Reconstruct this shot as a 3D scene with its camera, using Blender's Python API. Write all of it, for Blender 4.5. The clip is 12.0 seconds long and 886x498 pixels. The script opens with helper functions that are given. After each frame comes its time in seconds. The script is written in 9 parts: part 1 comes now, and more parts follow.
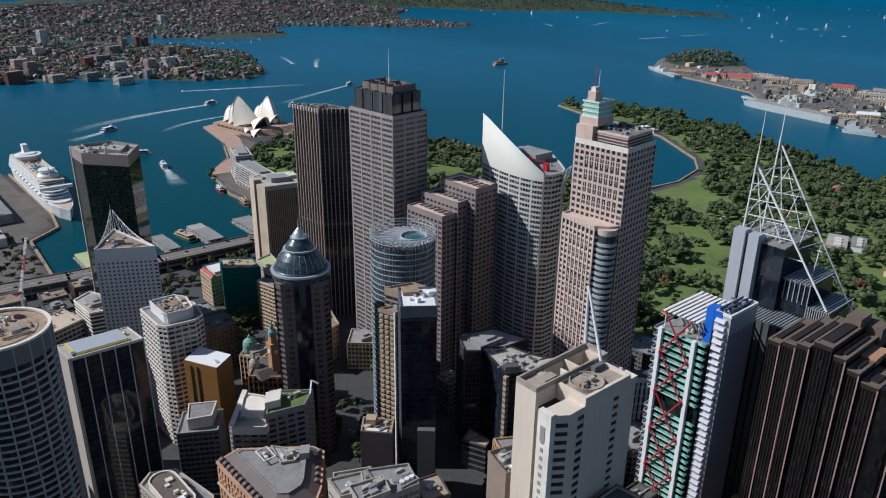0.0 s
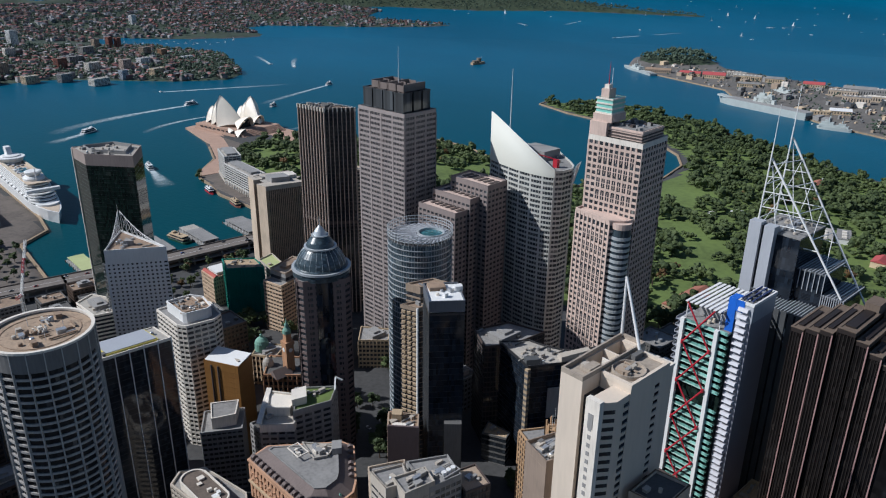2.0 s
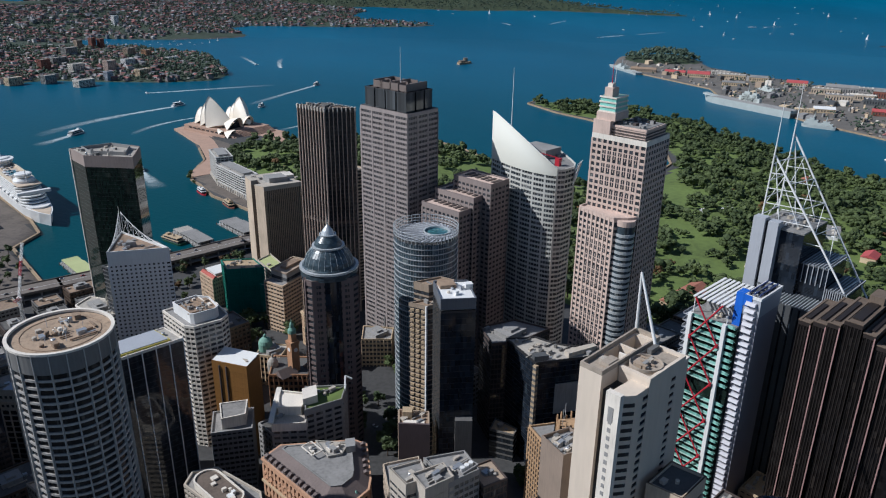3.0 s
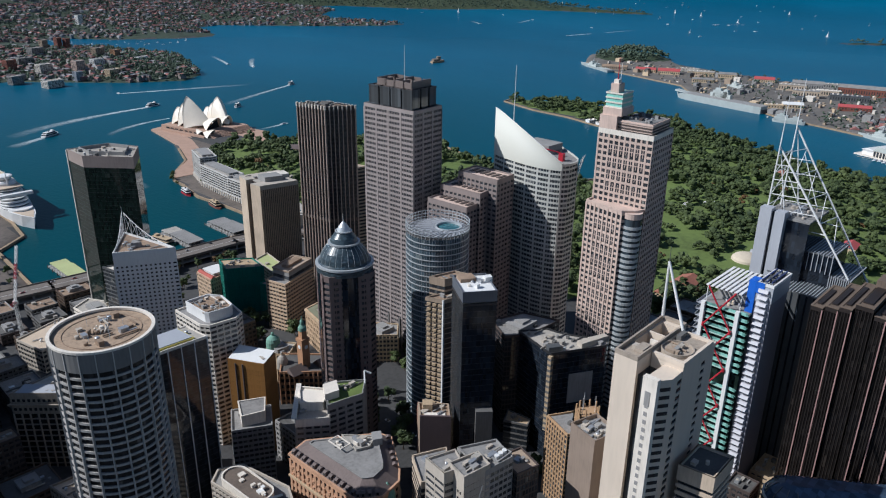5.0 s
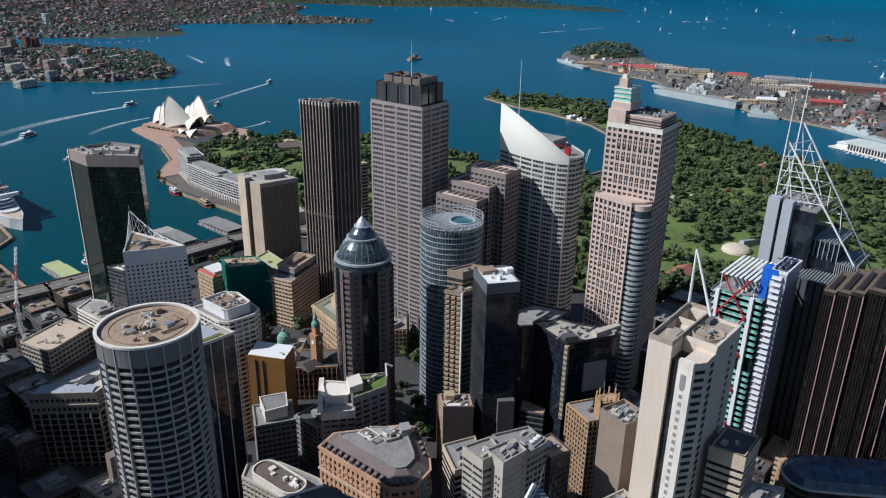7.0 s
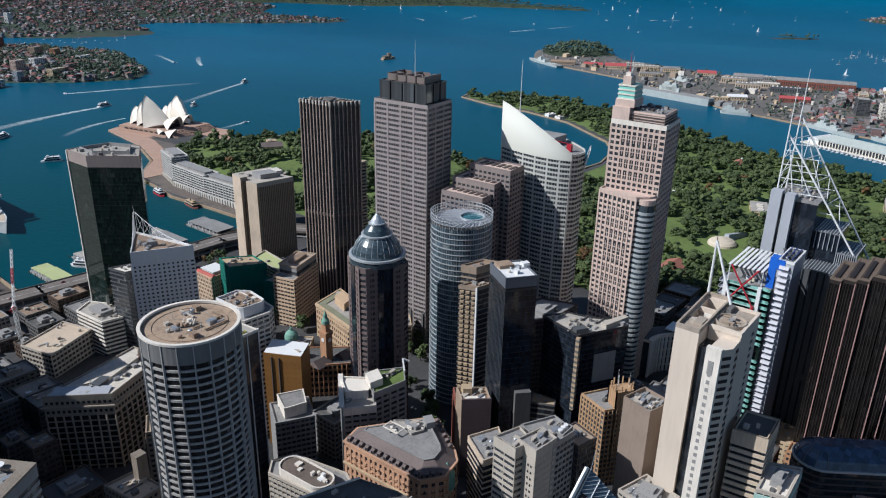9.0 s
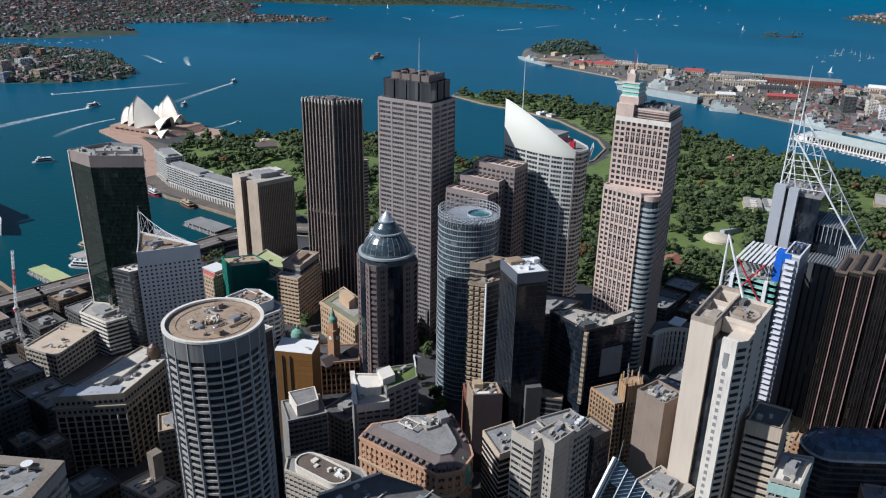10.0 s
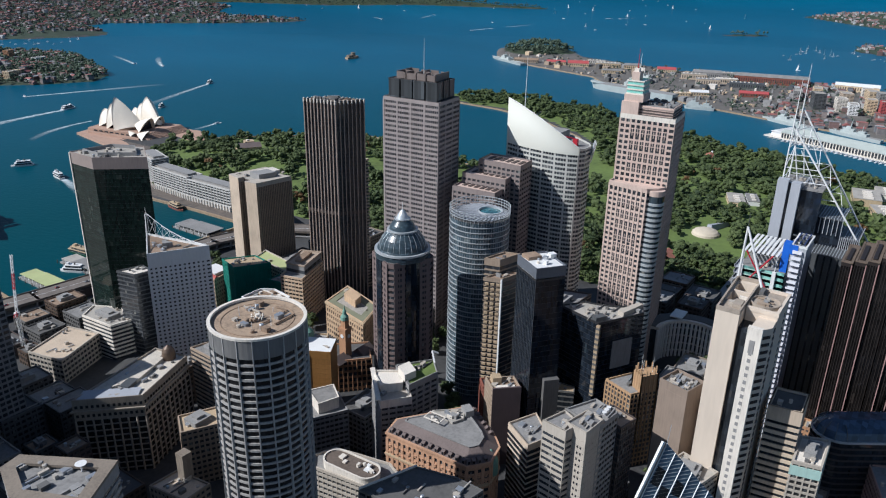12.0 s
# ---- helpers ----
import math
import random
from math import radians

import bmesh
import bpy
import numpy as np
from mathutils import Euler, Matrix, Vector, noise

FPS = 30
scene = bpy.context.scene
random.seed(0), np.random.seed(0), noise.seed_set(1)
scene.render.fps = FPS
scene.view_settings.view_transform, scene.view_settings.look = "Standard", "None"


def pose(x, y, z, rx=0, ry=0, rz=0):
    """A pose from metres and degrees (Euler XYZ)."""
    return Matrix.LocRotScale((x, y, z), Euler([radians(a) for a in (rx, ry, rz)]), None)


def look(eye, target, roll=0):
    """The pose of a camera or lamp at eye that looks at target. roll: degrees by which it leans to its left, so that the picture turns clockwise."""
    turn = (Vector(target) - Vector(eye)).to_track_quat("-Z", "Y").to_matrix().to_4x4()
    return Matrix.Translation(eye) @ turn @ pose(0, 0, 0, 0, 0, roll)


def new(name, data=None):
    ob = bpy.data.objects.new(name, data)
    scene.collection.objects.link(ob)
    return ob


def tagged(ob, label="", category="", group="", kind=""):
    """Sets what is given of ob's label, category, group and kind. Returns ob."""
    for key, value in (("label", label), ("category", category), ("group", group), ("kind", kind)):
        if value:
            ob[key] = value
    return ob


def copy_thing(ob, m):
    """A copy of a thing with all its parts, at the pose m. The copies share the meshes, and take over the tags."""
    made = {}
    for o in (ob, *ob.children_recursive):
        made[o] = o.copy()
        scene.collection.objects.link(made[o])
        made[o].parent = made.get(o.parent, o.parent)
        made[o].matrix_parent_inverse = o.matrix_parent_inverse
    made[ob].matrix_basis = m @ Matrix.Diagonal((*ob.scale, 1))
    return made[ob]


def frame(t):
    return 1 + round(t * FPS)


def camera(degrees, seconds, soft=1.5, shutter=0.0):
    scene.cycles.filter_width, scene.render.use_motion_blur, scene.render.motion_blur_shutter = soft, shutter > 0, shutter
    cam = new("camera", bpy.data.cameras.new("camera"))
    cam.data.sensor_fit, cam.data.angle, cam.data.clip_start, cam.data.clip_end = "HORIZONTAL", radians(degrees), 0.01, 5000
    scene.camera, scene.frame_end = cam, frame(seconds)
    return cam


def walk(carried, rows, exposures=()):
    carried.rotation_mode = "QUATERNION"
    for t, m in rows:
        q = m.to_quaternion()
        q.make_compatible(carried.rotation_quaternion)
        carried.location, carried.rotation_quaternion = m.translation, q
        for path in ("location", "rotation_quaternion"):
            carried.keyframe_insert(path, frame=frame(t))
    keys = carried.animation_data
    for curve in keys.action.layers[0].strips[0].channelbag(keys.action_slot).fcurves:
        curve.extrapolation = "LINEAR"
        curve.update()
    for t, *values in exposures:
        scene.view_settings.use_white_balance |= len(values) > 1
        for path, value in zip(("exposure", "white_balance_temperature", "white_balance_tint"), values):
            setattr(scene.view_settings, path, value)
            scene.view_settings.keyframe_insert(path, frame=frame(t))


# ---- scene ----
cam = camera(61.9, 12.0, soft=1.15)
METRES, EYE, TILT, LEAN, TURN = 187.0, 335.0, 0.0, 0.0, -40.2
ROWS = [
    (0.0, 0.0, 0.0, 0.0, 0.26, -21.51, -0.65),
    (0.5, -0.0402, -0.0081, -0.0001, -0.26, -21.48, -0.68),
    (1.0, -0.0808, -0.0166, -0.0006, -0.77, -21.48, -0.71),
    (1.5, -0.1221, -0.0247, -0.001, -1.42, -21.48, -0.73),
    (2.0, -0.1641, -0.0323, -0.0014, -2.09, -21.51, -0.73),
    (2.5, -0.2049, -0.0396, -0.0009, -2.76, -21.48, -0.71),
    (3.0, -0.2454, -0.0467, -0.0014, -3.45, -21.49, -0.72),
    (5.0, -0.4098, -0.0721, -0.0034, -6.14, -21.54, -0.79),
    (5.5, -0.4513, -0.0779, -0.0038, -6.8, -21.56, -0.81),
    (6.0, -0.4923, -0.0832, -0.0047, -7.41, -21.59, -0.82),
    (6.5, -0.5334, -0.0881, -0.0059, -7.98, -21.6, -0.83),
    (7.0, -0.5747, -0.0919, -0.0062, -8.56, -21.66, -0.82),
    (9.0, -0.7397, -0.1043, -0.0046, -11.18, -21.69, -1.0),
    (9.5, -0.7813, -0.1064, -0.0069, -11.77, -21.72, -0.99),
    (10.0, -0.8235, -0.1071, -0.0068, -12.36, -21.73, -0.95),
    (10.5, -0.8658, -0.1072, -0.0061, -12.98, -21.7, -0.97),
    (11.0, -0.9076, -0.1068, -0.0056, -13.6, -21.7, -1.0),
    (11.5, -0.9495, -0.1059, -0.0055, -14.26, -21.69, -1.02),
    (12.0, -0.9917, -0.1047, -0.0059, -14.9, -21.7, -1.03),
]
walk(cam, [(t, pose(0, 0, EYE, TILT, LEAN, TURN) @ pose(METRES * x, METRES * y, METRES * z, 90 + pitch, roll, yaw)) for t, x, y, z, yaw, pitch, roll in ROWS],
     exposures=[(0.0, 0.12, 5500, 9), (12.0, 0.28, 5500, 9)])

# ---- light ----
SUN_TO = Vector((-0.58, 0.49, 0.65)).normalized()
world = bpy.data.worlds.new("sky")
scene.world = world
world.use_nodes = True
_nt = world.node_tree
_sky = _nt.nodes.new("ShaderNodeTexSky")
_sky.sky_type, _sky.sun_disc = "NISHITA", False
_sky.sun_elevation = math.asin(SUN_TO.z)
_sky.sun_rotation = math.atan2(SUN_TO.x, SUN_TO.y)
_sky.altitude, _sky.air_density, _sky.dust_density = 200.0, 1.0, 0.6
_nt.links.new(_sky.outputs[0], _nt.nodes["Background"].inputs[0])
_nt.nodes["Background"].inputs[1].default_value = 0.052
sun = new("sun", bpy.data.lights.new("sun", "SUN"))
sun.data.energy, sun.data.angle, sun.data.color = 4.45, radians(0.53), (1.0, 0.92, 0.81)
sun.matrix_world = look(SUN_TO * 900, (0, 0, 0))


# ---- materials ----
def nodes_of(name):
    m = bpy.data.materials.new(name)
    m.use_nodes = True
    nt = m.node_tree
    return m, nt, nt.nodes["Principled BSDF"], nt.nodes.new, nt.links.new


def ramp(nt, stops):
    r = nt.nodes.new("ShaderNodeValToRGB")
    e = r.color_ramp.elements
    while len(e) < len(stops):
        e.new(0.5)
    for el, (p, c) in zip(e, stops):
        el.position, el.color = p, (*c, 1)
    return r


def scaled(c, k):
    return tuple(min(1.0, v * k) for v in c)


def matte(name, col, rough=0.8, big=0.08, fine=1.2, vary=0.25, metal=0.0, bump=0.15, streak=True, rand=0.12):
    """A weathered surface: large stains, fine grain, vertical streaks, and a little change from piece to piece."""
    m, nt, p, N, L = nodes_of(name)
    tc = N("ShaderNodeTexCoord")
    n1, n2 = N("ShaderNodeTexNoise"), N("ShaderNodeTexNoise")
    n1.inputs["Scale"].default_value, n2.inputs["Scale"].default_value = big, fine
    n1.inputs["Detail"].default_value, n2.inputs["Detail"].default_value = 4, 3
    if streak:
        mp = N("ShaderNodeMapping")
        mp.inputs["Scale"].default_value = (1, 1, 0.12)
        L(tc.outputs["Object"], mp.inputs[0])
        L(mp.outputs[0], n2.inputs["Vector"])
    else:
        L(tc.outputs["Object"], n2.inputs["Vector"])
    L(tc.outputs["Object"], n1.inputs["Vector"])
    mx = N("ShaderNodeMath")
    mx.operation = "ADD"
    L(n1.outputs[0], mx.inputs[0])
    L(n2.outputs[0], mx.inputs[1])
    oi = N("ShaderNodeObjectInfo")
    ma = N("ShaderNodeMath")
    ma.operation = "MULTIPLY_ADD"
    ma.inputs[1].default_value = rand
    L(oi.outputs["Random"], ma.inputs[0])
    L(mx.outputs[0], ma.inputs[2])
    mr = N("ShaderNodeMapRange")
    mr.inputs["From Min"].default_value, mr.inputs["From Max"].default_value = 0.65, 1.35 + rand
    L(ma.outputs[0], mr.inputs[0])
    r = ramp(nt, [(0.0, scaled(col, 1 - vary)), (0.5, col), (1.0, scaled(col, 1 + vary * 0.6))])
    L(mr.outputs[0], r.inputs[0])
    L(r.outputs[0], p.inputs["Base Color"])
    p.inputs["Roughness"].default_value, p.inputs["Metallic"].default_value = rough, metal
    if bump:
        b = N("ShaderNodeBump")
        b.inputs["Strength"].default_value, b.inputs["Distance"].default_value = bump, 0.05
        L(n2.outputs[0], b.inputs["Height"])
        L(b.outputs[0], p.inputs["Normal"])
    return m


def glazing(name, col, rough=0.12, blind=0.12, cell=(1.6, 1.6, 3.6), blindcol=(0.22, 0.22, 0.2), spec=0.5, wobble=0.02):
    """Tinted window glass; behind some panes a blind or a light ceiling."""
    m, nt, p, N, L = nodes_of(name)
    tc, mp, wn = N("ShaderNodeTexCoord"), N("ShaderNodeMapping"), N("ShaderNodeTexWhiteNoise")
    mp.inputs["Scale"].default_value = tuple(1 / c for c in cell)
    mp.inputs["Location"].default_value = (0.37, 0.31, 0.05)
    fl = N("ShaderNodeVectorMath")
    fl.operation = "FLOOR"
    L(tc.outputs["Object"], mp.inputs[0])
    L(mp.outputs[0], fl.inputs[0])
    L(fl.outputs[0], wn.inputs[0])
    r = ramp(nt, [(0.0, scaled(col, 0.6)), (1 - blind - 0.25, col), (1 - blind, scaled(col, 1.5)), (1.0, blindcol)])
    L(wn.outputs["Value"], r.inputs[0])
    L(r.outputs[0], p.inputs["Base Color"])
    p.inputs["Roughness"].default_value = rough
    p.inputs["Specular IOR Level"].default_value = spec
    nz, b = N("ShaderNodeTexNoise"), N("ShaderNodeBump")
    nz.inputs["Scale"].default_value = 0.35
    L(tc.outputs["Object"], nz.inputs["Vector"])
    b.inputs["Strength"].default_value, b.inputs["Distance"].default_value = wobble * 10, 0.1
    L(nz.outputs[0], b.inputs["Height"])
    L(b.outputs[0], p.inputs["Normal"])
    return m


def leafy(name, dark, light, big=0.05):
    m, nt, p, N, L = nodes_of(name)
    tc, n1, g = N("ShaderNodeTexCoord"), N("ShaderNodeTexNoise"), N("ShaderNodeNewGeometry")
    n1.inputs["Scale"].default_value = big
    L(tc.outputs["Object"], n1.inputs["Vector"])
    oi = N("ShaderNodeObjectInfo")
    a, b = N("ShaderNodeMath"), N("ShaderNodeMath")
    a.operation = b.operation = "MULTIPLY_ADD"
    a.inputs[1].default_value, b.inputs[1].default_value = 0.45, 0.35
    L(g.outputs["Random Per Island"], a.inputs[0])
    L(n1.outputs[0], a.inputs[2])
    L(oi.outputs["Random"], b.inputs[0])
    L(a.outputs[0], b.inputs[2])
    mr = N("ShaderNodeMapRange")
    mr.inputs["From Min"].default_value, mr.inputs["From Max"].default_value = 0.4, 1.2
    L(b.outputs[0], mr.inputs[0])
    mid = tuple((d + l) / 2 for d, l in zip(dark, light))
    r = ramp(nt, [(0, dark), (0.5, mid), (1, light)])
    L(mr.outputs[0], r.inputs[0])
    L(r.outputs[0], p.inputs["Base Color"])
    p.inputs["Roughness"].default_value = 0.7
    p.inputs["Specular IOR Level"].default_value = 0.25
    return m


def sea():
    m, nt, p, N, L = nodes_of("harbour_water")
    tc = N("ShaderNodeTexCoord")
    n0, n1, n2 = N("ShaderNodeTexNoise"), N("ShaderNodeTexNoise"), N("ShaderNodeTexNoise")
    mp = N("ShaderNodeMapping")
    mp.inputs["Rotation"].default_value = (0, 0, radians(35))
    mp.inputs["Scale"].default_value = (1, 0.35, 1)
    L(tc.outputs["Object"], mp.inputs[0])
    for n, s, d in ((n0, 0.0016, 4), (n1, 0.02, 3), (n2, 0.22, 3)):
        n.inputs["Scale"].default_value, n.inputs["Detail"].default_value = s, d
        L(mp.outputs[0], n.inputs["Vector"])
    r = ramp(nt, [(0.3, (0.004, 0.070, 0.130)), (0.5, (0.006, 0.087, 0.160)), (0.72, (0.009, 0.110, 0.194))])
    mix = N("ShaderNodeMath")
    mix.operation = "MULTIPLY_ADD"
    mix.inputs[1].default_value = 0.3
    L(n1.outputs[0], mix.inputs[0])
    ad = N("ShaderNodeMath")
    ad.operation = "MULTIPLY"
    ad.inputs[1].default_value = 0.72
    L(n0.outputs[0], ad.inputs[0])
    L(ad.outputs[0], mix.inputs[2])
    L(mix.outputs[0], r.inputs[0])
    # shallower, greener water by the quays
    sx, grad, tint = N("ShaderNodeVectorMath"), N("ShaderNodeMapRange"), N("ShaderNodeMix")
    sx.operation = "DISTANCE"
    sx.inputs[1].default_value = (200, 900, 0)
    L(tc.outputs["Object"], sx.inputs[0])
    grad.inputs["From Min"].default_value, grad.inputs["From Max"].default_value = 200, 1900
    L(sx.outputs["Value"], grad.inputs[0])
    tint.data_type = "RGBA"
    L(grad.outputs[0], tint.inputs[0])
    tint.inputs[6].default_value = (0.004, 0.052, 0.068, 1)
    L(r.outputs[0], tint.inputs[7])
    L(tint.outputs[2], p.inputs["Base Color"])
    p.inputs["Roughness"].default_value = 0.3
    p.inputs["Specular IOR Level"].default_value = 0.03
    b = N("ShaderNodeBump")
    b.inputs["Strength"].default_value, b.inputs["Distance"].default_value = 0.6, 0.6
    L(n2.outputs[0], b.inputs["Height"])
    L(b.outputs[0], p.inputs["Normal"])
    return m


WATER = sea()
CONC = matte("pale_concrete", (0.42, 0.37, 0.31))
CONC_W = matte("white_concrete", (0.68, 0.62, 0.54))
CONC_G = matte("grey_concrete", (0.27, 0.26, 0.25))
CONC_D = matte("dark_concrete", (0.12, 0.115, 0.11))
BEIGE = matte("beige_precast", (0.50, 0.40, 0.30))
TAN = matte("tan_precast", (0.34, 0.26, 0.19))
PINK = matte("pink_granite", (0.54, 0.41, 0.345))
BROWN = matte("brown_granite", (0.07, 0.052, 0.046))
BROWN_M = matte("brown_aluminium", (0.13, 0.09, 0.065), rough=0.45, metal=0.3)
BLACK = matte("black_granite", (0.03, 0.03, 0.033), rough=0.35)
WHITE = matte("white_paint", (0.72, 0.71, 0.69), rough=0.5, vary=0.12)
STEEL = matte("brushed_steel", (0.45, 0.46, 0.48), rough=0.4, metal=0.6, vary=0.15)
STEEL_D = matte("dark_steel", (0.12, 0.125, 0.13), rough=0.5, metal=0.4)
RED = matte("red_paint", (0.42, 0.02, 0.035), rough=0.5, vary=0.15)
BLUE = matte("blue_sheeting", (0.02, 0.12, 0.55), rough=0.5, vary=0.2)
GREENNET = matte("green_netting", (0.015, 0.18, 0.135), rough=0.9, vary=0.4, fine=0.8)
SAND = matte("sandstone", (0.40, 0.22, 0.12), vary=0.35)
SAND_L = matte("pale_sandstone", (0.44, 0.33, 0.21), vary=0.3)
BRICK = matte("brick_red", (0.22, 0.075, 0.05), vary=0.35)
GOLD = matte("bronze_cladding", (0.30, 0.15, 0.045), rough=0.45, metal=0.3)
ROOF_G = matte("grey_roof_membrane", (0.23, 0.22, 0.21), streak=False, fine=0.6, vary=0.4)
ROOF_L = matte("light_roof", (0.36, 0.33, 0.29), streak=False, fine=0.6, vary=0.35)
ROOF_B = matte("brown_roof_gravel", (0.27, 0.19, 0.13), streak=False, fine=0.5, vary=0.45)
ROOF_D = matte("dark_roof", (0.1, 0.095, 0.09), streak=False, fine=0.6, vary=0.4)
ROOF_T = matte("terracotta_tiles", (0.33, 0.13, 0.085), streak=False, vary=0.35)
SLATE = matte("slate_mansard", (0.15, 0.115, 0.105), vary=0.3)
COPPER = matte("green_copper", (0.16, 0.30, 0.24), vary=0.3)
MINT = matte("mint_glass_panel", (0.25, 0.55, 0.47), rough=0.3, vary=0.15)
PODIUM = matte("pink_aggregate_paving", (0.40, 0.26, 0.19), streak=False, vary=0.2)
EARTH = matte("seawall_stone", (0.30, 0.22, 0.14), vary=0.4)
GRASS = matte("lawn", (0.108, 0.15, 0.036), streak=False, big=0.012, fine=0.12, vary=0.45, rough=0.9)
CITY = matte("city_ground", (0.05, 0.049, 0.049), streak=False, big=0.02, fine=0.3, vary=0.5)
SUBURB = matte("suburb_ground", (0.034, 0.05, 0.03), streak=False, big=0.01, fine=0.06, vary=0.6)
BUSH = matte("bush_ground", (0.03, 0.045, 0.02), streak=False, big=0.01, fine=0.05, vary=0.5)
TILE = matte("cream_shell_tiles", (0.82, 0.735, 0.61), rough=0.45, big=0.05, vary=0.12)
NAVY = matte("navy_grey_paint", (0.42, 0.45, 0.43), rough=0.6, vary=0.15)
BARK = matte("bark", (0.1, 0.07, 0.05))
LEAF = leafy("tree_leaves", (0.021, 0.035, 0.015), (0.090, 0.116, 0.040), big=0.012)
LEAF_A = leafy("autumn_leaves", (0.04, 0.026, 0.012), (0.13, 0.075, 0.03))
# leaves of the far woods: paler and bluer, distance haze mixed into the colour
LEAF_HAZED = leafy("distant_leaves", (0.036, 0.060, 0.045), (0.095, 0.125, 0.082))
GL_DARK = glazing("dark_window_glass", (0.044, 0.048, 0.055), blind=0.06)
GL_DEEP = glazing("deep_window_glass", (0.02, 0.02, 0.021), rough=0.2, blind=0.05, spec=0.2, blindcol=(0.12, 0.11, 0.1))
GL_BLUE = glazing("blue_window_glass", (0.045, 0.06, 0.072), blind=0.05, cell=(2.2, 2.2, 3.8))
GL_BLACK = glazing("black_curtain_glass", (0.024, 0.028, 0.034), rough=0.06, blind=0.03, cell=(1.5, 1.5, 3.7), blindcol=(0.05, 0.05, 0.05))
GL_GREEN = glazing("green_black_glass", (0.014, 0.024, 0.02), rough=0.05, blind=0.02, blindcol=(0.05, 0.06, 0.05))
GL_CITY = glazing("office_window_glass", (0.036, 0.036, 0.038), blind=0.16, cell=(1.4, 1.4, 3.4))


# ---- building blocks ----
class Geo:
    """Collects faces for one mesh."""

    def __init__(self):
        self.v, self.f, self.k = [], [], []

    def add(self, vs, fs, k=0):
        n = len(self.v)
        self.v.extend(vs)
        for f in fs:
            self.f.append(tuple(i + n for i in f))
            self.k.append(k)
        return self

    def box(self, x0, y0, z0, x1, y1, z1, k=0):
        vs = [(x, y, z) for z in (z0, z1) for x, y in ((x0, y0), (x1, y0), (x1, y1), (x0, y1))]
        return self.add(vs, [(3, 2, 1, 0), (4, 5, 6, 7), (0, 1, 5, 4), (1, 2, 6, 5), (2, 3, 7, 6), (3, 0, 4, 7)], k)

    def prism(self, poly, z0, z1, k=0, top=True, bottom=False, topk=None, poly1=None):
        n = len(poly)
        up = poly1 or poly
        self.add([(x, y, z0) for x, y in poly] + [(x, y, z1) for x, y in up], [(i, (i + 1) % n, n + (i + 1) % n, n + i) for i in range(n)], k)
        if top:
            self.add([(x, y, z1) for x, y in up], [tuple(range(n))], k if topk is None else topk)
        if bottom:
            self.add([(x, y, z0) for x, y in poly], [tuple(range(n - 1, -1, -1))], k)
        return self

    def ring(self, inner, outer, z0, z1, k=0, inside=False):
        n = len(outer)
        vs = [(x, y, z) for z in (z0, z1) for p in (outer, inner) for x, y in p]
        fs = []
        for i in range(n):
            j = (i + 1) % n
            fs += [(i, j, 2 * n + j, 2 * n + i), (2 * n + i, 2 * n + j, 3 * n + j, 3 * n + i), (n + i, n + j, j, i)]
            if inside:
                fs.append((n + j, n + i, 3 * n + i, 3 * n + j))
        return self.add(vs, fs, k)

    def tube(self, p, q, r0, r1=None, n=8, k=0, caps=True):
        p, q = Vector(p), Vector(q)
        r1 = r0 if r1 is None else r1
        d = (q - p).normalized()
        a = d.orthogonal().normalized()
        b = d.cross(a)
        c = [(math.cos(2 * math.pi * i / n), math.sin(2 * math.pi * i / n)) for i in range(n)]
        vs = [tuple(o + (a * x + b * y) * r) for o, r in ((p, r0), (q, r1)) for x, y in c]
        fs = [(i, (i + 1) % n, n + (i + 1) % n, n + i) for i in range(n)]
        if caps:
            fs += [tuple(range(n - 1, -1, -1)), tuple(range(n, 2 * n))]
        return self.add(vs, fs, k)

    def lathe(self, prof, n=32, cx=0.0, cy=0.0, k=0, close=True):
        vs = [(cx + r * math.cos(2 * math.pi * i / n), cy + r * math.sin(2 * math.pi * i / n), z) for r, z in prof for i in range(n)]
        fs = [(a * n + i, a * n + (i + 1) % n, (a + 1) * n + (i + 1) % n, (a + 1) * n + i) for a in range(len(prof) - 1) for i in range(n)]
        if close:
            fs.append(tuple((len(prof) - 1) * n + i for i in range(n)))
        return self.add(vs, fs, k)

    def beam(self, p, q, w, h=None, k=0):
        """A square bar from p to q."""
        p, q = Vector(p), Vector(q)
        h = h or w
        d = (q - p).normalized()
        a = d.cross(Vector((0, 0, 1)))
        a = a.normalized() if a.length > 1e-3 else Vector((1, 0, 0))
        b = a.cross(d)
        vs = [tuple(o + a * (w / 2 * i) + b * (h / 2 * j)) for o in (p, q) for i, j in ((-1, -1), (1, -1), (1, 1), (-1, 1))]
        return self.add(vs, [(3, 2, 1, 0), (4, 5, 6, 7), (0, 1, 5, 4), (1, 2, 6, 5), (2, 3, 7, 6), (3, 0, 4, 7)], k)

    def gable(self, x0, y0, z0, x1, y1, z1, k=0):
        """A gabled roof whose ridge runs along x."""
        ym = (y0 + y1) / 2
        vs = [(x0, y0, z0), (x1, y0, z0), (x1, y1, z0), (x0, y1, z0), (x0, ym, z1), (x1, ym, z1)]
        return self.add(vs, [(0, 1, 5, 4), (2, 3, 4, 5), (1, 2, 5), (3, 0, 4), (3, 2, 1, 0)], k)

    def mesh(self, name, at=(0, 0, 0)):
        me = bpy.data.meshes.new(name)
        ax, ay, az = at
        me.from_pydata([(x - ax, y - ay, z - az) for x, y, z in self.v], [], self.f)
        me.polygons.foreach_set("material_index", self.k)
        me.update()
        return me


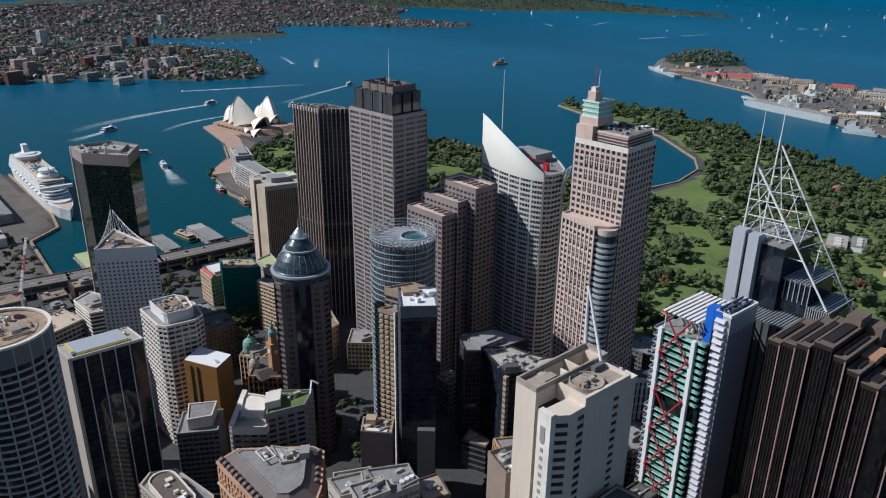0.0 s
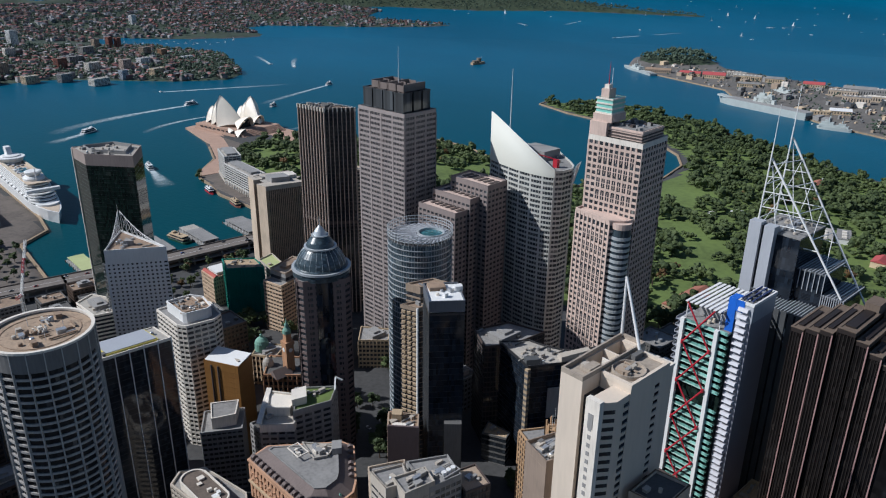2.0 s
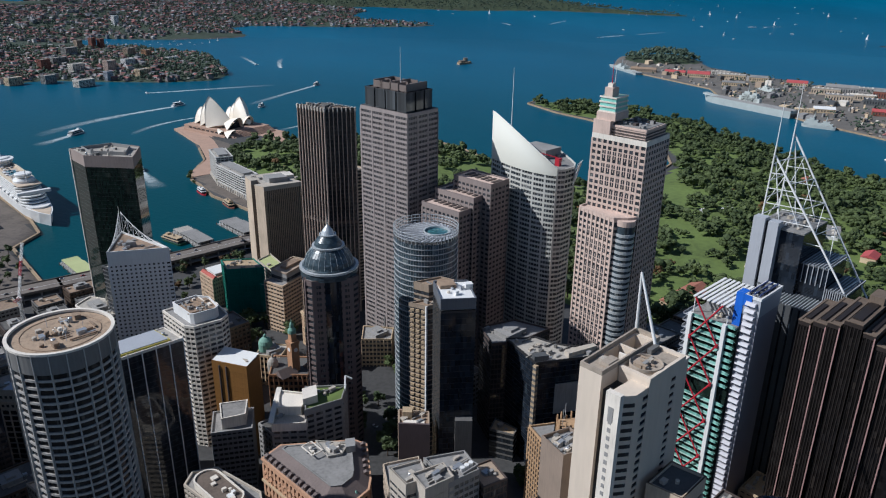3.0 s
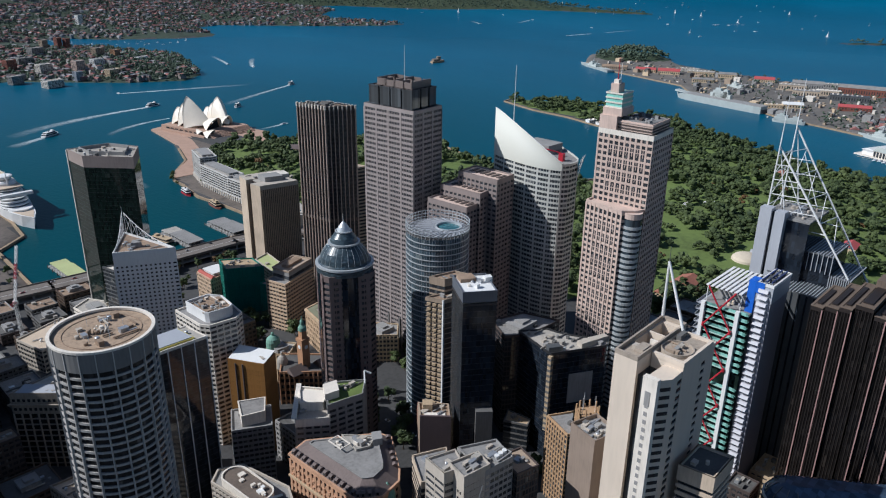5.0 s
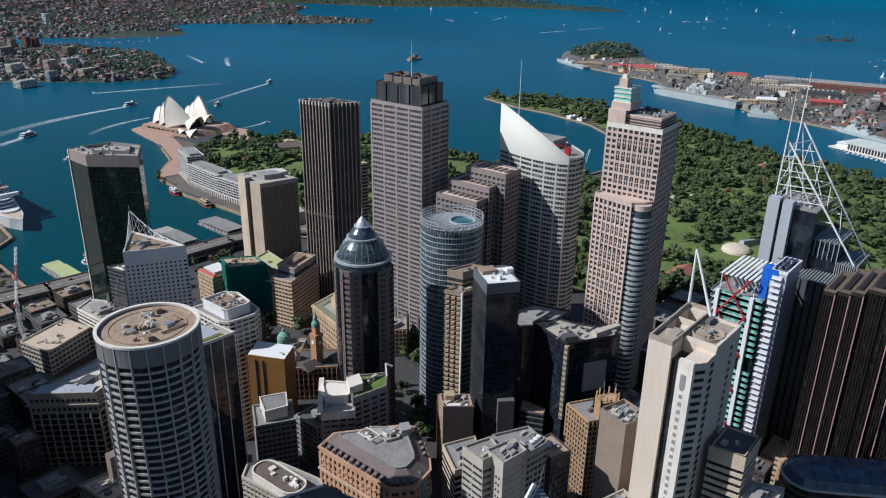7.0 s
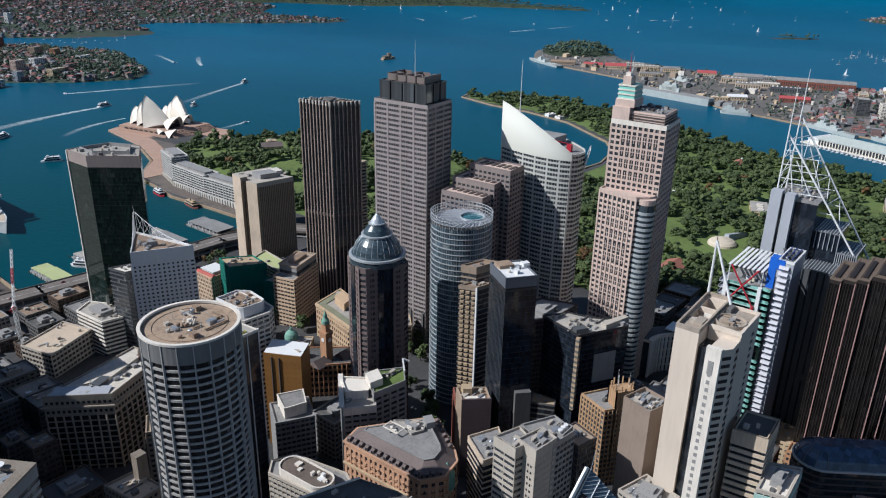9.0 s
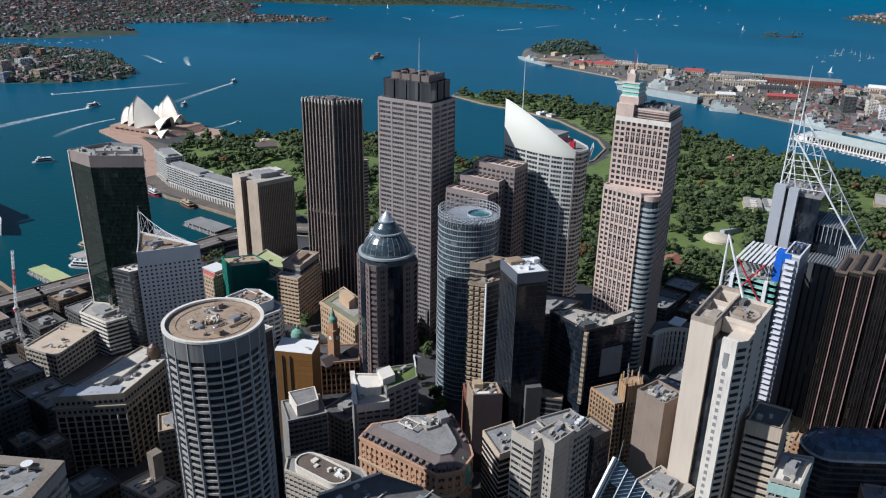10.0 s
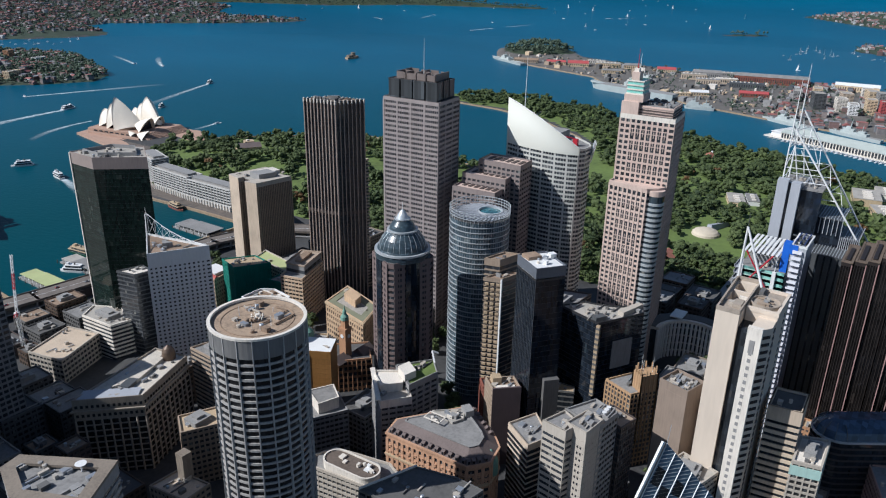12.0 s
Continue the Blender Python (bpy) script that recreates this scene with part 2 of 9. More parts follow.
def offset(poly, d):
    """The outline of a counter-clockwise polygon moved outwards by d."""
    n, out = len(poly), []
    for i in range(n):
        (ax, ay), (bx, by), (cx, cy) = poly[i - 1], poly[i], poly[(i + 1) % n]
        e, f = Vector((bx - ax, by - ay)).normalized(), Vector((cx - bx, cy - by)).normalized()
        na, nb = Vector((e.y, -e.x)), Vector((f.y, -f.x))
        m = na + nb
        m = m / max(0.3, m.length_squared / 2)
        out.append((bx + m.x * d, by + m.y * d))
    return out


def rect(x0, y0, x1, y1):
    return [(x0, y0), (x1, y0), (x1, y1), (x0, y1)]


def corner(b, a, c):
    """A four-sided outline from its near corner b and the corners a and c on either side of it."""
    d = (a[0] + c[0] - b[0], a[1] + c[1] - b[1])
    poly = [b, c, d, a]
    return poly if area(poly) > 0 else poly[::-1]


def area(p):
    return sum(p[i - 1][0] * p[i][1] - p[i][0] * p[i - 1][1] for i in range(len(p))) / 2


def circle(cx, cy, r, n=40, a0=0.0, a1=360.0):
    full = a1 - a0 >= 360
    m = n if full else n - 1
    return [(cx + r * math.cos(radians(a0 + (a1 - a0) * i / m)), cy + r * math.sin(radians(a0 + (a1 - a0) * i / m))) for i in range(n)]


def inside(x, y, poly):
    r = False
    for i in range(len(poly)):
        (ax, ay), (bx, by) = poly[i - 1], poly[i]
        if (ay > y) != (by > y) and x < (bx - ax) * (y - ay) / (by - ay) + ax:
            r = not r
    return r


def thing(name, at, label, category, group="", kind=""):
    ob = new(name)
    ob.location = at
    ob.empty_display_size = 1
    return tagged(ob, label, category, group, kind)


def place(name, mesh, parent, loc=(0, 0, 0), rz=0.0, label="", kind=""):
    """Another object on a mesh that may be shared; loc is counted from the parent's base."""
    ob = new(name, mesh)
    ob.parent = parent
    ob.location = loc
    ob.rotation_euler = (0, 0, rz)
    if label or kind:
        tagged(ob, label, kind=kind)
    return ob


def part(name, geo, mats, parent, label="", kind="", smooth=False):
    """One mesh object under a thing; geo is in world metres."""
    at, o = Vector((0, 0, 0)), parent
    while o is not None:
        at += o.location
        o = o.parent
    me = geo.mesh(name, at)
    for m in mats if isinstance(mats, (list, tuple)) else [mats]:
        me.materials.append(m)
    if smooth:
        me.polygons.foreach_set("use_smooth", [True] * len(me.polygons))
    return place(name, me, parent, label=label, kind=kind)


def solo(name, geo, mats, label="", category="", kind="", group="", smooth=False):
    """A top-level object of one mesh, in world metres."""
    me = geo.mesh(name)
    for m in mats if isinstance(mats, (list, tuple)) else [mats]:
        me.materials.append(m)
    if smooth:
        me.polygons.foreach_set("use_smooth", [True] * len(me.polygons))
    return tagged(new(name, me), label, category, group, kind)


# ---- land and water ----
QUAYSIDE = matte("quayside_paving", (0.11, 0.09, 0.075), streak=False, big=0.03, fine=0.2, vary=0.5)
YARD = matte("dockyard_paving", (0.13, 0.118, 0.105), streak=False, big=0.02, fine=0.15, vary=0.5)
QUAY_LAND = [(-3000, -3000), (3500, -3000), (3500, -300), (1500, -250), (1180, -60), (1215, 110), (1225, 200), (1270, 300), (1310, 440), (1390, 620),
             (1490, 830), (1520, 980), (1480, 1120), (1425, 1215), (1384, 1206), (1345, 1085), (1335, 980), (1295, 850), (1190, 705), (1129, 660), (1035, 637),
             (960, 645), (890, 700), (878, 790), (935, 1000), (930, 1080), (880, 1110), (815, 1180), (730, 1255), (738, 1310), (715, 1432), (600, 1480), (575, 1350),
             (528, 1215), (484, 1165), (456, 1120), (452, 1080), (439, 1015), (445, 934), (447, 850), (440, 832), (152, 832), (160, 980), (200, 1015), (208, 1080), (206, 1330), (150, 1480), (-300, 1650), (-3000, 1500)]
NAVAL_LAND = [(3500, -400), (3500, -150), (2700, -100), (2350, 90), (2240, 290), (2238, 480), (2275, 860), (2375, 1240), (2590, 1480), (2560, 1570), (2380, 1600),
              (2180, 1490), (2060, 1318), (1955, 1020), (1872, 955), (1762, 745), (1690, 640), (1658, 528), (1610, 394), (1560, 205), (1500, 30), (1470, -300)]
NORTH_LAND = [(-3000, 2400), (200, 2400), (390, 2325), (600, 2312), (836, 2085), (966, 2026), (1058, 2100), (1150, 2350), (1216, 2533), (1130, 2850), (1000, 3150),
              (1020, 3320), (1150, 3330), (1280, 3180), (1402, 3110), (1600, 3040), (1706, 3106), (1740, 3300), (1800, 3480), (1960, 3540), (2352, 3175), (2600, 3020),
              (2773, 2998), (2765, 3120), (2630, 3440), (2800, 3800), (3165, 4092), (3300, 6000), (-3000, 6000)]
HEAD_LAND = [(3250, 4500), (3464, 4440), (3740, 3770), (4250, 3450), (4590, 2560), (4680, 2600), (4700, 3000), (5200, 4200), (5000, 6000), (3250, 6000)]
FAR_LAND = [(4640, 540), (4900, 760), (5300, 1070), (6000, 900), (6000, -600), (4300, -600), (4400, 200)]
COVE_LAND = [(3230, 385), (3330, 500), (3560, 505), (3700, 300), (3600, -400), (3100, -400), (3180, 200)]
ISLET = [(3634, 1110), (3720, 1060), (3800, 950), (3770, 900), (3690, 960), (3620, 1060)]
PARK = [(700, 1290), (728, 1250), (815, 1170), (880, 1100), (925, 1075), (925, 1000), (868, 790), (880, 690), (960, 632), (1040, 625), (1135, 648), (1200, 695), (1305, 845),
        (1345, 980), (1352, 1080), (1390, 1200), (1425, 1205), (1475, 1115), (1510, 980), (1480, 830), (1380, 620), (1300, 440), (1262, 300), (1120, 60), (900, -150), (640, 20),
        (520, 280), (500, 440), (500, 640), (500, 900), (535, 1150), (600, 1260)]


def edge_distance(px, py, poly):
    """Distance to the outline, positive inside."""
    best, odd = np.full(px.shape, 1e9), np.zeros(px.shape, bool)
    for i in range(len(poly)):
        (ax, ay), (bx, by) = poly[i - 1], poly[i]
        dx, dy = bx - ax, by - ay
        t = np.clip(((px - ax) * dx + (py - ay) * dy) / (dx * dx + dy * dy), 0, 1)
        best = np.minimum(best, np.hypot(px - ax - t * dx, py - ay - t * dy))
        if ay != by:
            odd ^= ((ay > py) != (by > py)) & (px < dx * (py - ay) / dy + ax)
    return np.where(odd, best, -best)


def recede(p):
    """Draws the far distance in towards a nearer rim along the lines of sight, so that it lies within reach."""
    q = np.array(p, float).reshape(-1, 3)
    dx, dy = q[:, 0] + 80, q[:, 1] - 50
    r = np.maximum(np.hypot(dx, dy), 1.0)
    near = np.where(r > 3400, 3400 + 1500 * (1 - np.exp(-(np.maximum(r, 3400) - 3400) / 2000)), r)
    k = near / r
    return np.stack([dx * k - 80, dy * k + 50, 334 - (334 - q[:, 2]) * k], 1)


def step(a, b, v):
    t = np.clip((v - a) / (b - a), 0, 1)
    return t * t * (3 - 2 * t)


def ripple(px, py):
    return np.sin(px * 0.011 + 1.3 * np.sin(py * 0.007)) + np.sin(py * 0.013 + 1.7 * np.sin(px * 0.006 + 2))


def land_height(px, py):
    """Height of the ground over the sea, and its kind: 0 city, 1 park, 2 suburb, 3 bush."""
    z, kind = np.full(px.shape, -6.0), np.zeros(px.shape, int)
    rp = ripple(px, py)

    def lay(poly, rise, top, k):
        d = edge_distance(px, py, poly)
        h = np.minimum(d * 0.5, 2.6) + np.clip((d - 12) * rise, 0, top) * (0.8 + 0.12 * rp)
        h = np.maximum(h, -6)
        take = h > z
        z[take], kind[take] = h[take], k

    lay(NAVAL_LAND, 0.03, 14, 4)
    lay(NORTH_LAND, 0.10, 62, 2)
    lay(HEAD_LAND, 0.13, 70, 3)
    lay(FAR_LAND, 0.09, 50, 2)
    lay(COVE_LAND, 0.09, 30, 2)
    lay(ISLET, 0.15, 8, 3)
    d = edge_distance(px, py, QUAY_LAND)
    h = np.maximum(np.minimum(d * 0.7, 2.6), -6)
    h = h + np.where(d > 8, 17 * step(830, 480, py) * step(560, 420, px) + np.clip((d - 10) * 0.05, 0, 14) * step(380, 560, px), 0)
    take = h > z
    z[take], kind[take] = h[take], 0
    p = edge_distance(px, py, PARK)
    kind[(p > 0) & take] = 1
    hill = np.exp(-(((px - 2400) / 130) ** 2 + ((py - 1430) / 110) ** 2))
    z += hill * 22
    kind[(hill > 0.25) & (z > 2)] = 3
    kind[(kind == 0) & (z > 0) & (py > 830) & (px < 620)] = 5
    return z, kind


def ground_at(x, y):
    return float(land_height(np.array([float(x)]), np.array([float(y)]))[0][0])


def make_ground():
    xs = np.concatenate([np.arange(-1500, -200, 60), np.arange(-200, 2700, 11), np.arange(2700, 8200, 55)])
    ys = np.concatenate([np.arange(-700, -200, 60), np.arange(-200, 2700, 11), np.arange(2700, 7400, 55)])
    gx, gy = np.meshgrid(xs, ys)
    z, kind = land_height(gx.ravel(), gy.ravel())
    w, hgt = len(xs), len(ys)
    keep, ks = [], []
    for j in range(hgt - 1):
        for i in range(w - 1):
            q = (j * w + i, j * w + i + 1, (j + 1) * w + i + 1, (j + 1) * w + i)
            if max(z[a] for a in q) > -5.9:
                keep.append(q)
                kk = [int(kind[a]) for a in q]
                ks.append(max(set(kk), key=kk.count))
    me = bpy.data.meshes.new("ground")
    me.from_pydata(recede(np.stack([gx.ravel(), gy.ravel(), z], 1)).tolist(), [], keep)
    for m in (CITY, GRASS, SUBURB, BUSH, YARD, QUAYSIDE):
        me.materials.append(m)
    me.polygons.foreach_set("material_index", ks)
    me.polygons.foreach_set("use_smooth", [True] * len(keep))
    me.update()
    tagged(new("ground", me), "city ground, lawns and wooded shores round a harbour", "ground", kind="structure")


def make_water():
    g = Geo()
    n = 96
    radii = [3300 + 120 * k for k in range(50)]
    g.add([(-80 + 3300 * math.cos(2 * math.pi * i / n), 50 + 3300 * math.sin(2 * math.pi * i / n), 0) for i in range(n)], [tuple(range(n))])
    rim = [tuple(p) for p in recede([(-80 + r * math.cos(2 * math.pi * i / n), 50 + r * math.sin(2 * math.pi * i / n), 0) for r in radii for i in range(n)]).tolist()]
    g.add(rim, [(k * n + i, k * n + (i + 1) % n, (k + 1) * n + (i + 1) % n, (k + 1) * n + i) for k in range(len(radii) - 1) for i in range(n)])
    solo("water", g, WATER, "deep blue harbour water with small ripples", "water", "structure")


make_ground()
make_water()


# ---- towers: a glass core, a band at each storey, upright piers, a roof with its parapet and plant ----
def roof_plant(parent, poly, z, n, seed, mats=None, joined=False):
    """Ducts, boxes and pipes on a roof."""
    rnd = random.Random(seed)
    mats = mats or (ROOF_L, CONC_G, STEEL, CONC, CONC_D)
    xs, ys = [p[0] for p in poly], [p[1] for p in poly]
    shrunk = offset(poly, -3.0)
    at = parent.location
    made, gear = 0, Geo()
    for _ in range(n * 6):
        if made >= n:
            break
        x, y = rnd.uniform(min(xs), max(xs)), rnd.uniform(min(ys), max(ys))
        if not inside(x, y, shrunk):
            continue
        made += 1
        g = Geo()
        a, b, h = rnd.uniform(1.2, 4.2), rnd.uniform(1.2, 3.2), rnd.uniform(0.8, 2.4)
        what = rnd.random()
        if what < 0.55:
            g.box(-a / 2, -b / 2, 0, a / 2, b / 2, h)
            g.box(-a / 2 - 0.08, -b / 2 - 0.08, h, a / 2 + 0.08, b / 2 + 0.08, h + 0.12)
            nm = "roof_unit"
        elif what < 0.8:
            g.tube((0, 0, 0), (0, 0, h), 0.9, n=12).tube((0, 0, h), (0, 0, h + 0.25), 1.0, 0.7, n=12)
            nm = "vent"
        else:
            g.box(-a * 1.4, -0.35, 0.4, a * 1.4, 0.35, 1.0)
            g.box(-a * 1.2, -0.2, 0, -a * 1.1, 0.2, 0.4).box(a * 1.1, -0.2, 0, a * 1.2, 0.2, 0.4)
            nm = "duct"
        if joined:
            k = rnd.randrange(len(mats))
            gear.add([(vx + x, vy + y, vz + z) for vx, vy, vz in g.v], g.f, k)
            continue
        me = g.mesh(nm)
        me.materials.append(rnd.choice(mats))
        place(nm, me, parent, (x - at.x, y - at.y, z - at.z), rnd.choice((0, math.pi / 2)) + 0.02)
    if joined and gear.v:
        part("roof_gear", gear, mats, parent, kind="stuff")


def tower(name, label, poly, z0, z1, glass=GL_DARK, wall=CONC, fh=3.7, sp=1.4, spd=0.25, bay=0.0, pw=0.5, pd=0.35, roof=ROOF_G, par=1.2, plant=10, seed=1,
          cap=0.0, capmat=None, base=0.0, group="", skip=(), category="office tower", penthouse=True, joined=False):
    """poly runs counter-clockwise. fh storey height, sp and spd height and depth of the storey bands, bay spacing of the piers, cap a plain band under the roof, base a plain foot."""
    cx, cy = sum(p[0] for p in poly) / len(poly), sum(p[1] for p in poly) / len(poly)
    t = thing(name, (cx, cy, z0), label, category, group)
    loc = [(x - cx, y - cy) for x, y in poly]
    part("glazing", Geo().prism(poly, z0, z1 - 0.3, top=False), glass, t)
    # storey bands share one mesh
    h = z1 - z0
    band = Geo().ring(loc, offset(loc, spd), 0, sp).mesh("spandrel")
    band.materials.append(wall)
    n = max(1, int((h - cap - base) / fh))
    f = (h - cap - base) / n
    if joined:
        g, out = Geo(), offset(poly, spd)
        for i in range(n):
            g.ring(poly, out, z0 + base + i * f, z0 + base + i * f + sp)
        part("storey_banding", g, wall, t, kind="stuff")
    else:
        for i in range(n):
            if i not in skip:
                place("spandrel", band, t, (0, 0, base + i * f))
    if cap > 0:
        part("crown_band", Geo().ring(poly, offset(poly, spd + 0.05), z1 - cap, z1 + par, inside=True), capmat or wall, t)
    if base > 0:
        part("podium_wall", Geo().prism(offset(poly, spd + 0.05), z0 - 6, z0 + base), wall, t)
    if bay > 0:
        pier = Geo().box(-pw / 2, -0.02, 0, pw / 2, pd, h - cap).mesh("pier")
        pier.materials.append(wall)
        m = len(loc)
        rods = Geo()
        for i in range(m):
            a, b = Vector(loc[i]), Vector(loc[(i + 1) % m])
            e = b - a
            k = max(1, round(e.length / bay))
            out = Vector((e.y, -e.x)).normalized()
            rz = math.atan2(out.y, out.x) - math.pi / 2
            for j in range(k):
                q = a + e * (j / k)
                if joined:
                    w = q + out * (pd / 2) + Vector((cx, cy))
                    rods.beam((w.x, w.y, z0), (w.x, w.y, z1 - cap), pw if abs(out.x) < 0.7 else pd, pd if abs(out.x) < 0.7 else pw)
                else:
                    place("pier", pier, t, (q.x, q.y, 0), rz)
        if joined:
            part("pier_grid", rods, wall, t, kind="stuff")
    part("roof", Geo().prism(poly, z1 - 0.3, z1 + 0.02, bottom=True), roof, t)
    if par > 0:
        part("parapet", Geo().ring(offset(poly, -0.5), offset(poly, spd), z1 - 0.6, z1 + par, inside=True), capmat or wall, t)
    if penthouse:
        xs, ys = [p[0] for p in poly], [p[1] for p in poly]
        w, d = (max(xs) - min(xs)) * 0.22, (max(ys) - min(ys)) * 0.2
        g = Geo().box(cx - w, cy - d, z1, cx + w * 0.8, cy + d, z1 + 3.4).box(cx - w * 0.5, cy - d * 0.6, z1 + 3.4, cx + w * 0.3, cy + d * 0.5, z1 + 5)
        g.box(cx - w - 0.15, cy - d - 0.15, z1 + 3.1, cx + w * 0.8 + 0.15, cy + d + 0.15, z1 + 3.45)
        part("plant_room", g, capmat or CONC_G, t)
    if plant:
        roof_plant(t, poly, z1, plant, seed, joined=joined)
    return t


RTC = matte("grey_quartz_concrete", (0.36, 0.34, 0.32), vary=0.3)


DECK = matte("brown_gravel_deck", (0.33, 0.24, 0.165), streak=False, big=0.2, fine=0.9, vary=0.45)


def round_tower():
    cx, cy, r, z0, z1 = 34.4, 330.3, 20.6, 14.0, 188.0
    ring_ = circle(cx, cy, r - 0.6, 60)
    t = tower("round_tower", "round concrete office tower with ribs and a brown recessed roof", ring_, z0, z1 - 9, GL_DEEP, RTC, fh=3.45, sp=1.05, spd=0.6, bay=0, roof=ROOF_B,
              par=0, plant=0, penthouse=False)
    rib = Geo().add([(-0.42, 0, 0), (0.42, 0, 0), (0.22, 1.5, 0), (-0.22, 1.5, 0), (-0.34, 0, 174), (0.34, 0, 174), (0.18, 1.05, 174), (-0.18, 1.05, 174)],
                    [(3, 2, 1, 0), (4, 5, 6, 7), (0, 1, 5, 4), (1, 2, 6, 5), (2, 3, 7, 6), (3, 0, 4, 7)]).mesh("rib")
    rib.materials.append(matte("rib_concrete", (0.38, 0.365, 0.345)))
    for i in range(20):
        a = 2 * math.pi * (i + 0.3) / 20
        place("rib", rib, t, ((r - 0.6) * math.cos(a), (r - 0.6) * math.sin(a), 0), a - math.pi / 2)
    part("crown", Geo().ring(circle(cx, cy, r - 0.9, 60), circle(cx, cy, r + 0.2, 60), z1 - 9, z1 - 0.5, inside=True), matte("dark_crown_panel", (0.15, 0.145, 0.14), vary=0.3), t)
    part("rim", Geo().ring(circle(cx, cy, r - 1.0, 60), circle(cx, cy, r + 0.45, 60), z1 - 0.5, z1 + 0.5, inside=True), CONC_W, t, "pale concrete rim")
    part("roof_deck", Geo().prism(circle(cx, cy, r - 0.9, 60), z1 - 3, z1 - 0.9), DECK, t, "brown gravel roof deck")
    part("inner_kerb", Geo().ring(circle(cx, cy, 15.4, 48), circle(cx, cy, 15.7, 48), z1 - 0.9, z1 - 0.65, inside=True), ROOF_B, t)
    roof_plant(t, circle(cx, cy, 17, 24), z1 - 0.9, 20, 5, (CONC, ROOF_B, ROOF_B, STEEL, CONC_D))
    g = Geo()
    for i in range(8):
        a = i * math.pi / 4
        g.tube((cx + 2 * math.cos(a), cy + 2 * math.sin(a), z1 - 0.9), (cx + 2.6 * math.cos(a + .5), cy + 2.6 * math.sin(a + .5), z1 + 1.2), 0.35, n=6)
    g.tube((cx, cy, z1 - 0.9), (cx, cy, z1 + 1.6), 1.5, 0.9, n=12)
    part("cooling_stack", g, CONC_W, t)
    for i in range(7):
        a = i * 0.93
        part("mast", Geo().tube((cx + 9 * math.cos(a), cy + 9 * math.sin(a), z1 - 0.9), (cx + 9 * math.cos(a), cy + 9 * math.sin(a), z1 + 1.5 + i % 3), 0.12, n=5), WHITE, t)


round_tower()

FIN = matte("tan_aluminium_fins", (0.36, 0.285, 0.235), rough=0.5, vary=0.2)
MAUVE = matte("grey_mauve_granite", (0.30, 0.255, 0.24), vary=0.2)
GREYCLAD = matte("pale_grey_cladding", (0.38, 0.39, 0.42), rough=0.45, vary=0.12)
TEAL = glazing("teal_glass_panels", (0.17, 0.36, 0.31), rough=0.3, blind=0.3, cell=(2.0, 2.0, 2.0), blindcol=(0.3, 0.5, 0.45))
SILVER = matte("silver_mullions", (0.50, 0.52, 0.53), rough=0.35, metal=0.3, vary=0.1)
GL_NAVY = glazing("navy_curtain_glass", (0.014, 0.019, 0.028), rough=0.08, blind=0.04, cell=(1.8, 1.8, 3.8), blindcol=(0.03, 0.04, 0.05))
GL_CYL = glazing("pale_blue_curtain_glass", (0.075, 0.105, 0.125), rough=0.08, blind=0.12, cell=(2.2, 2.2, 3.85), blindcol=(0.20, 0.23, 0.23))
DOME_GL = glazing("slate_blue_dome_glass", (0.045, 0.065, 0.078), rough=0.28, blind=0.1, cell=(2, 2, 1), blindcol=(0.10, 0.13, 0.15))
POOL = glazing("roof_skylight_glass", (0.05, 0.14, 0.16), rough=0.08, blind=0.05)
LOUVRE = matte("lilac_white_louvre", (0.50, 0.49, 0.52), rough=0.5, vary=0.1)
MINT_L = matte("pale_mint_slab", (0.40, 0.56, 0.50), rough=0.5, vary=0.15)
CREAM_R = matte("cream_roof_unit", (0.55, 0.47, 0.36), vary=0.2)
YELLOW = matte("yellow_edging", (0.55, 0.46, 0.10), rough=0.6, vary=0.15)


def world_xy(t, x, y):
    return x - t.location.x, y - t.location.y


def black_glass_tower():
    poly = [(158, 661), (186, 629), (206, 662), (194, 688), (158, 693)]
    t = tower("black_glass_tower", "black glass office tower with a brown-grey crown", poly, 6, 178, GL_GREEN, BLACK, fh=3.6, sp=0.12, spd=0.03,
              cap=9, capmat=matte("brown_grey_crown", (0.27, 0.215, 0.19), vary=0.2), roof=ROOF_L, plant=24, seed=11, penthouse=False, par=0.8)
    part("corner_trim", Geo().box(157.2, 692.2, 6, 158.2, 693.4, 178), CONC_W, t)
    part("plant_screen", Geo().ring(offset(poly, -7.5), offset(poly, -7), 178, 181, inside=True), CONC_G, t)


def hotel_tower():
    poly = [(132, 562), (170, 541), (158, 600)]
    t = tower("hotel_tower", "pale tower with small square windows and a peaked lattice crown", poly, 8, 127, GL_CITY, WHITE, fh=3.15, sp=1.75, spd=0.2, bay=3.3, pw=1.9, pd=0.21,
              cap=10, plant=9, seed=12, penthouse=False, roof=ROOF_B, category="hotel", par=1.6)
    part("plant_room", Geo().prism(offset(poly, -11), 127, 131), CONC_G, t)
    apex = Vector((156.5, 595, 145))
    for a, b in (((132.5, 562), (157, 597)), ((170, 543), (158.5, 597))):
        g = Geo()
        for i in range(9):
            u = i / 8
            p = Vector((a[0] + (b[0] - a[0]) * u, a[1] + (b[1] - a[1]) * u, 128.4))
            top = p.copy()
            top.z = 128.4 + 16.6 * u ** 2.2
            g.tube(p, top + Vector((0, 0, 0.4)), 0.22, n=5)
            if i:
                g.tube(last_top, top, 0.3, n=5).tube(last_p, top, 0.16, n=5).tube(last_top, p, 0.16, n=5)
            last_p, last_top = p, top
        part("lattice_screen", g, WHITE, t, "white steel lattice screen")
    part("mast", Geo().tube(apex, apex + Vector((0, 0, 6)), 0.2, 0.08, n=6), WHITE, t)


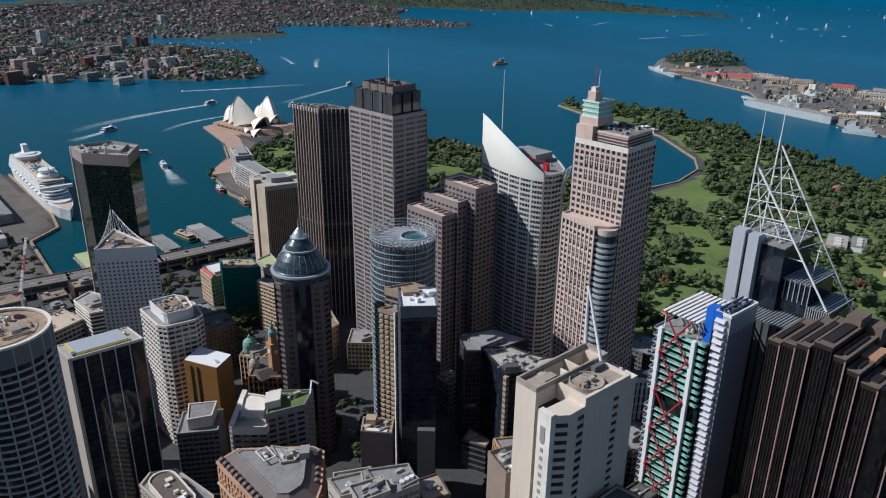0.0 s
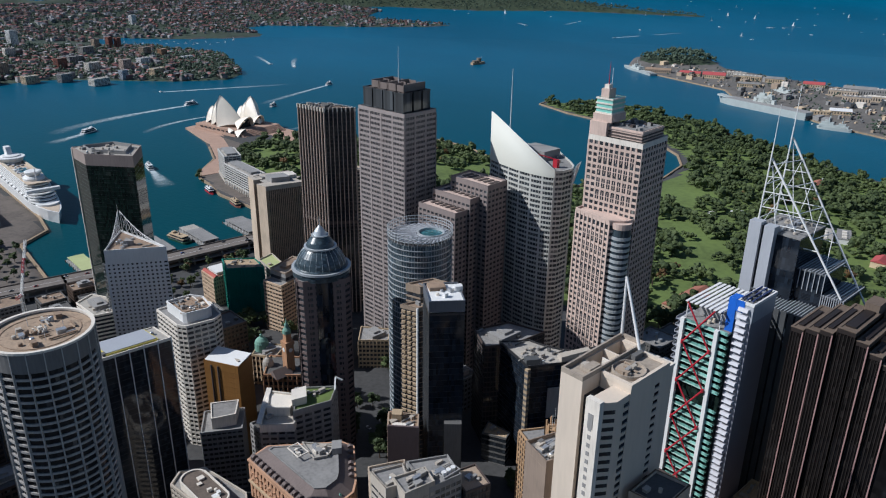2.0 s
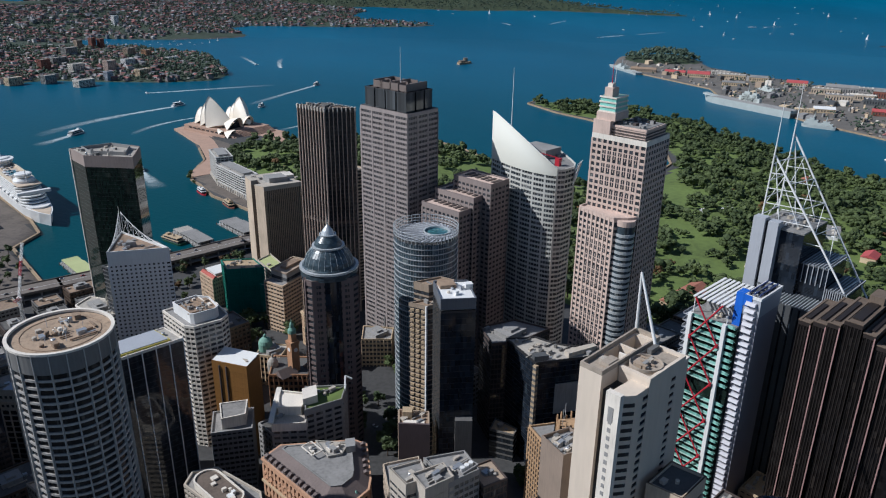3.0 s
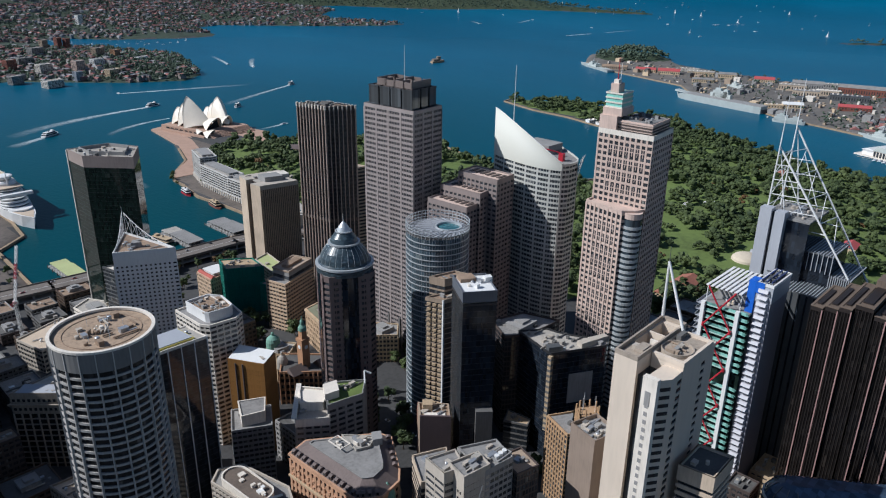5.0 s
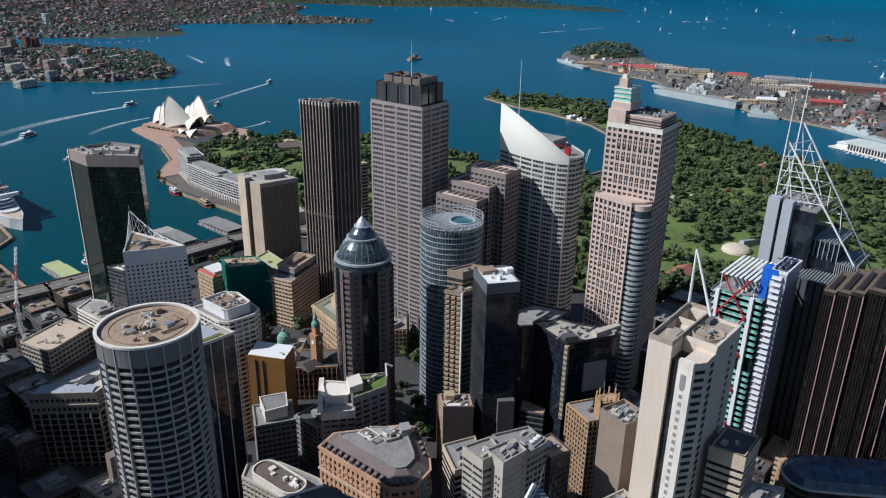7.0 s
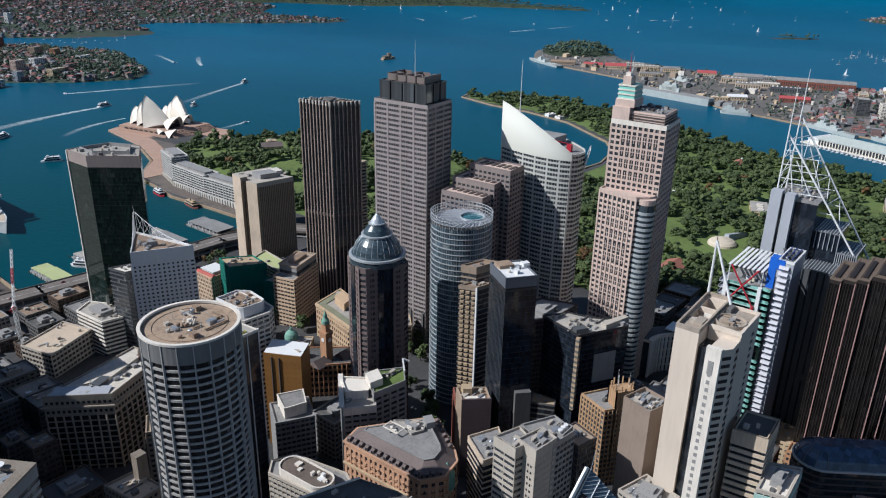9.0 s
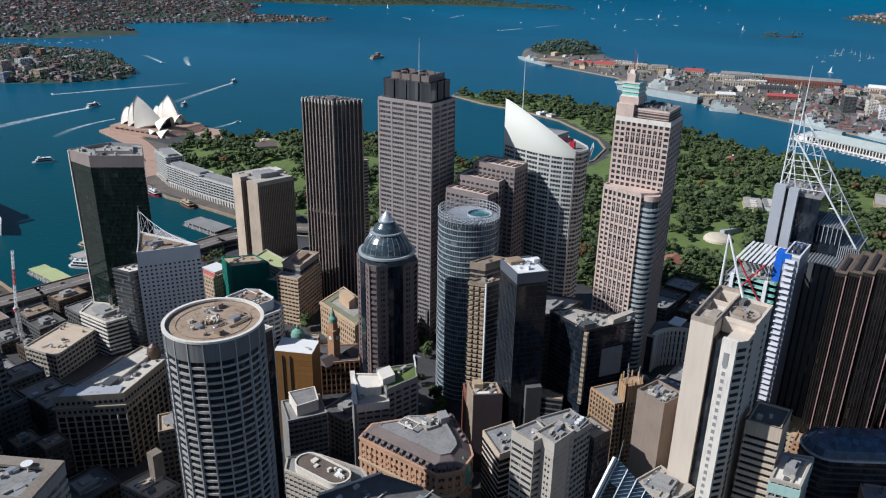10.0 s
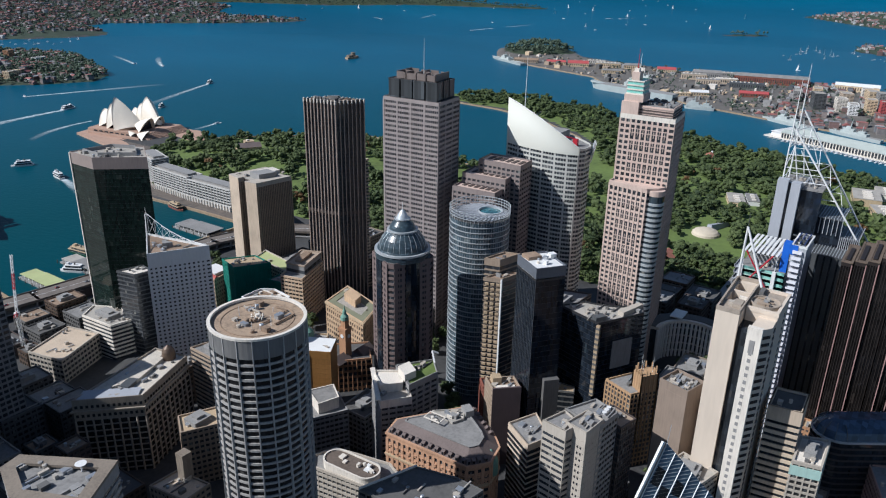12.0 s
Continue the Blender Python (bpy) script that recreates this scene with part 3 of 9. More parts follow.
def beige_slab_tower():
    t = thing("beige_slab_tower", (345, 685, 5), "beige concrete tower with blank end walls and upright fins", "office tower")
    for b, a, c, z in (((322.5, 660), (320.5, 673.5), (362, 652), 118.5), ((325.5, 690), (329.2, 708), (368, 681), 118.0)):
        poly = corner(b, a, c)
        part("glazing", Geo().prism(offset(poly, -0.3), 5, z - 2), GL_DARK, t)
        part("roof", Geo().prism(offset(poly, 0.4), z - 4, z + 0.6), CONC, t)
        e = Vector((poly[1][0] - poly[0][0], poly[1][1] - poly[0][1]))
        n = round(e.length / 2.0)
        fin = Geo().box(-0.55, -0.1, 0, 0.55, 0.8, z - 9).mesh("fin")
        fin.materials.append(TAN)
        out = Vector((e.y, -e.x)).normalized()
        for k in range(n + 1):
            q = Vector(poly[0]) + e * (k / n)
            place("fin", fin, t, (q.x - 345, q.y - 685, 0), math.atan2(out.y, out.x) - math.pi / 2)
        band = Geo().ring(offset(poly, -0.3), offset(poly, -0.1), 0, 0.6).mesh("spandrel")
        band.materials.append(BROWN)
        at = Vector((345, 685, 5))
        band.transform(Matrix.Translation((-345, -685, 0)))
        for k in range(31):
            place("spandrel", band, t, (0, 0, 3.6 * k))
        g = Geo()
        a0, b0 = Vector(poly[3]), Vector(poly[0])
        o = (a0 - b0).normalized()
        side = Vector((o.y, -o.x))
        side = side if side.x < 0 else -side
        q = [b0 - o * 0.3, b0 - o * 0.3 - side * 3.0, a0 + o * 0.3 - side * 3.0, a0 + o * 0.3]
        q = [v + side * 0.5 for v in q]
        pp = [(v.x, v.y) for v in q]
        part("end_wall", g.prism(pp if area(pp) > 0 else pp[::-1], 5, z), BEIGE, t, "blank beige concrete end wall")
    part("link_block", Geo().prism([(330, 673), (364, 668), (368, 682), (332, 691)], 5, 117), BROWN, t)
    part("link_roof", Geo().prism([(330, 673), (364, 668), (368, 682), (332, 691)], 117, 118), ROOF_L, t)
    part("plant_room", Geo().prism(corner((334, 668), (336, 684), (352, 662)), 118, 124), CONC_G, t)
    part("plant_room", Geo().prism(corner((348, 676), (351, 690), (366, 672)), 118, 121.5), CONC_W, t)
    roof_plant(t, corner((324, 676), (329, 706), (366, 655)), 119, 8, 13)


def fluted_tower():
    poly = corner((324, 550.6), (318.5, 583), (346, 537))
    t = tower("fluted_brown_tower", "dark brown tower with close upright fins", poly, 6, 213, GL_BLACK, BLACK, fh=3.8, sp=0.5, spd=0.1, plant=34, seed=14, par=0.6, penthouse=False, roof=ROOF_B)
    fin = Geo().box(-0.36, -0.1, 0, 0.36, 1.1, 206).mesh("fin")
    tip = Geo().box(-0.46, -0.1, 204.5, 0.46, 1.5, 208).mesh("fin_tip")
    fin.materials.append(FIN)
    tip.materials.append(CONC_W)
    m = 4
    for i in range(m):
        a, b = Vector(poly[i]), Vector(poly[(i + 1) % m])
        e = b - a
        k = max(1, round(e.length / 3.6))
        out = Vector((e.y, -e.x)).normalized()
        rz = math.atan2(out.y, out.x) - math.pi / 2
        for j in range(k + 1):
            q = a + e * (j / k)
            for nm, me in (("fin", fin), ("fin_tip", tip)):
                place(nm, me, t, (*world_xy(t, q.x, q.y), 0), rz)
    part("belt", Geo().ring(poly, offset(poly, 0.5), 108, 111), BROWN, t)
    part("plant_room", Geo().prism(offset(poly, -9), 213, 216), CONC_D, t)


GL_CROWN = glazing("grey_crown_glass", (0.05, 0.055, 0.06), rough=0.1, blind=0.03, cell=(3.2, 3.2, 14), blindcol=(0.09, 0.1, 0.11))
BLADE = matte("dusky_metal_blade", (0.17, 0.135, 0.12), rough=0.5, vary=0.25)


def grid_granite_tower():
    poly = corner((319.5, 437), (316.8, 490), (354, 441))
    t = tower("grid_granite_tower", "tall grey granite tower with bands of windows and a glass crown", poly, 18, 226, GL_DARK, MAUVE, fh=3.95, sp=1.9, spd=0.3, bay=13.2, pw=1.7, pd=0.5,
              cap=2.5, plant=0, penthouse=False, par=0.4, roof=ROOF_D)
    thin = Geo().box(-0.13, -0.1, 0, 0.13, 0.36, 205).mesh("mullion")
    thin.materials.append(MAUVE)
    for i in range(4):
        a, b = Vector(poly[i]), Vector(poly[(i + 1) % 4])
        e = b - a
        k = round(e.length / 1.75)
        out = Vector((e.y, -e.x)).normalized()
        for j in range(1, k):
            q = a + e * (j / k)
            place("mullion", thin, t, (*world_xy(t, q.x, q.y), 0), math.atan2(out.y, out.x) - math.pi / 2)
    for i in range(4):
        part("column_base", Geo().box(317.2, 438 + i * 13.3, 18, 319.4, 440 + i * 13.3, 48), CONC_D, t)
    # crown: glass boxes between dark slots, with upright blades over them
    a, b, c = Vector((321, 439.5)), Vector((318.7, 487.5)), Vector((351.5, 443.3))
    u, v = b - a, c - a
    ul, vl = u.normalized(), v.normalized()
    part("crown_core", Geo().prism(corner(tuple(a + ul * 3 + vl * 3), tuple(b - ul * 3 + vl * 3), tuple(c + ul * 3 - vl * 3)), 226, 238), GL_BLACK, t)
    for k in range(4):
        p = a + u * (k / 4) + ul * 0.4
        q = corner(tuple(p), tuple(p + u * 0.25 - ul * 1.6), tuple(p + vl * 9))
        part("crown_box", Geo().prism(q, 226.3, 240.5).ring(offset(q, -0.2), offset(q, 0.25), 240, 241.2, inside=True), GL_CROWN, t)
    for k in range(3):
        p = a + v * (k / 3) + vl * 1.0
        q = corner(tuple(p + ul * 0.2), tuple(p + ul * 7), tuple(p + v * 0.333 - vl * 2.0 + ul * 0.2))
        part("crown_box", Geo().prism(q, 226.3, 240.5).ring(offset(q, -0.2), offset(q, 0.25), 240, 241.2, inside=True), GL_CROWN, t)
    part("crown_deck", Geo().prism(corner(tuple(a + ul * 4 + vl * 4), tuple(b - ul * 4 + vl * 4), tuple(c + ul * 4 - vl * 4)), 238, 241), BROWN, t)
    for k in range(5):
        p = a + ul * 5 + vl * 5 + u * (0.19 * k)
        part("crown_blade", Geo().prism(corner(tuple(p), tuple(p + ul * 0.6), tuple(p + vl * (9 if k % 2 else 24))), 241, 246.5), BLADE, t)
    for k in range(3):
        p = a + ul * 5 + vl * (5 + 11.5 * k)
        for j in range(4):
            w = p + u * (0.2 * j)
            part("crown_blade", Geo().prism(corner(tuple(w), tuple(w + u * 0.16), tuple(w + vl * 0.6)), 241, 245.6 + 0.5 * (j % 2)), BLADE, t)
    roof_plant(t, corner(tuple(a + ul * 4 + vl * 4), tuple(b - ul * 4 + vl * 4), tuple(c + ul * 4 - vl * 4)), 241.0, 22, 15)
    m = a + u * 0.45 + v * 0.5
    part("mast", Geo().tube((m.x, m.y, 241), (m.x, m.y, 272), 0.35, 0.1, n=6), WHITE, t)


STEPG = matte("dusky_pink_granite", (0.24, 0.195, 0.18), vary=0.22)


def stepped_blocks():
    for (a, b, c, z) in (((325, 386), (323, 424), (350, 388), 160), ((339, 385), (337, 424), (362, 388), 168), ((350, 378), (349, 416), (372, 380), 178)):
        t = tower("stepped_granite_block", "stepped pink granite office block with a window grid", corner(a, b, c), 18, z, GL_DARK, STEPG, fh=3.9, sp=2.0, spd=0.3, bay=4.4, pw=1.3, pd=0.4,
                  cap=3, plant=0, penthouse=False, roof=PINK, group="stepped granite blocks")
        for k in range(6):
            part("roof_slot", Geo().box(b[0] + 8, c[1] + 2 + k * 5.5, z + 0.05, b[0] + 18, c[1] + 5 + k * 5.5, z + 0.6), BROWN, t)


SAIL = [tuple(p[0] * (1 - u) ** 3 + 3 * p[1] * u * (1 - u) ** 2 + 3 * p[2] * u * u * (1 - u) + p[3] * u ** 3 for p in ((389, 380.5, 377, 385.5), (413, 388, 360, 345))) for u in (i / 24 for i in range(25))]


GL_SAIL = glazing("grey_sail_glass", (0.045, 0.052, 0.06), blind=0.15, cell=(3.3, 3.3, 3.75), blindcol=(0.2, 0.2, 0.19))


SAILW = matte("cream_grey_cladding", (0.50, 0.49, 0.45), rough=0.5, vary=0.1)


def sail_tower():
    poly = SAIL + [(391, 341.8), (402, 342.2), (410, 347), (418, 357), (437, 384), (436, 416)]
    t = tower("sail_tower", "white glass tower with a curved sail screen over its top", poly, 22, 190, GL_SAIL, SAILW, fh=3.75, sp=1.55, spd=0.3, plant=12, seed=17, penthouse=False)
    pier = Geo().box(-0.8, -0.05, 0, 0.8, 0.36, 168).mesh("pier")
    thin = Geo().box(-0.1, -0.05, 0, 0.1, 0.32, 168).mesh("mullion")
    pier.materials.append(SAILW)
    thin.materials.append(SAILW)
    for i in range(len(poly)):
        a, b = Vector(poly[i]), Vector(poly[(i + 1) % len(poly)])
        e = b - a
        k = max(1, round(e.length / 3.3))
        out = Vector((e.y, -e.x)).normalized()
        for j in range(k):
            q = a + e * (j / k)
            wide = (i % 4 == 0 and j == 0)
            place("pier" if wide else "mullion", pier if wide else thin, t, (*world_xy(t, q.x, q.y), 0), math.atan2(out.y, out.x) - math.pi / 2)
    # the sail: a thin curved screen
    n = len(SAIL)
    out = offset(poly, 0.75)[:n]
    inn = offset(poly, 0.35)[:n]
    g = Geo()
    top = [224 - 32 * (i / (n - 1)) ** 1.3 for i in range(n)]
    rows_ = [[(*o, 186.0) for o in out], [(*o, z) for o, z in zip(out, top)], [(*o, z) for o, z in zip(inn, top)], [(*o, 186.0) for o in inn]]
    fs = [(r * n + i, r * n + i + 1, (r + 1) * n + i + 1, (r + 1) * n + i) for r in range(3) for i in range(n - 1)]
    g.add([v for r in rows_ for v in r], fs)
    part("sail_screen", g, matte("fritted_white_glass", (0.58, 0.57, 0.50), rough=0.6, vary=0.04, big=0.03, streak=False), t, "translucent white glass sail screen", smooth=True)
    g = Geo()
    for i in range(n - 1):
        g.tube((*out[i], top[i]), (*out[i + 1], top[i + 1]), 0.3, n=6)
    part("sail_edge", g, WHITE, t)
    g = Geo()
    for k in range(5):
        g.tube((398 + k * 3.0, 339.5 + k * 1.6, 178), (401 + k * 3.2, 337 + k * 1.6, 194), 0.2, n=5)
    for k in range(4):
        g.tube((399 + k * 0.6, 339.2 - k * 0.6, 181 + k * 4), (411 + k * 0.8, 345.6 - k * 0.6, 181 + k * 4), 0.18, n=5)
    part("wing_frame", g, WHITE, t)
    part("wing_screen", Geo().add([(400, 341.4, 181), (409, 346, 181), (412.5, 343.6, 193.5), (401, 338.4, 193.5), (400.3, 341.8, 181), (409.3, 346.4, 181), (412.8, 344, 193.5), (401.3, 338.8, 193.5)],
                                  [(0, 1, 2, 3), (7, 6, 5, 4), (0, 4, 5, 1), (1, 5, 6, 2), (2, 6, 7, 3), (3, 7, 4, 0)]), GREYCLAD, t)
    part("roof_crane", Geo().box(396, 352, 190, 399, 356, 196).beam((397.5, 354, 196), (390, 366, 199), 0.7), RED, t, "red roof maintenance crane")
    part("plant_room", Geo().box(405, 372, 190, 424, 398, 197), CONC_G, t)
    part("mast", Geo().tube((400, 404, 190), (400, 404, 257), 0.6, 0.15, n=8), WHITE, t)


def crown_tower():
    """Granite tower with setbacks, a rounded bay and a mint crown."""
    L, B, C = (373.6, 308.6), (375.0, 268), (410, 272.4)
    shaft = corner(B, L, C)
    t = tower("stepped_crown_tower", "pink granite tower with setbacks and a mint green crown", shaft, 22, 226, GL_DARK, PINK, fh=4.05, sp=1.7, spd=0.3, bay=4.1, pw=1.3, pd=0.4,
              cap=2.5, capmat=CONC_W, plant=0, penthouse=False, par=1)
    # paired tall windows: dark sheets of two storeys between the piers
    low = [(361.7, 278), (368, 271), (374, 268.5), (375, 309), (366.5, 309)]
    part("lower_block_glazing", Geo().prism(offset(low, -0.3), 22, 175), GL_DARK, t)
    band = Geo().ring(offset(low, -0.3), offset(low, 0.05), 0, 1.8).mesh("spandrel")
    band.materials.append(PINK)
    band.transform(Matrix.Translation((-t.location.x, -t.location.y, 0)))
    for k in range(37):
        place("spandrel", band, t, (0, 0, k * 4.05))
    pier = Geo().box(-0.65, -0.1, 0, 0.65, 0.4, 153).mesh("pier")
    pier.materials.append(PINK)
    a, b = Vector((366.5, 309)), Vector((361.7, 278))
    e = b - a
    out = Vector((e.y, -e.x)).normalized()
    for k in range(9):
        q = a + e * (k / 8)
        place("pier", pier, t, (*world_xy(t, q.x, q.y), 0), math.atan2(out.y, out.x) - math.pi / 2)
    part("lower_roof", Geo().prism(offset(low, 0.2), 173, 175.4).ring(offset(low, -0.4), offset(low, 0.35), 175.4, 176.6, inside=True), PINK, t)
    # rounded bay
    bay = circle(369, 273.2, 6.6, 20)
    part("bay_glazing", Geo().prism(offset(bay, -0.3), 22, 171), GL_BLUE, t)
    rb = Geo().ring(offset(bay, -0.3), offset(bay, 0.15), 0, 2.0).mesh("bay_band")
    rb.materials.append(SILVER)
    rb.transform(Matrix.Translation((-t.location.x, -t.location.y, 0)))
    for k in range(36):
        place("bay_band", rb, t, (0, 0, 4.05 * k))
    part("bay_roof", Geo().prism(bay, 171, 175), PINK, t)
    # upper block, left strip, mint crown
    up = corner((378, 271), (377, 297), (407, 274))
    part("upper_block", Geo().prism(up, 227, 233.5), PINK, t)
    for k in range(3):
        part("upper_band", Geo().ring(up, offset(up, 0.5), 228.2 + 2 * k, 229 + 2 * k), BROWN if k < 2 else PINK, t)
    part("upper_roof", Geo().prism(offset(up, -1), 233.5, 233.8), ROOF_G, t)
    part("side_strip", Geo().prism(corner((374.2, 296), (373.6, 309), (390, 297)), 224, 236), PINK, t)
    cr = corner((377, 295), (376.5, 307), (392, 296))
    part("crown_drum", Geo().prism(offset(cr, 1.2), 236, 241), PINK, t)
    part("crown_body", Geo().prism(cr, 241, 251), MINT, t, "mint green glass crown")
    for k in range(4):
        part("crown_band", Geo().ring(cr, offset(cr, 0.5), 241 + 3.1 * k, 242 + 3.1 * k), CONC_W, t)
    part("crown_head", Geo().prism(corner((378, 299), (377.7, 305), (386, 299.5)), 251, 257), PINK, t)
    part("crown_cap", Geo().prism(corner((379.5, 300.5), (379.3, 304), (384, 301)), 257, 259.5), CONC_W, t)
    part("mast", Geo().tube((381, 302, 259), (381, 302, 274), 0.4, 0.1, n=6), RED, t, "red and white aerial")
    part("mast", Geo().tube((383, 301, 259), (383, 301, 270), 0.3, 0.1, n=6), WHITE, t)
    roof_plant(t, up, 233.8, 22, 18, (CONC_D, STEEL, BROWN, CONC_G))
    # tall paired windows picked out by dark fins
    win = Geo().box(-1.5, -0.1, 0, 1.5, 0.33, 5.4).mesh("tall_window")
    win.materials.append(GL_DARK)
    mull = Geo().box(-0.2, -0.1, 0, 0.2, 0.4, 5.4).box(-1.5, -0.1, 2.5, 1.5, 0.4, 3.0).mesh("window_mullion")
    mull.materials.append(PINK)
    for (p, q), z0, rows in (((L, B), 184 - 22, 4), (((366.5, 309), (361.7, 278)), 60 - 22, 12)):
        a, b = Vector(p), Vector(q)
        e = b - a
        n = max(1, round(e.length / 4.1))
        out = Vector((e.y, -e.x)).normalized()
        rz = math.atan2(out.y, out.x) - math.pi / 2
        for r in range(rows):
            for k in range(2, n - 1):
                w = a + e * ((k + 0.5) / n)
                place("tall_window", win, t, (*world_xy(t, w.x, w.y), z0 + r * 9.0), rz)
                place("window_mullion", mull, t, (*world_xy(t, w.x, w.y), z0 + r * 9.0), rz)


def cylinder_tower():
    cx, cy, r = 276.5, 369, 21.5
    ring_ = circle(cx, cy, r, 48)
    t = tower("cylinder_glass_tower", "round blue glass tower with pale storey bands and a ring crown", ring_, 18, 161, GL_CYL, SILVER, fh=3.85, sp=0.55, spd=0.45, plant=0, penthouse=False, roof=ROOF_D, par=0)
    mul = Geo().box(-0.08, 0, 0, 0.08, 0.22, 143).mesh("mullion")
    mul.materials.append(STEEL)
    for i in range(72):
        a = 2 * math.pi * i / 72
        place("mullion", mul, t, (r * math.cos(a), r * math.sin(a), 0), a - math.pi / 2)
    post = Geo().box(-0.12, -0.1, 0, 0.12, 0.15, 7).mesh("crown_post")
    post.materials.append(SILVER)
    for i in range(48):
        a = 2 * math.pi * i / 48
        place("crown_post", post, t, ((r + 0.3) * math.cos(a), (r + 0.3) * math.sin(a), 142.5), a - math.pi / 2)
    for k in range(3):
        part("crown_ring", Geo().ring(circle(cx, cy, r + 0.15, 48), circle(cx, cy, r + 0.6, 48), 163 + 2.2 * k, 163.3 + 2.2 * k, inside=True), SILVER, t)
    # fan of roof louvres round an off-centre skylight
    sx, sy = cx + 4.5, cy - 6.0
    part("skylight_ring", Geo().ring(circle(sx, sy, 8.2, 36), circle(sx, sy, 9.3, 36), 161, 164, inside=True), SILVER, t)
    part("skylight", Geo().prism(circle(sx, sy, 8.2, 36), 161, 162.6), POOL, t, "round blue-green skylight")
    for i in range(40):
        a = 2 * math.pi * i / 40
        p = Vector((sx + 9.6 * math.cos(a), sy + 9.6 * math.sin(a)))
        d = Vector((cx - sx, cy - sy))
        far = Vector((cx + (r - 0.8) * math.cos(a), cy + (r - 0.8) * math.sin(a)))
        if (far - p).length > 3:
            part("roof_louvre", Geo().beam((p.x, p.y, 163.2), (far.x, far.y, 162.2), 1.3, 0.3), STEEL if i % 2 else GREYCLAD, t)


def domed_tower():
    cx, cy = 209.5, 387.5
    ax, ay = Vector((0.88, -0.475)), Vector((0.475, 0.88))

    def at(u, v):
        p = Vector((cx, cy)) + ax * u + ay * v
        return (p.x, p.y)

    body = [at(-16.5, -12), at(-13, -15.5), at(13, -15.5), at(16.5, -12), at(16.5, 12), at(13, 15.5), at(-13, 15.5), at(-16.5, 12)]
    t = tower("domed_tower", "brown granite tower with dark glass bays under a domed cap", body, 17, 147, GL_DARK, matte("mauve_brown_granite", (0.17, 0.125, 0.115), vary=0.25), fh=3.85, sp=1.9,
              spd=0.35, bay=0, plant=0, penthouse=False, cap=3, par=0.5)
    stone = bpy.data.materials["mauve_brown_granite"]
    for w, us in ((2.6, (-11.6, 11.6)), (1.8, (-6.4, 6.4)), (0.4, (-9.2, 9.2))):
        pier = Geo().box(-w / 2, -0.05, 0, w / 2, 0.42, 130).mesh("pier")
        pier.materials.append(stone)
        for u in us:
            for (px_, py_), out in ((at(u, -15.5), -ay), (at(-16.5, u), -ax), (at(16.5, u), ax), (at(u, 15.5), ay)):
                place("pier", pier, t, (*world_xy(t, px_, py_), 0), math.atan2(out.y, out.x) - math.pi / 2)
    # full-height glass bay in the middle of each side
    for q in ([at(-5, -16.6), at(-2, -17.6), at(2, -17.6), at(5, -16.6), at(5, -14), at(-5, -14)], [at(-17.4, 4.5), at(-17.4, -4.5), at(-14, -4.5), at(-14, 4.5)], [at(14, -4.5), at(17.4, -4.5), at(17.4, 4.5), at(14, 4.5)]):
        part("glass_bay", Geo().prism(q, 17, 148.5), GL_NAVY, t)
    prof = [(18.2, 146.5), (18.2, 149.5), (17.2, 150.0), (17.0, 152.5), (16.4, 153)]
    part("dome_collar", Geo().lathe(prof, 48, cx, cy), DOME_GL, t, smooth=False)
    part("dome_ring", Geo().ring(circle(cx, cy, 16.6, 48), circle(cx, cy, 18.8, 48), 150.6, 152.0, inside=True), SILVER, t)
    part("dome", Geo().lathe([(15.8, 153), (15.2, 156), (13.6, 159.5), (11.2, 162.6), (9.2, 164.6)], 48, cx, cy), DOME_GL, t)
    part("dome_ring", Geo().ring(circle(cx, cy, 9.0, 40), circle(cx, cy, 10.3, 40), 164.4, 165.4, inside=True), SILVER, t)
    part("upper_dome", Geo().lathe([(9.0, 165.3), (7.8, 168.3), (5.6, 171), (4.6, 172)], 40, cx, cy), DOME_GL, t)
    part("dome_ring", Geo().ring(circle(cx, cy, 4.6, 32), circle(cx, cy, 5.4, 32), 171.8, 172.6, inside=True), SILVER, t)
    part("lantern", Geo().lathe([(4.4, 172.5), (3.2, 175), (1.4, 177.4), (0.4, 178.4)], 32, cx, cy), SILVER, t)
    part("finial", Geo().tube((cx, cy, 178), (cx, cy, 184), 0.25, 0.06, n=6), WHITE, t)
    g = Geo()
    for i in range(24):
        a = 2 * math.pi * i / 24
        pr = [(15.9, 153), (15.3, 156), (13.7, 159.5), (11.3, 162.6), (9.3, 164.6)]
        for (r0, z0), (r1, z1) in zip(pr, pr[1:]):
            g.tube((cx + r0 * math.cos(a), cy + r0 * math.sin(a), z0), (cx + r1 * math.cos(a), cy + r1 * math.sin(a), z1), 0.1, n=4)
    part("dome_ribs", g, SILVER, t, kind="stuff")


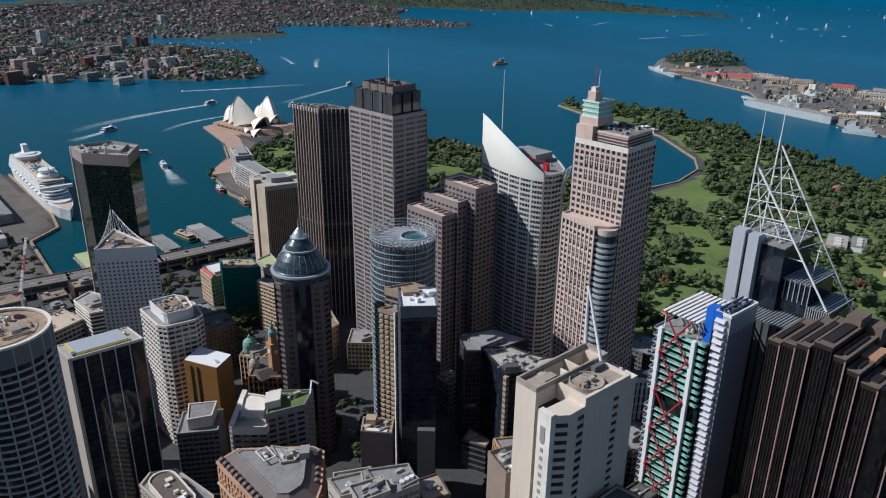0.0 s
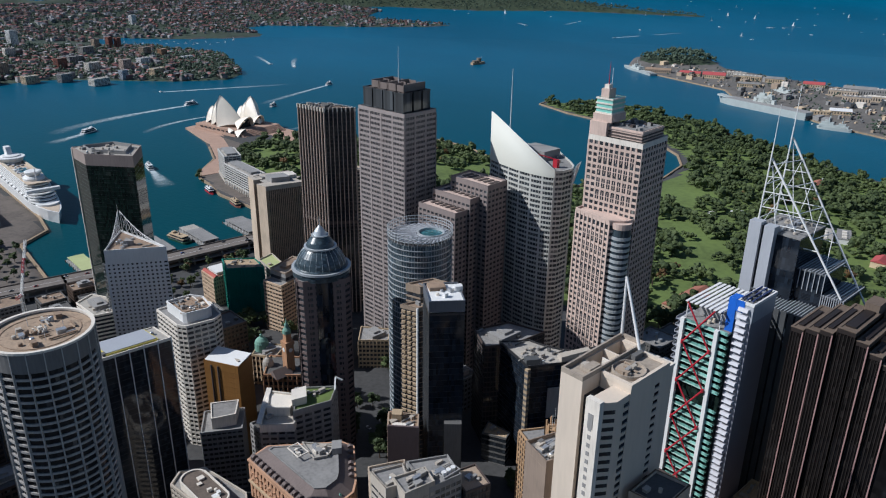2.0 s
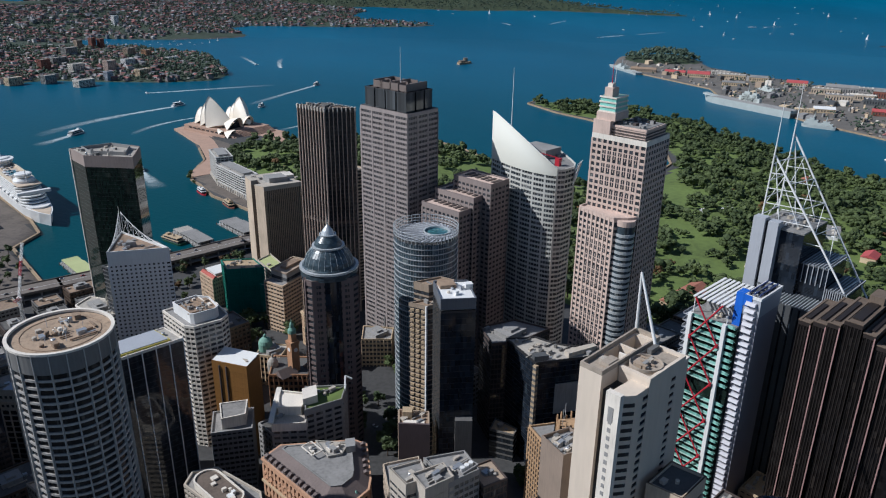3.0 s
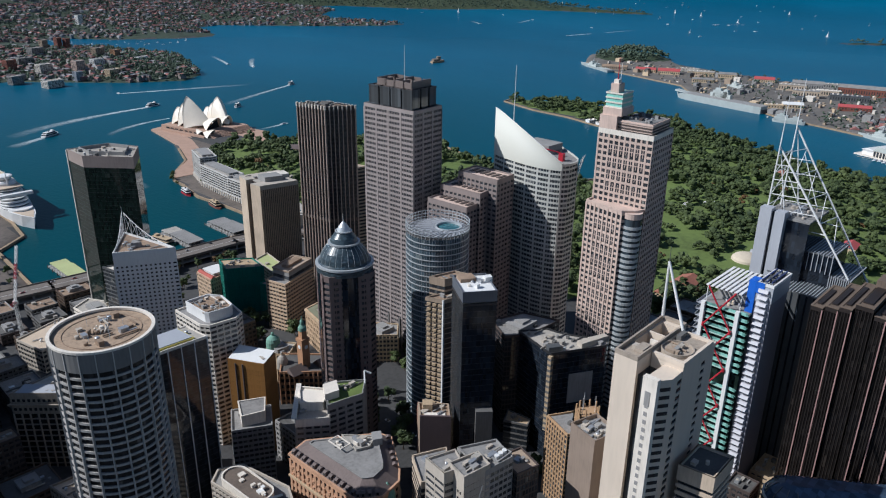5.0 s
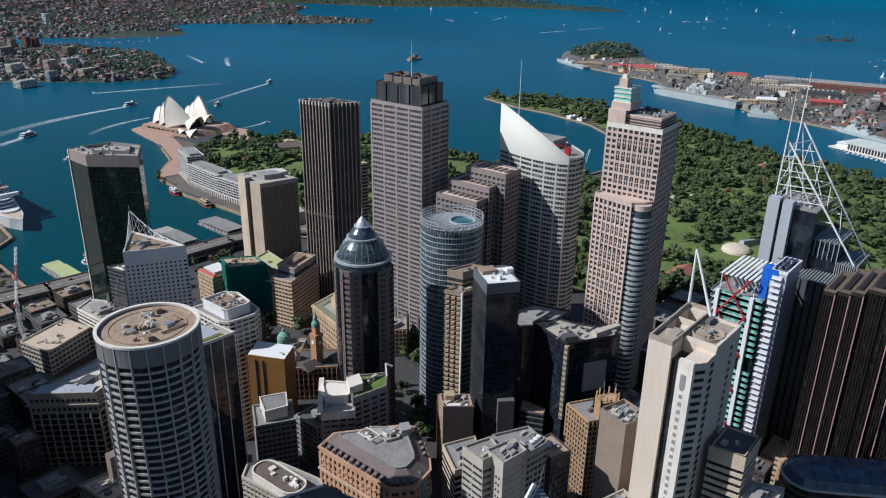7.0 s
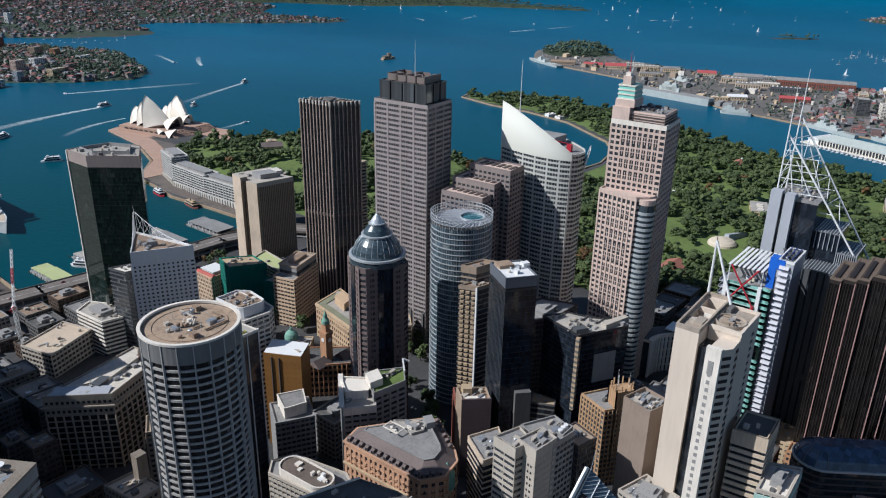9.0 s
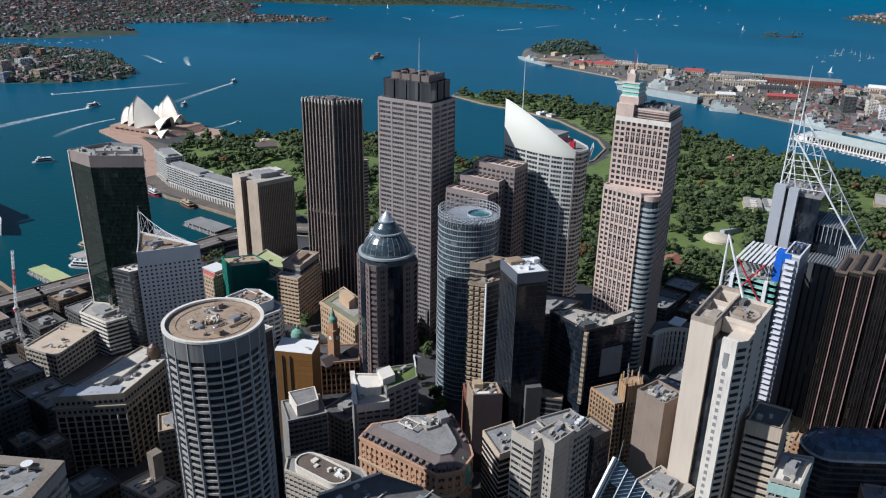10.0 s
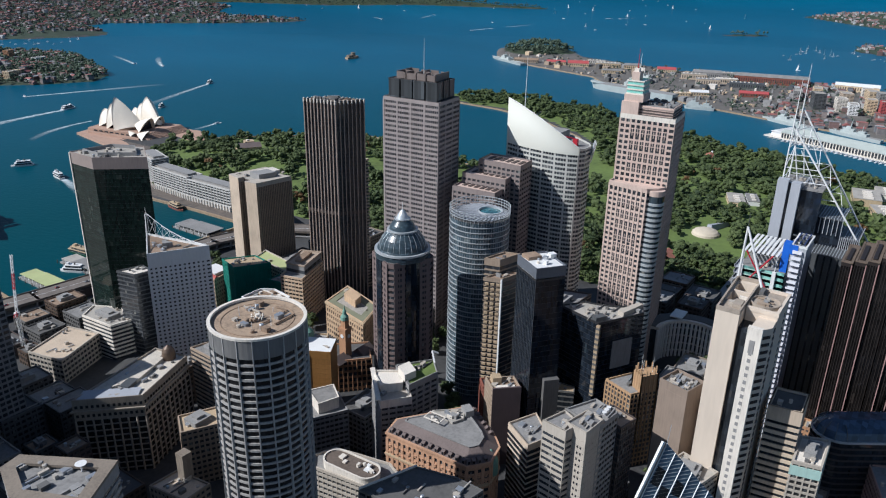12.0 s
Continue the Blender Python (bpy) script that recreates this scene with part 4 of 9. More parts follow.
def dark_slab_tower():
    poly = corner((215.3, 289.8), (229, 310.5), (231.2, 278))
    t = tower("dark_slab_tower", "dark glass slab tower with a white roof", poly, 18, 151, GL_NAVY, BLACK, fh=3.7, sp=0.2, spd=0.03, bay=0, plant=0, penthouse=False, cap=0.6,
              roof=WHITE, par=0.8)
    part("side_panel", Geo().prism([(221.6, 299.3), (221.9, 299.1), (229.3, 310.3), (229.0, 310.5)], 18, 151.5), CONC_G, t, "plain grey flank panel")
    for k in range(13):
        u = k / 12
        p = Vector((215.3, 289.8)) * (1 - u) + Vector((229, 310.5)) * u
        part("side_fin", Geo().beam((p.x - 0.15, p.y + 0.08, 18), (p.x - 0.15, p.y + 0.08, 150), 0.16), STEEL_D, t)
    part("crown_box", Geo().prism(offset(poly, 0.15), 152.5, 158).ring(offset(poly, -0.4), offset(poly, 0.2), 158, 159.4, inside=True), matte("slate_grey_cladding", (0.11, 0.12, 0.14), rough=0.4), t)
    part("roof_deck", Geo().prism(offset(poly, -0.4), 158, 158.3), WHITE, t, "white roof deck")
    part("plant_tray", Geo().prism(corner((225.5, 301), (229.3, 308), (233.5, 296)), 158.2, 160.5), ROOF_B, t)
    part("plant_box", Geo().prism(corner((236, 291), (238, 294.5), (240, 289)), 158.2, 161.5), WHITE, t)
    roof_plant(t, poly, 158.3, 10, 21, (WHITE, CONC_W, STEEL))
    part("base_panel", Geo().prism([(219.9, 281.2), (227.3, 274.3), (230.6, 277.8), (223.2, 284.8)], 18, 82), CONC_D, t, "plain grey concrete base panel")
    # the narrower brown neighbour
    p2 = corner((238.5, 327), (234.5, 338), (256, 322))
    c = tower("banded_brown_tower", "brown office tower with white bands and a pale corner strip", p2, 18, 133, GL_DARK, TAN, fh=3.6, sp=0.5, spd=0.25, bay=0, plant=5, seed=29, penthouse=False, roof=ROOF_B,
              cap=1.5)
    part("corner_strip", Geo().beam((238.2, 326.6, 18), (238.2, 326.6, 134), 1.1), WHITE, c, "white corner strip")
    rail = Geo().box(-1.3, -0.1, 0, 1.3, 0.9, 1.6).mesh("balcony")
    rail.materials.append(SAND_L)
    for k in range(31):
        for j in range(3):
            q = Vector((238.5, 327)) + Vector((-4, 11)) * ((j + 0.5) / 3)
            place("balcony", rail, c, (*world_xy(c, q.x, q.y), 3 + 3.6 * k), math.pi / 2 + 0.35)
    tower("brown_lift_tower", "brown office block with an open roof terrace", corner((246, 333), (243, 343), (264, 328)), 18, 143, GL_DARK, TAN, fh=3.6, sp=1.2, spd=0.2, plant=5, seed=30, penthouse=False,
          roof=ROOF_B, cap=4)


CORE_T = matte("weathered_roof_concrete", (0.33, 0.275, 0.22), streak=False, fine=0.6, vary=0.35)
CORE = matte("cream_core_concrete", (0.62, 0.525, 0.425), vary=0.09, big=0.03, fine=0.5)


def concrete_core_tower():
    """Blank concrete cores round a slotted face, with an A-frame on the roof."""
    t = thing("concrete_core_tower", (212, 167, 18), "pale concrete tower with blank walls and a slotted face", "office tower")
    lo = 18
    part("core_wall", Geo().prism([(191, 167.8), (236, 168), (236, 180.5), (191, 179)], lo, 168), CORE, t, "blank pale concrete core")
    part("main_block", Geo().box(203, 152.5, lo, 231, 167.4, 173.5), CORE, t)
    part("recess", Geo().box(193, 157, lo, 205, 168, 168), GL_BLACK, t)
    part("shaft", Geo().box(186.5, 155.4, lo, 189.2, 162.2, 172.5), CONC_W, t, "white shaft with a row of windows")
    part("shaft_back", Geo().prism([(189.2, 155.8), (194, 152.6), (205, 152.8), (205, 161), (189.2, 161.6)], lo, 171.5), CORE, t)
    side_slot = Geo().add([(0, -0.15, 0), (4.0, -2.85, 0), (4.0, -2.4, 0), (0, 0.3, 0), (0, -0.15, 1.8), (4.0, -2.85, 1.8), (4.0, -2.4, 1.8), (0, 0.3, 1.8)], [(3, 2, 1, 0), (4, 5, 6, 7), (0, 1, 5, 4), (1, 2, 6, 5), (2, 3, 7, 6), (3, 0, 4, 7)]).mesh("slot_window")
    side_slot.materials.append(GL_BLACK)
    for k in range(37):
        place("slot_window", side_slot, t, (189.6 - 212, 155.55 - 167, 4 + k * 4.0))
    # windows of the shaft
    pane = Geo().box(0, -0.75, 0, 0.25, 0.75, 2.0).mesh("window")
    pane.materials.append(CONC_G)
    for k in range(36):
        place("window", pane, t, (186.35 - 212, 159.2 - 167, 4 + k * 4.0))
    tall = Geo().box(0, -1.2, 0, 0.3, 1.2, 7).mesh("window")
    tall.materials.append(CONC_G)
    place("window", tall, t, (186.3 - 212, 159.2 - 167, 141))
    # slots of the sunless side, one of each per storey
    slot = Geo().box(0, -0.06, 0, 3.4, 0.4, 1.5).mesh("slot_window")
    slot.materials.append(GL_BLACK)
    sill = Geo().box(-0.1, -0.35, -0.35, 3.5, 0.3, -0.02).mesh("slot_sill")
    sill.materials.append(CONC)
    for k in range(37):
        z = 4 + k * 4.0
        for x in (199.4, 221.5):
            place("slot_window", slot, t, (x - 212, 152.55 - 167, z + 0.6))
            place("slot_sill", sill, t, (x - 212, 152.55 - 167, z + 0.6))
    part("rear_wing", Geo().box(231, 154.5, lo, 239, 168, 170), CORE, t)
    part("rear_wing_rim", Geo().ring(rect(231.4, 155, 238.5, 167.5), rect(231.02, 154.2, 239.3, 168), 170, 171.2, inside=True), CONC_W, t)
    # roof: a deep open well, a low drum, parapets
    part("core_top", Geo().ring([(206, 169.2), (232.5, 169.2), (232.5, 178.4), (206, 178.2)], [(191, 167.8), (236, 168), (236, 180.5), (191, 179)], 168, 175, inside=True), CORE, t)
    part("well_floor", Geo().box(206, 169.2, 168, 232.5, 178.2, 168.4), ROOF_D, t, "dark floor of the open roof well")
    part("roof_rim", Geo().ring([(192.0, 168.6), (235.2, 168.8), (235.2, 179.6), (192.0, 178.1)], [(190.99, 167.79), (236.01, 167.99), (236.01, 180.51), (190.99, 179.01)], 175, 177.2, inside=True), CORE_T, t)
    part("roof_rim", Geo().ring([(204.3, 153.6), (229.9, 153.6), (229.9, 167.2), (204.3, 167.2)], [(202.7, 152.2), (231.3, 152.2), (231.3, 167.4), (202.7, 167.4)], 173.5, 175.6, inside=True), CORE, t)
    part("roof_deck", Geo().box(204.3, 153.6, 173.5, 229.9, 167.2, 174.2), CORE_T, t, "tan roof deck")
    part("cross_wall", Geo().box(219, 169.2, 168.4, 219.9, 178.2, 175.6), CORE, t)
    part("well_fin", Geo().box(211, 169.2, 168.4, 211.7, 173, 176.4), CONC_W, t)
    part("roof_drum", Geo().lathe([(7.2, 173.5), (7.2, 176.0), (6.7, 176.0), (6.7, 174.9), (0.1, 174.9)], 40, 213.0, 160.6), CORE_T, t)
    part("roof_duct", Geo().box(222.5, 164, 174.2, 229, 166.2, 176.6), CONC_D, t)
    part("roof_step", Geo().box(197, 168.9, 175.02, 204.5, 173, 177.6), CORE_T, t)
    part("roof_deck", Geo().box(192, 168.9, 175.0, 205.9, 178, 175.3), CORE_T, t)
    roof_plant(t, rect(193, 168.5, 206, 178), 175.0, 4, 22, (CONC, CONC_G))
    roof_plant(t, rect(206, 155, 221, 166), 174.9, 9, 25, (CONC, TAN, CONC_G))
    part("a_frame_leg", Geo().tube((235.5, 180, 176), (232.6, 179, 206), 0.75, 0.55, n=10), WHITE, t, "white steel A-frame leg")
    part("a_frame_leg", Geo().tube((229.5, 166.5, 176), (232.6, 179, 206), 0.75, 0.55, n=10), WHITE, t, "white steel A-frame leg")
    part("mast", Geo().tube((232.6, 179, 205), (232.6, 179, 214), 0.2, 0.08, n=6), STEEL_D, t)


def braced_tower():
    t = thing("braced_tower", (338, 180, 20), "tower with red cross bracing, teal glass and white louvres", "office tower")
    part("core", Geo().box(326.5, 161, 20, 352, 169.6, 167.5), matte("mauve_grey_core", (0.25, 0.245, 0.28), rough=0.55, vary=0.12), t, "blank pale lift core")
    part("core_head", Geo().box(326.1, 160.7, 158, 352.3, 169.9, 167.8), GREYCLAD, t)
    part("core_rim", Geo().ring(rect(327.1, 161.6, 351.4, 169), rect(325.9, 160.5, 352.5, 170.1), 167.8, 169.3, inside=True), WHITE, t)
    part("core_roof", Geo().box(327.1, 161.6, 167.8, 351.4, 169, 168.2), ROOF_D, t)
    part("blue_hoarding", Geo().box(325.6, 169.9, 150, 333, 174.2, 169.5), BLUE, t, "blue construction sheeting")
    part("blue_hoarding", Geo().box(325.7, 165.5, 163, 326.05, 169.9, 169.4), BLUE, t, "blue construction sheeting")
    for y in (162.4, 165.2, 168.0):
        part("blue_beam", Geo().box(328, y, 169.6, 350.5, y + 0.6, 170.6), matte("navy_steel_beam", (0.03, 0.05, 0.16), rough=0.5) if y < 163 else bpy.data.materials["navy_steel_beam"], t)
    roof_plant(t, rect(326, 160, 353, 171), 168.2, 18, 23, (STEEL_D, STEEL, WHITE, CONC_D))
    part("glazing", Geo().box(323.5, 169.6, 20, 357, 196.5, 149), GL_GREEN, t)
    slab = Geo().box(-1.5, -20.6, 0, 34, 0.4, 0.45).mesh("floor_slab")
    slab.materials.append(MINT_L)
    panel = Geo().box(-1.25, -19.0, 0.1, -1.1, -1.0, 1.3).box(-1.3, -19.05, 1.3, -1.05, -0.95, 1.45).mesh("teal_balustrade")
    panel.materials.append(TEAL)
    side = Geo().box(-1.3, 0, 0, -1.1, 4.3, 1.6).box(-1.4, -0.2, -0.4, 4, 4.9, 0).mesh("teal_side_panel")
    side.materials.append(TEAL)
    louvre = Geo().box(-1.8, 0, 0, 7, 3.2, 0.35).box(-1.8, 3.0, 0.35, 7, 3.2, 1.5).mesh("louvre")
    louvre.materials.append(GREYCLAD)
    lip = Geo().add([(0, 0, 0), (-2.6, 0.5, 0.3), (-2.6, 5.9, 0.3), (0, 6.4, 0), (0, 0, 2.1), (-1.7, 0.5, 2.0), (-1.7, 5.9, 2.0), (0, 6.4, 2.1)],
                    [(3, 2, 1, 0), (4, 5, 6, 7), (0, 1, 5, 4), (1, 2, 6, 5), (2, 3, 7, 6), (3, 0, 4, 7)]).mesh("core_louvre")
    lip.materials.append(LOUVRE)
    for k in range(31):
        z = 6 + 4.08 * k
        if k not in (19, 20):
            place("floor_slab", slab, t, (322.6 - 338, 196.4 - 180, z))
            place("teal_balustrade", panel, t, (322.8 - 338, 196.2 - 180, z + 0.5))
            place("teal_side_panel", side, t, (322.8 - 338, 170 - 180, z + 0.9))
            place("louvre", louvre, t, (322.5 - 338, 197 - 180, z))
            place("louvre", louvre, t, (331 - 338, 197 - 180, z))
    for k in range(36):
        place("core_louvre", lip, t, (326.5 - 338, 162.3 - 180, 4 + 4.0 * k))
    for y in (196.0, 175.7):
        part("column", Geo().box(319.9, y - 1.1, 20, 322.2, y + 1.1, 150.5), WHITE, t)
    # two mirrored zigzags of bracing in front of the glass
    za, h = 149.2 - 24.5 * 5, 24.5
    for s in (0, 1):
        p, q = (193.9, 177.8) if s else (177.8, 193.9)
        for k in range(5):
            z = za + h * k + h / 2
            part("red_brace", Geo().tube((319.6, p, z), (319.6, q, z + h), 0.5, n=8), RED, t, "red steel brace")
            p, q = q, p
    for k in range(4):
        z = za + h * k + h * 1.5
        for y in (193.9, 177.8):
            part("brace_node", Geo().tube((319.3, y, z - 1), (319.3, y, z + 1), 0.85, n=8), RED, t, "red steel brace node")
    part("roof", Geo().box(323.0, 170, 149, 357, 197, 150), ROOF_G, t)
    part("roof_room", Geo().box(332, 176, 150, 352, 193, 156), CONC_G, t)
    part("roof_room", Geo().box(326, 171, 150, 331.5, 174, 154.5), TEAL, t)
    roof_plant(t, rect(323, 171, 356, 196), 150, 18, 24, (CONC_D, CREAM_R, WHITE, STEEL))
    for k in range(8):
        y = 175.4 + k * 2.75
        part("canopy_slat", Geo().box(321, y, 160.6, 358.5, y + 1.55, 161.1), WHITE, t, "white canopy slat")
    for x in (323, 340, 357):
        part("canopy_beam", Geo().box(x, 175, 159.9, x + 0.6, 197, 160.6), STEEL_D, t)
    for x, y in ((324, 176), (324, 196), (356, 176), (356, 196)):
        part("canopy_post", Geo().tube((x, y, 150), (x, y, 160), 0.3, n=6), WHITE, t)


def lattice_tower():
    t = thing("lattice_mast_tower", (395, 170, 22), "grey tower with a white steel lattice mast on its roof", "office tower")
    part("slab_panel", Geo().box(377.5, 186.5, 22, 384, 193.5, 196), GREYCLAD, t, "plain grey end wall")
    part("slab_panel", Geo().box(377.5, 178.5, 22, 384, 184.5, 195), GREYCLAD, t, "plain grey end wall")
    part("slot_glazing", Geo().box(379.5, 184.3, 22, 384, 186.7, 194), GL_BLACK, t)
    part("glazing", Geo().box(382, 165, 22, 416, 193, 190), GL_NAVY, t)
    part("glazing", Geo().box(386, 138, 22, 416, 165, 160), GL_NAVY, t)
    fin = Geo().box(-0.18, -0.7, 0, 0.18, 0, 168).mesh("fin")
    fin.materials.append(GREYCLAD)
    for k in range(22):
        place("fin", fin, t, (384.2 + k * 1.45 - 395, 178.6 - 170, 3))
    part("fin_backing", Geo().box(384, 177.6, 22, 416, 178.5, 191), GL_NAVY, t)
    part("roof", Geo().box(382, 165, 190, 416, 193, 191), ROOF_G, t)
    part("stepped_roof", Geo().box(386, 150, 160, 416, 177, 172), GL_NAVY, t)
    for x0, y0, x1, y1, z in ((385.5, 149.5, 416.5, 177, 172), (385.5, 137.5, 416.5, 149.4, 160)):
        part("terrace", Geo().box(x0, y0, z, x1, y1, z + 0.6), STEEL_D, t)
        for k in range(int((y1 - y0) / 1.8)):
            part("roof_slat", Geo().box(x0, y0 + 1.8 * k, z + 0.6, x1, y0 + 1.8 * k + 0.45, z + 1.1), GREYCLAD, t)
        for k in range(11):
            part("screen_post", Geo().box(x0 - 0.3, y0 + (y1 - y0) * k / 10 - 0.2, z - 11, x0, y0 + (y1 - y0) * k / 10 + 0.2, z + 1.2), GREYCLAD, t)
    part("low_wing", Geo().box(366, 140, 22, 386, 177, 152), GL_NAVY, t)
    for k in range(8):
        part("wing_louvre", Geo().box(365.6, 142 + 4.2 * k, 22, 366, 145 + 4.2 * k, 153), STEEL_D, t)
    part("wing_roof", Geo().box(366, 140, 152, 386, 177, 152.6), STEEL_D, t)
    for k in range(20):
        part("roof_slat", Geo().box(366, 140.5 + 1.8 * k, 152.6, 386, 140.9 + 1.8 * k, 153.2), GREYCLAD, t)
    roof_plant(t, rect(384, 166, 415, 192), 191, 18, 24)
    # two parallel frames
    for x, za, tipz in ((388.0, 231, 262), (411.0, 240, 270)):
        top = Vector((x, 191.5, za))
        foot = Vector((x, 132, 150))
        base = Vector((x - 4, 191.5, 190))
        part("mast_leg", Geo().tube(base, (x - 1, 191.5, za + 6), 0.54, 0.43, n=8), WHITE, t)
        part("raking_leg", Geo().tube(top, foot, 0.61, n=8), WHITE, t, "white raking tube")
        part("spire", Geo().tube((x - 1, 191.5, za + 4), (x - 0.5, 191.5, tipz), 0.36, 0.12, n=6), WHITE, t)
        part("inner_leg", Geo().tube((x, 182, 190), (x, 190.5, za - 4), 0.36, n=6), WHITE, t)
        part("inner_leg", Geo().tube((x, 170, 190), (x, 184, za - 16), 0.32, n=6), WHITE, t)
        for z in (194, 203, 212, 221):
            y = 191.5 - (za - z) * 59.5 / (za - 150)
            part("cross_tube", Geo().tube((x - 3, 191.5, z), (x, y, z), 0.29, n=6), WHITE, t)
        for z in (160, 172, 184):
            y = 191.5 - (za - z) * 59.5 / (za - 150)
            part("cross_tube", Geo().tube((x, y, z), (x, 177, z), 0.32, n=6), WHITE, t)
    for z in (162, 176, 190, 203, 216, 228):
        y1, y2 = 191.5 - (231 - z) * 59.5 / 81, 191.5 - (240 - z) * 59.5 / 90
        part("tie_tube", Geo().tube((388, y1, z), (411, y2, z), 0.29, n=6), WHITE, t)
    for z0, z1 in ((176, 190), (190, 203), (203, 216), (216, 228)):
        y1, y2 = 191.5 - (231 - z0) * 59.5 / 81, 191.5 - (240 - z1) * 59.5 / 90
        part("tie_brace", Geo().tube((388, y1, z0), (411, y2, z1), 0.22, n=6), WHITE, t)
        part("tie_brace", Geo().tube((387, 191.5, z0), (410, 191.5, z1), 0.22, n=6), WHITE, t)
    for z in (196, 206, 216, 226):
        part("tie_tube", Geo().tube((386, 191.5, z), (409, 191.5, z), 0.25, n=6), WHITE, t)


PINK_EDGE = matte("pink_granite_edge", (0.34, 0.20, 0.185), vary=0.12)
GL_BROWN = glazing("brown_black_glass", (0.010, 0.009, 0.009), rough=0.12, blind=0.03, cell=(1.5, 1.5, 3.8), blindcol=(0.03, 0.025, 0.022))


def brown_finned_tower():
    """Long granite bays side by side, each with a thin pink edge down its corner."""
    t = thing("brown_finned_tower", (350, 112, 20), "dark brown granite tower with thin pink-edged bays", "office tower")
    stone = matte("brown_stone", (0.02, 0.014, 0.012), vary=0.3, rough=0.55)
    top_stone = matte("weathered_brown_coping", (0.13, 0.095, 0.07), vary=0.4)
    part("shaft", Geo().box(330, 82, 20, 374, 141, 160), GL_BROWN, t)
    for y0, y1, x0, x1, z, edge in ((134.7, 140.4, 326.4, 362, 165.0, True), (127.3, 133.2, 325.6, 366, 167.2, True), (120.9, 126.5, 325.2, 368, 169.2, True), (111.6, 119.6, 326.5, 372, 172.5, False),
                                    (105.4, 110.6, 327.5, 366, 168.6, True), (99.0, 104.4, 328.5, 350, 164.0, True), (90.5, 98.0, 329.5, 350, 160.0, True), (80, 89.6, 331, 360, 158.0, True)):
        part("bay", Geo().box(x0, y0, 20, x1, y1, z - 2.2), GL_BROWN, t)
        n = max(3, round((y1 - y0) / 1.5))
        fin = Geo().box(-0.35, -0.16, 0, 0, 0.16, z - 22.5).mesh("fin")
        fin.materials.append(stone)
        for j in range(n + 1):
            place("fin", fin, t, (x0 - 350, y0 + (y1 - y0) * j / n - 112, 0))
        for j in range(6):
            place("fin", fin, t, (x0 + 3 + 5 * j - 350, y0 - 0.05 - 112, 0), math.pi / 2)
        if edge:
            part("pink_edge", Geo().box(x0 - 0.75, y0 - 0.28, 20, x0 - 0.2, y0 + 0.3, z - 1), PINK_EDGE, t, "pink granite edge strip")
        part("bay_top", Geo().box(x0 - 0.5, y0 - 0.2, z - 2.3, x1 + 0.2, y1 + 0.2, z), stone, t)
        part("coping", Geo().ring(rect(x0 + 0.5, y0 + 0.8, x1 - 0.6, y1 - 0.8), rect(x0 - 0.7, y0 - 0.35, x1 + 0.3, y1 + 0.35), z, z + 0.5, inside=True), top_stone, t, "weathered brown stone coping")
        part("bay_roof", Geo().box(x0 + 0.5, y0 + 0.8, z, x1 - 0.6, y1 - 0.8, z + 0.12), top_stone, t)
        part("roof_slot", Geo().box(x0 + 4, y0 + 1.8, z + 0.1, x1 - 8, y1 - 1.6, z + 0.9), stone, t)
    part("back_block", Geo().box(352, 96, 20, 374, 128, 163), GL_BROWN, t)
    part("terracotta_roof", Geo().box(345, 98.5, 162, 360, 112, 165.4), SAND, t, "orange roof terrace")
    part("roof_room", Geo().box(356, 112, 172.4, 368, 119, 177), top_stone, t)
    part("roof_room", Geo().box(362, 104, 163, 372, 111, 173), top_stone, t)


def white_lined_tower():
    poly = corner((69, 384), (67, 403), (107, 383))
    t = tower("white_lined_black_tower", "black glass tower with thin white uprights", poly, 15, 137, GL_BLACK, BLACK, fh=3.7, sp=0.3, spd=0.02, plant=4, seed=26, roof=ROOF_L, penthouse=False, par=0.5,
              cap=1.2, capmat=CONC_W)
    part("end_wall", Geo().prism(corner((68.2, 383.6), (66.2, 403.4), (70.2, 383.6)), 15, 137.6), CONC, t, "plain pale end wall")
    a, b = Vector((69, 384)), Vector((107, 383))
    for k in range(6):
        q = a + (b - a) * (k / 5)
        part("upright", Geo().beam((q.x, q.y - 0.2, 15), (q.x, q.y - 0.2, 138), 0.5), WHITE, t)
    deck = corner((73.5, 386), (72, 401), (100, 385.5))
    part("roof_pad", Geo().prism(deck, 137, 138.6), GREYCLAD, t)
    part("yellow_edging", Geo().ring(offset(deck, -0.1), offset(deck, 0.7), 137.2, 138.2), YELLOW, t)


def banded_octagon():
    poly = [(134.3, 444), (138, 438.4), (156, 436.5), (163, 441), (166, 462), (158, 474), (133.7, 474.4)]
    t = tower("banded_octagon_tower", "white banded office tower with cut corners", poly, 15, 111, GL_CITY, CONC_W, fh=3.45, sp=1.55, spd=0.35, bay=4.2, pw=0.7, pd=0.4, plant=0, penthouse=False)
    top = offset(poly, -5)
    part("plant_room", Geo().prism(top, 111, 117).ring(offset(top, -0.5), offset(top, 0.1), 117, 118.6, inside=True), WHITE, t)
    roof_plant(t, top, 117, 22, 27, (CONC_G, STEEL, ROOF_B, CONC_W))
    part("roof_deck", Geo().prism(offset(top, -0.5), 117, 117.1), ROOF_B, t)


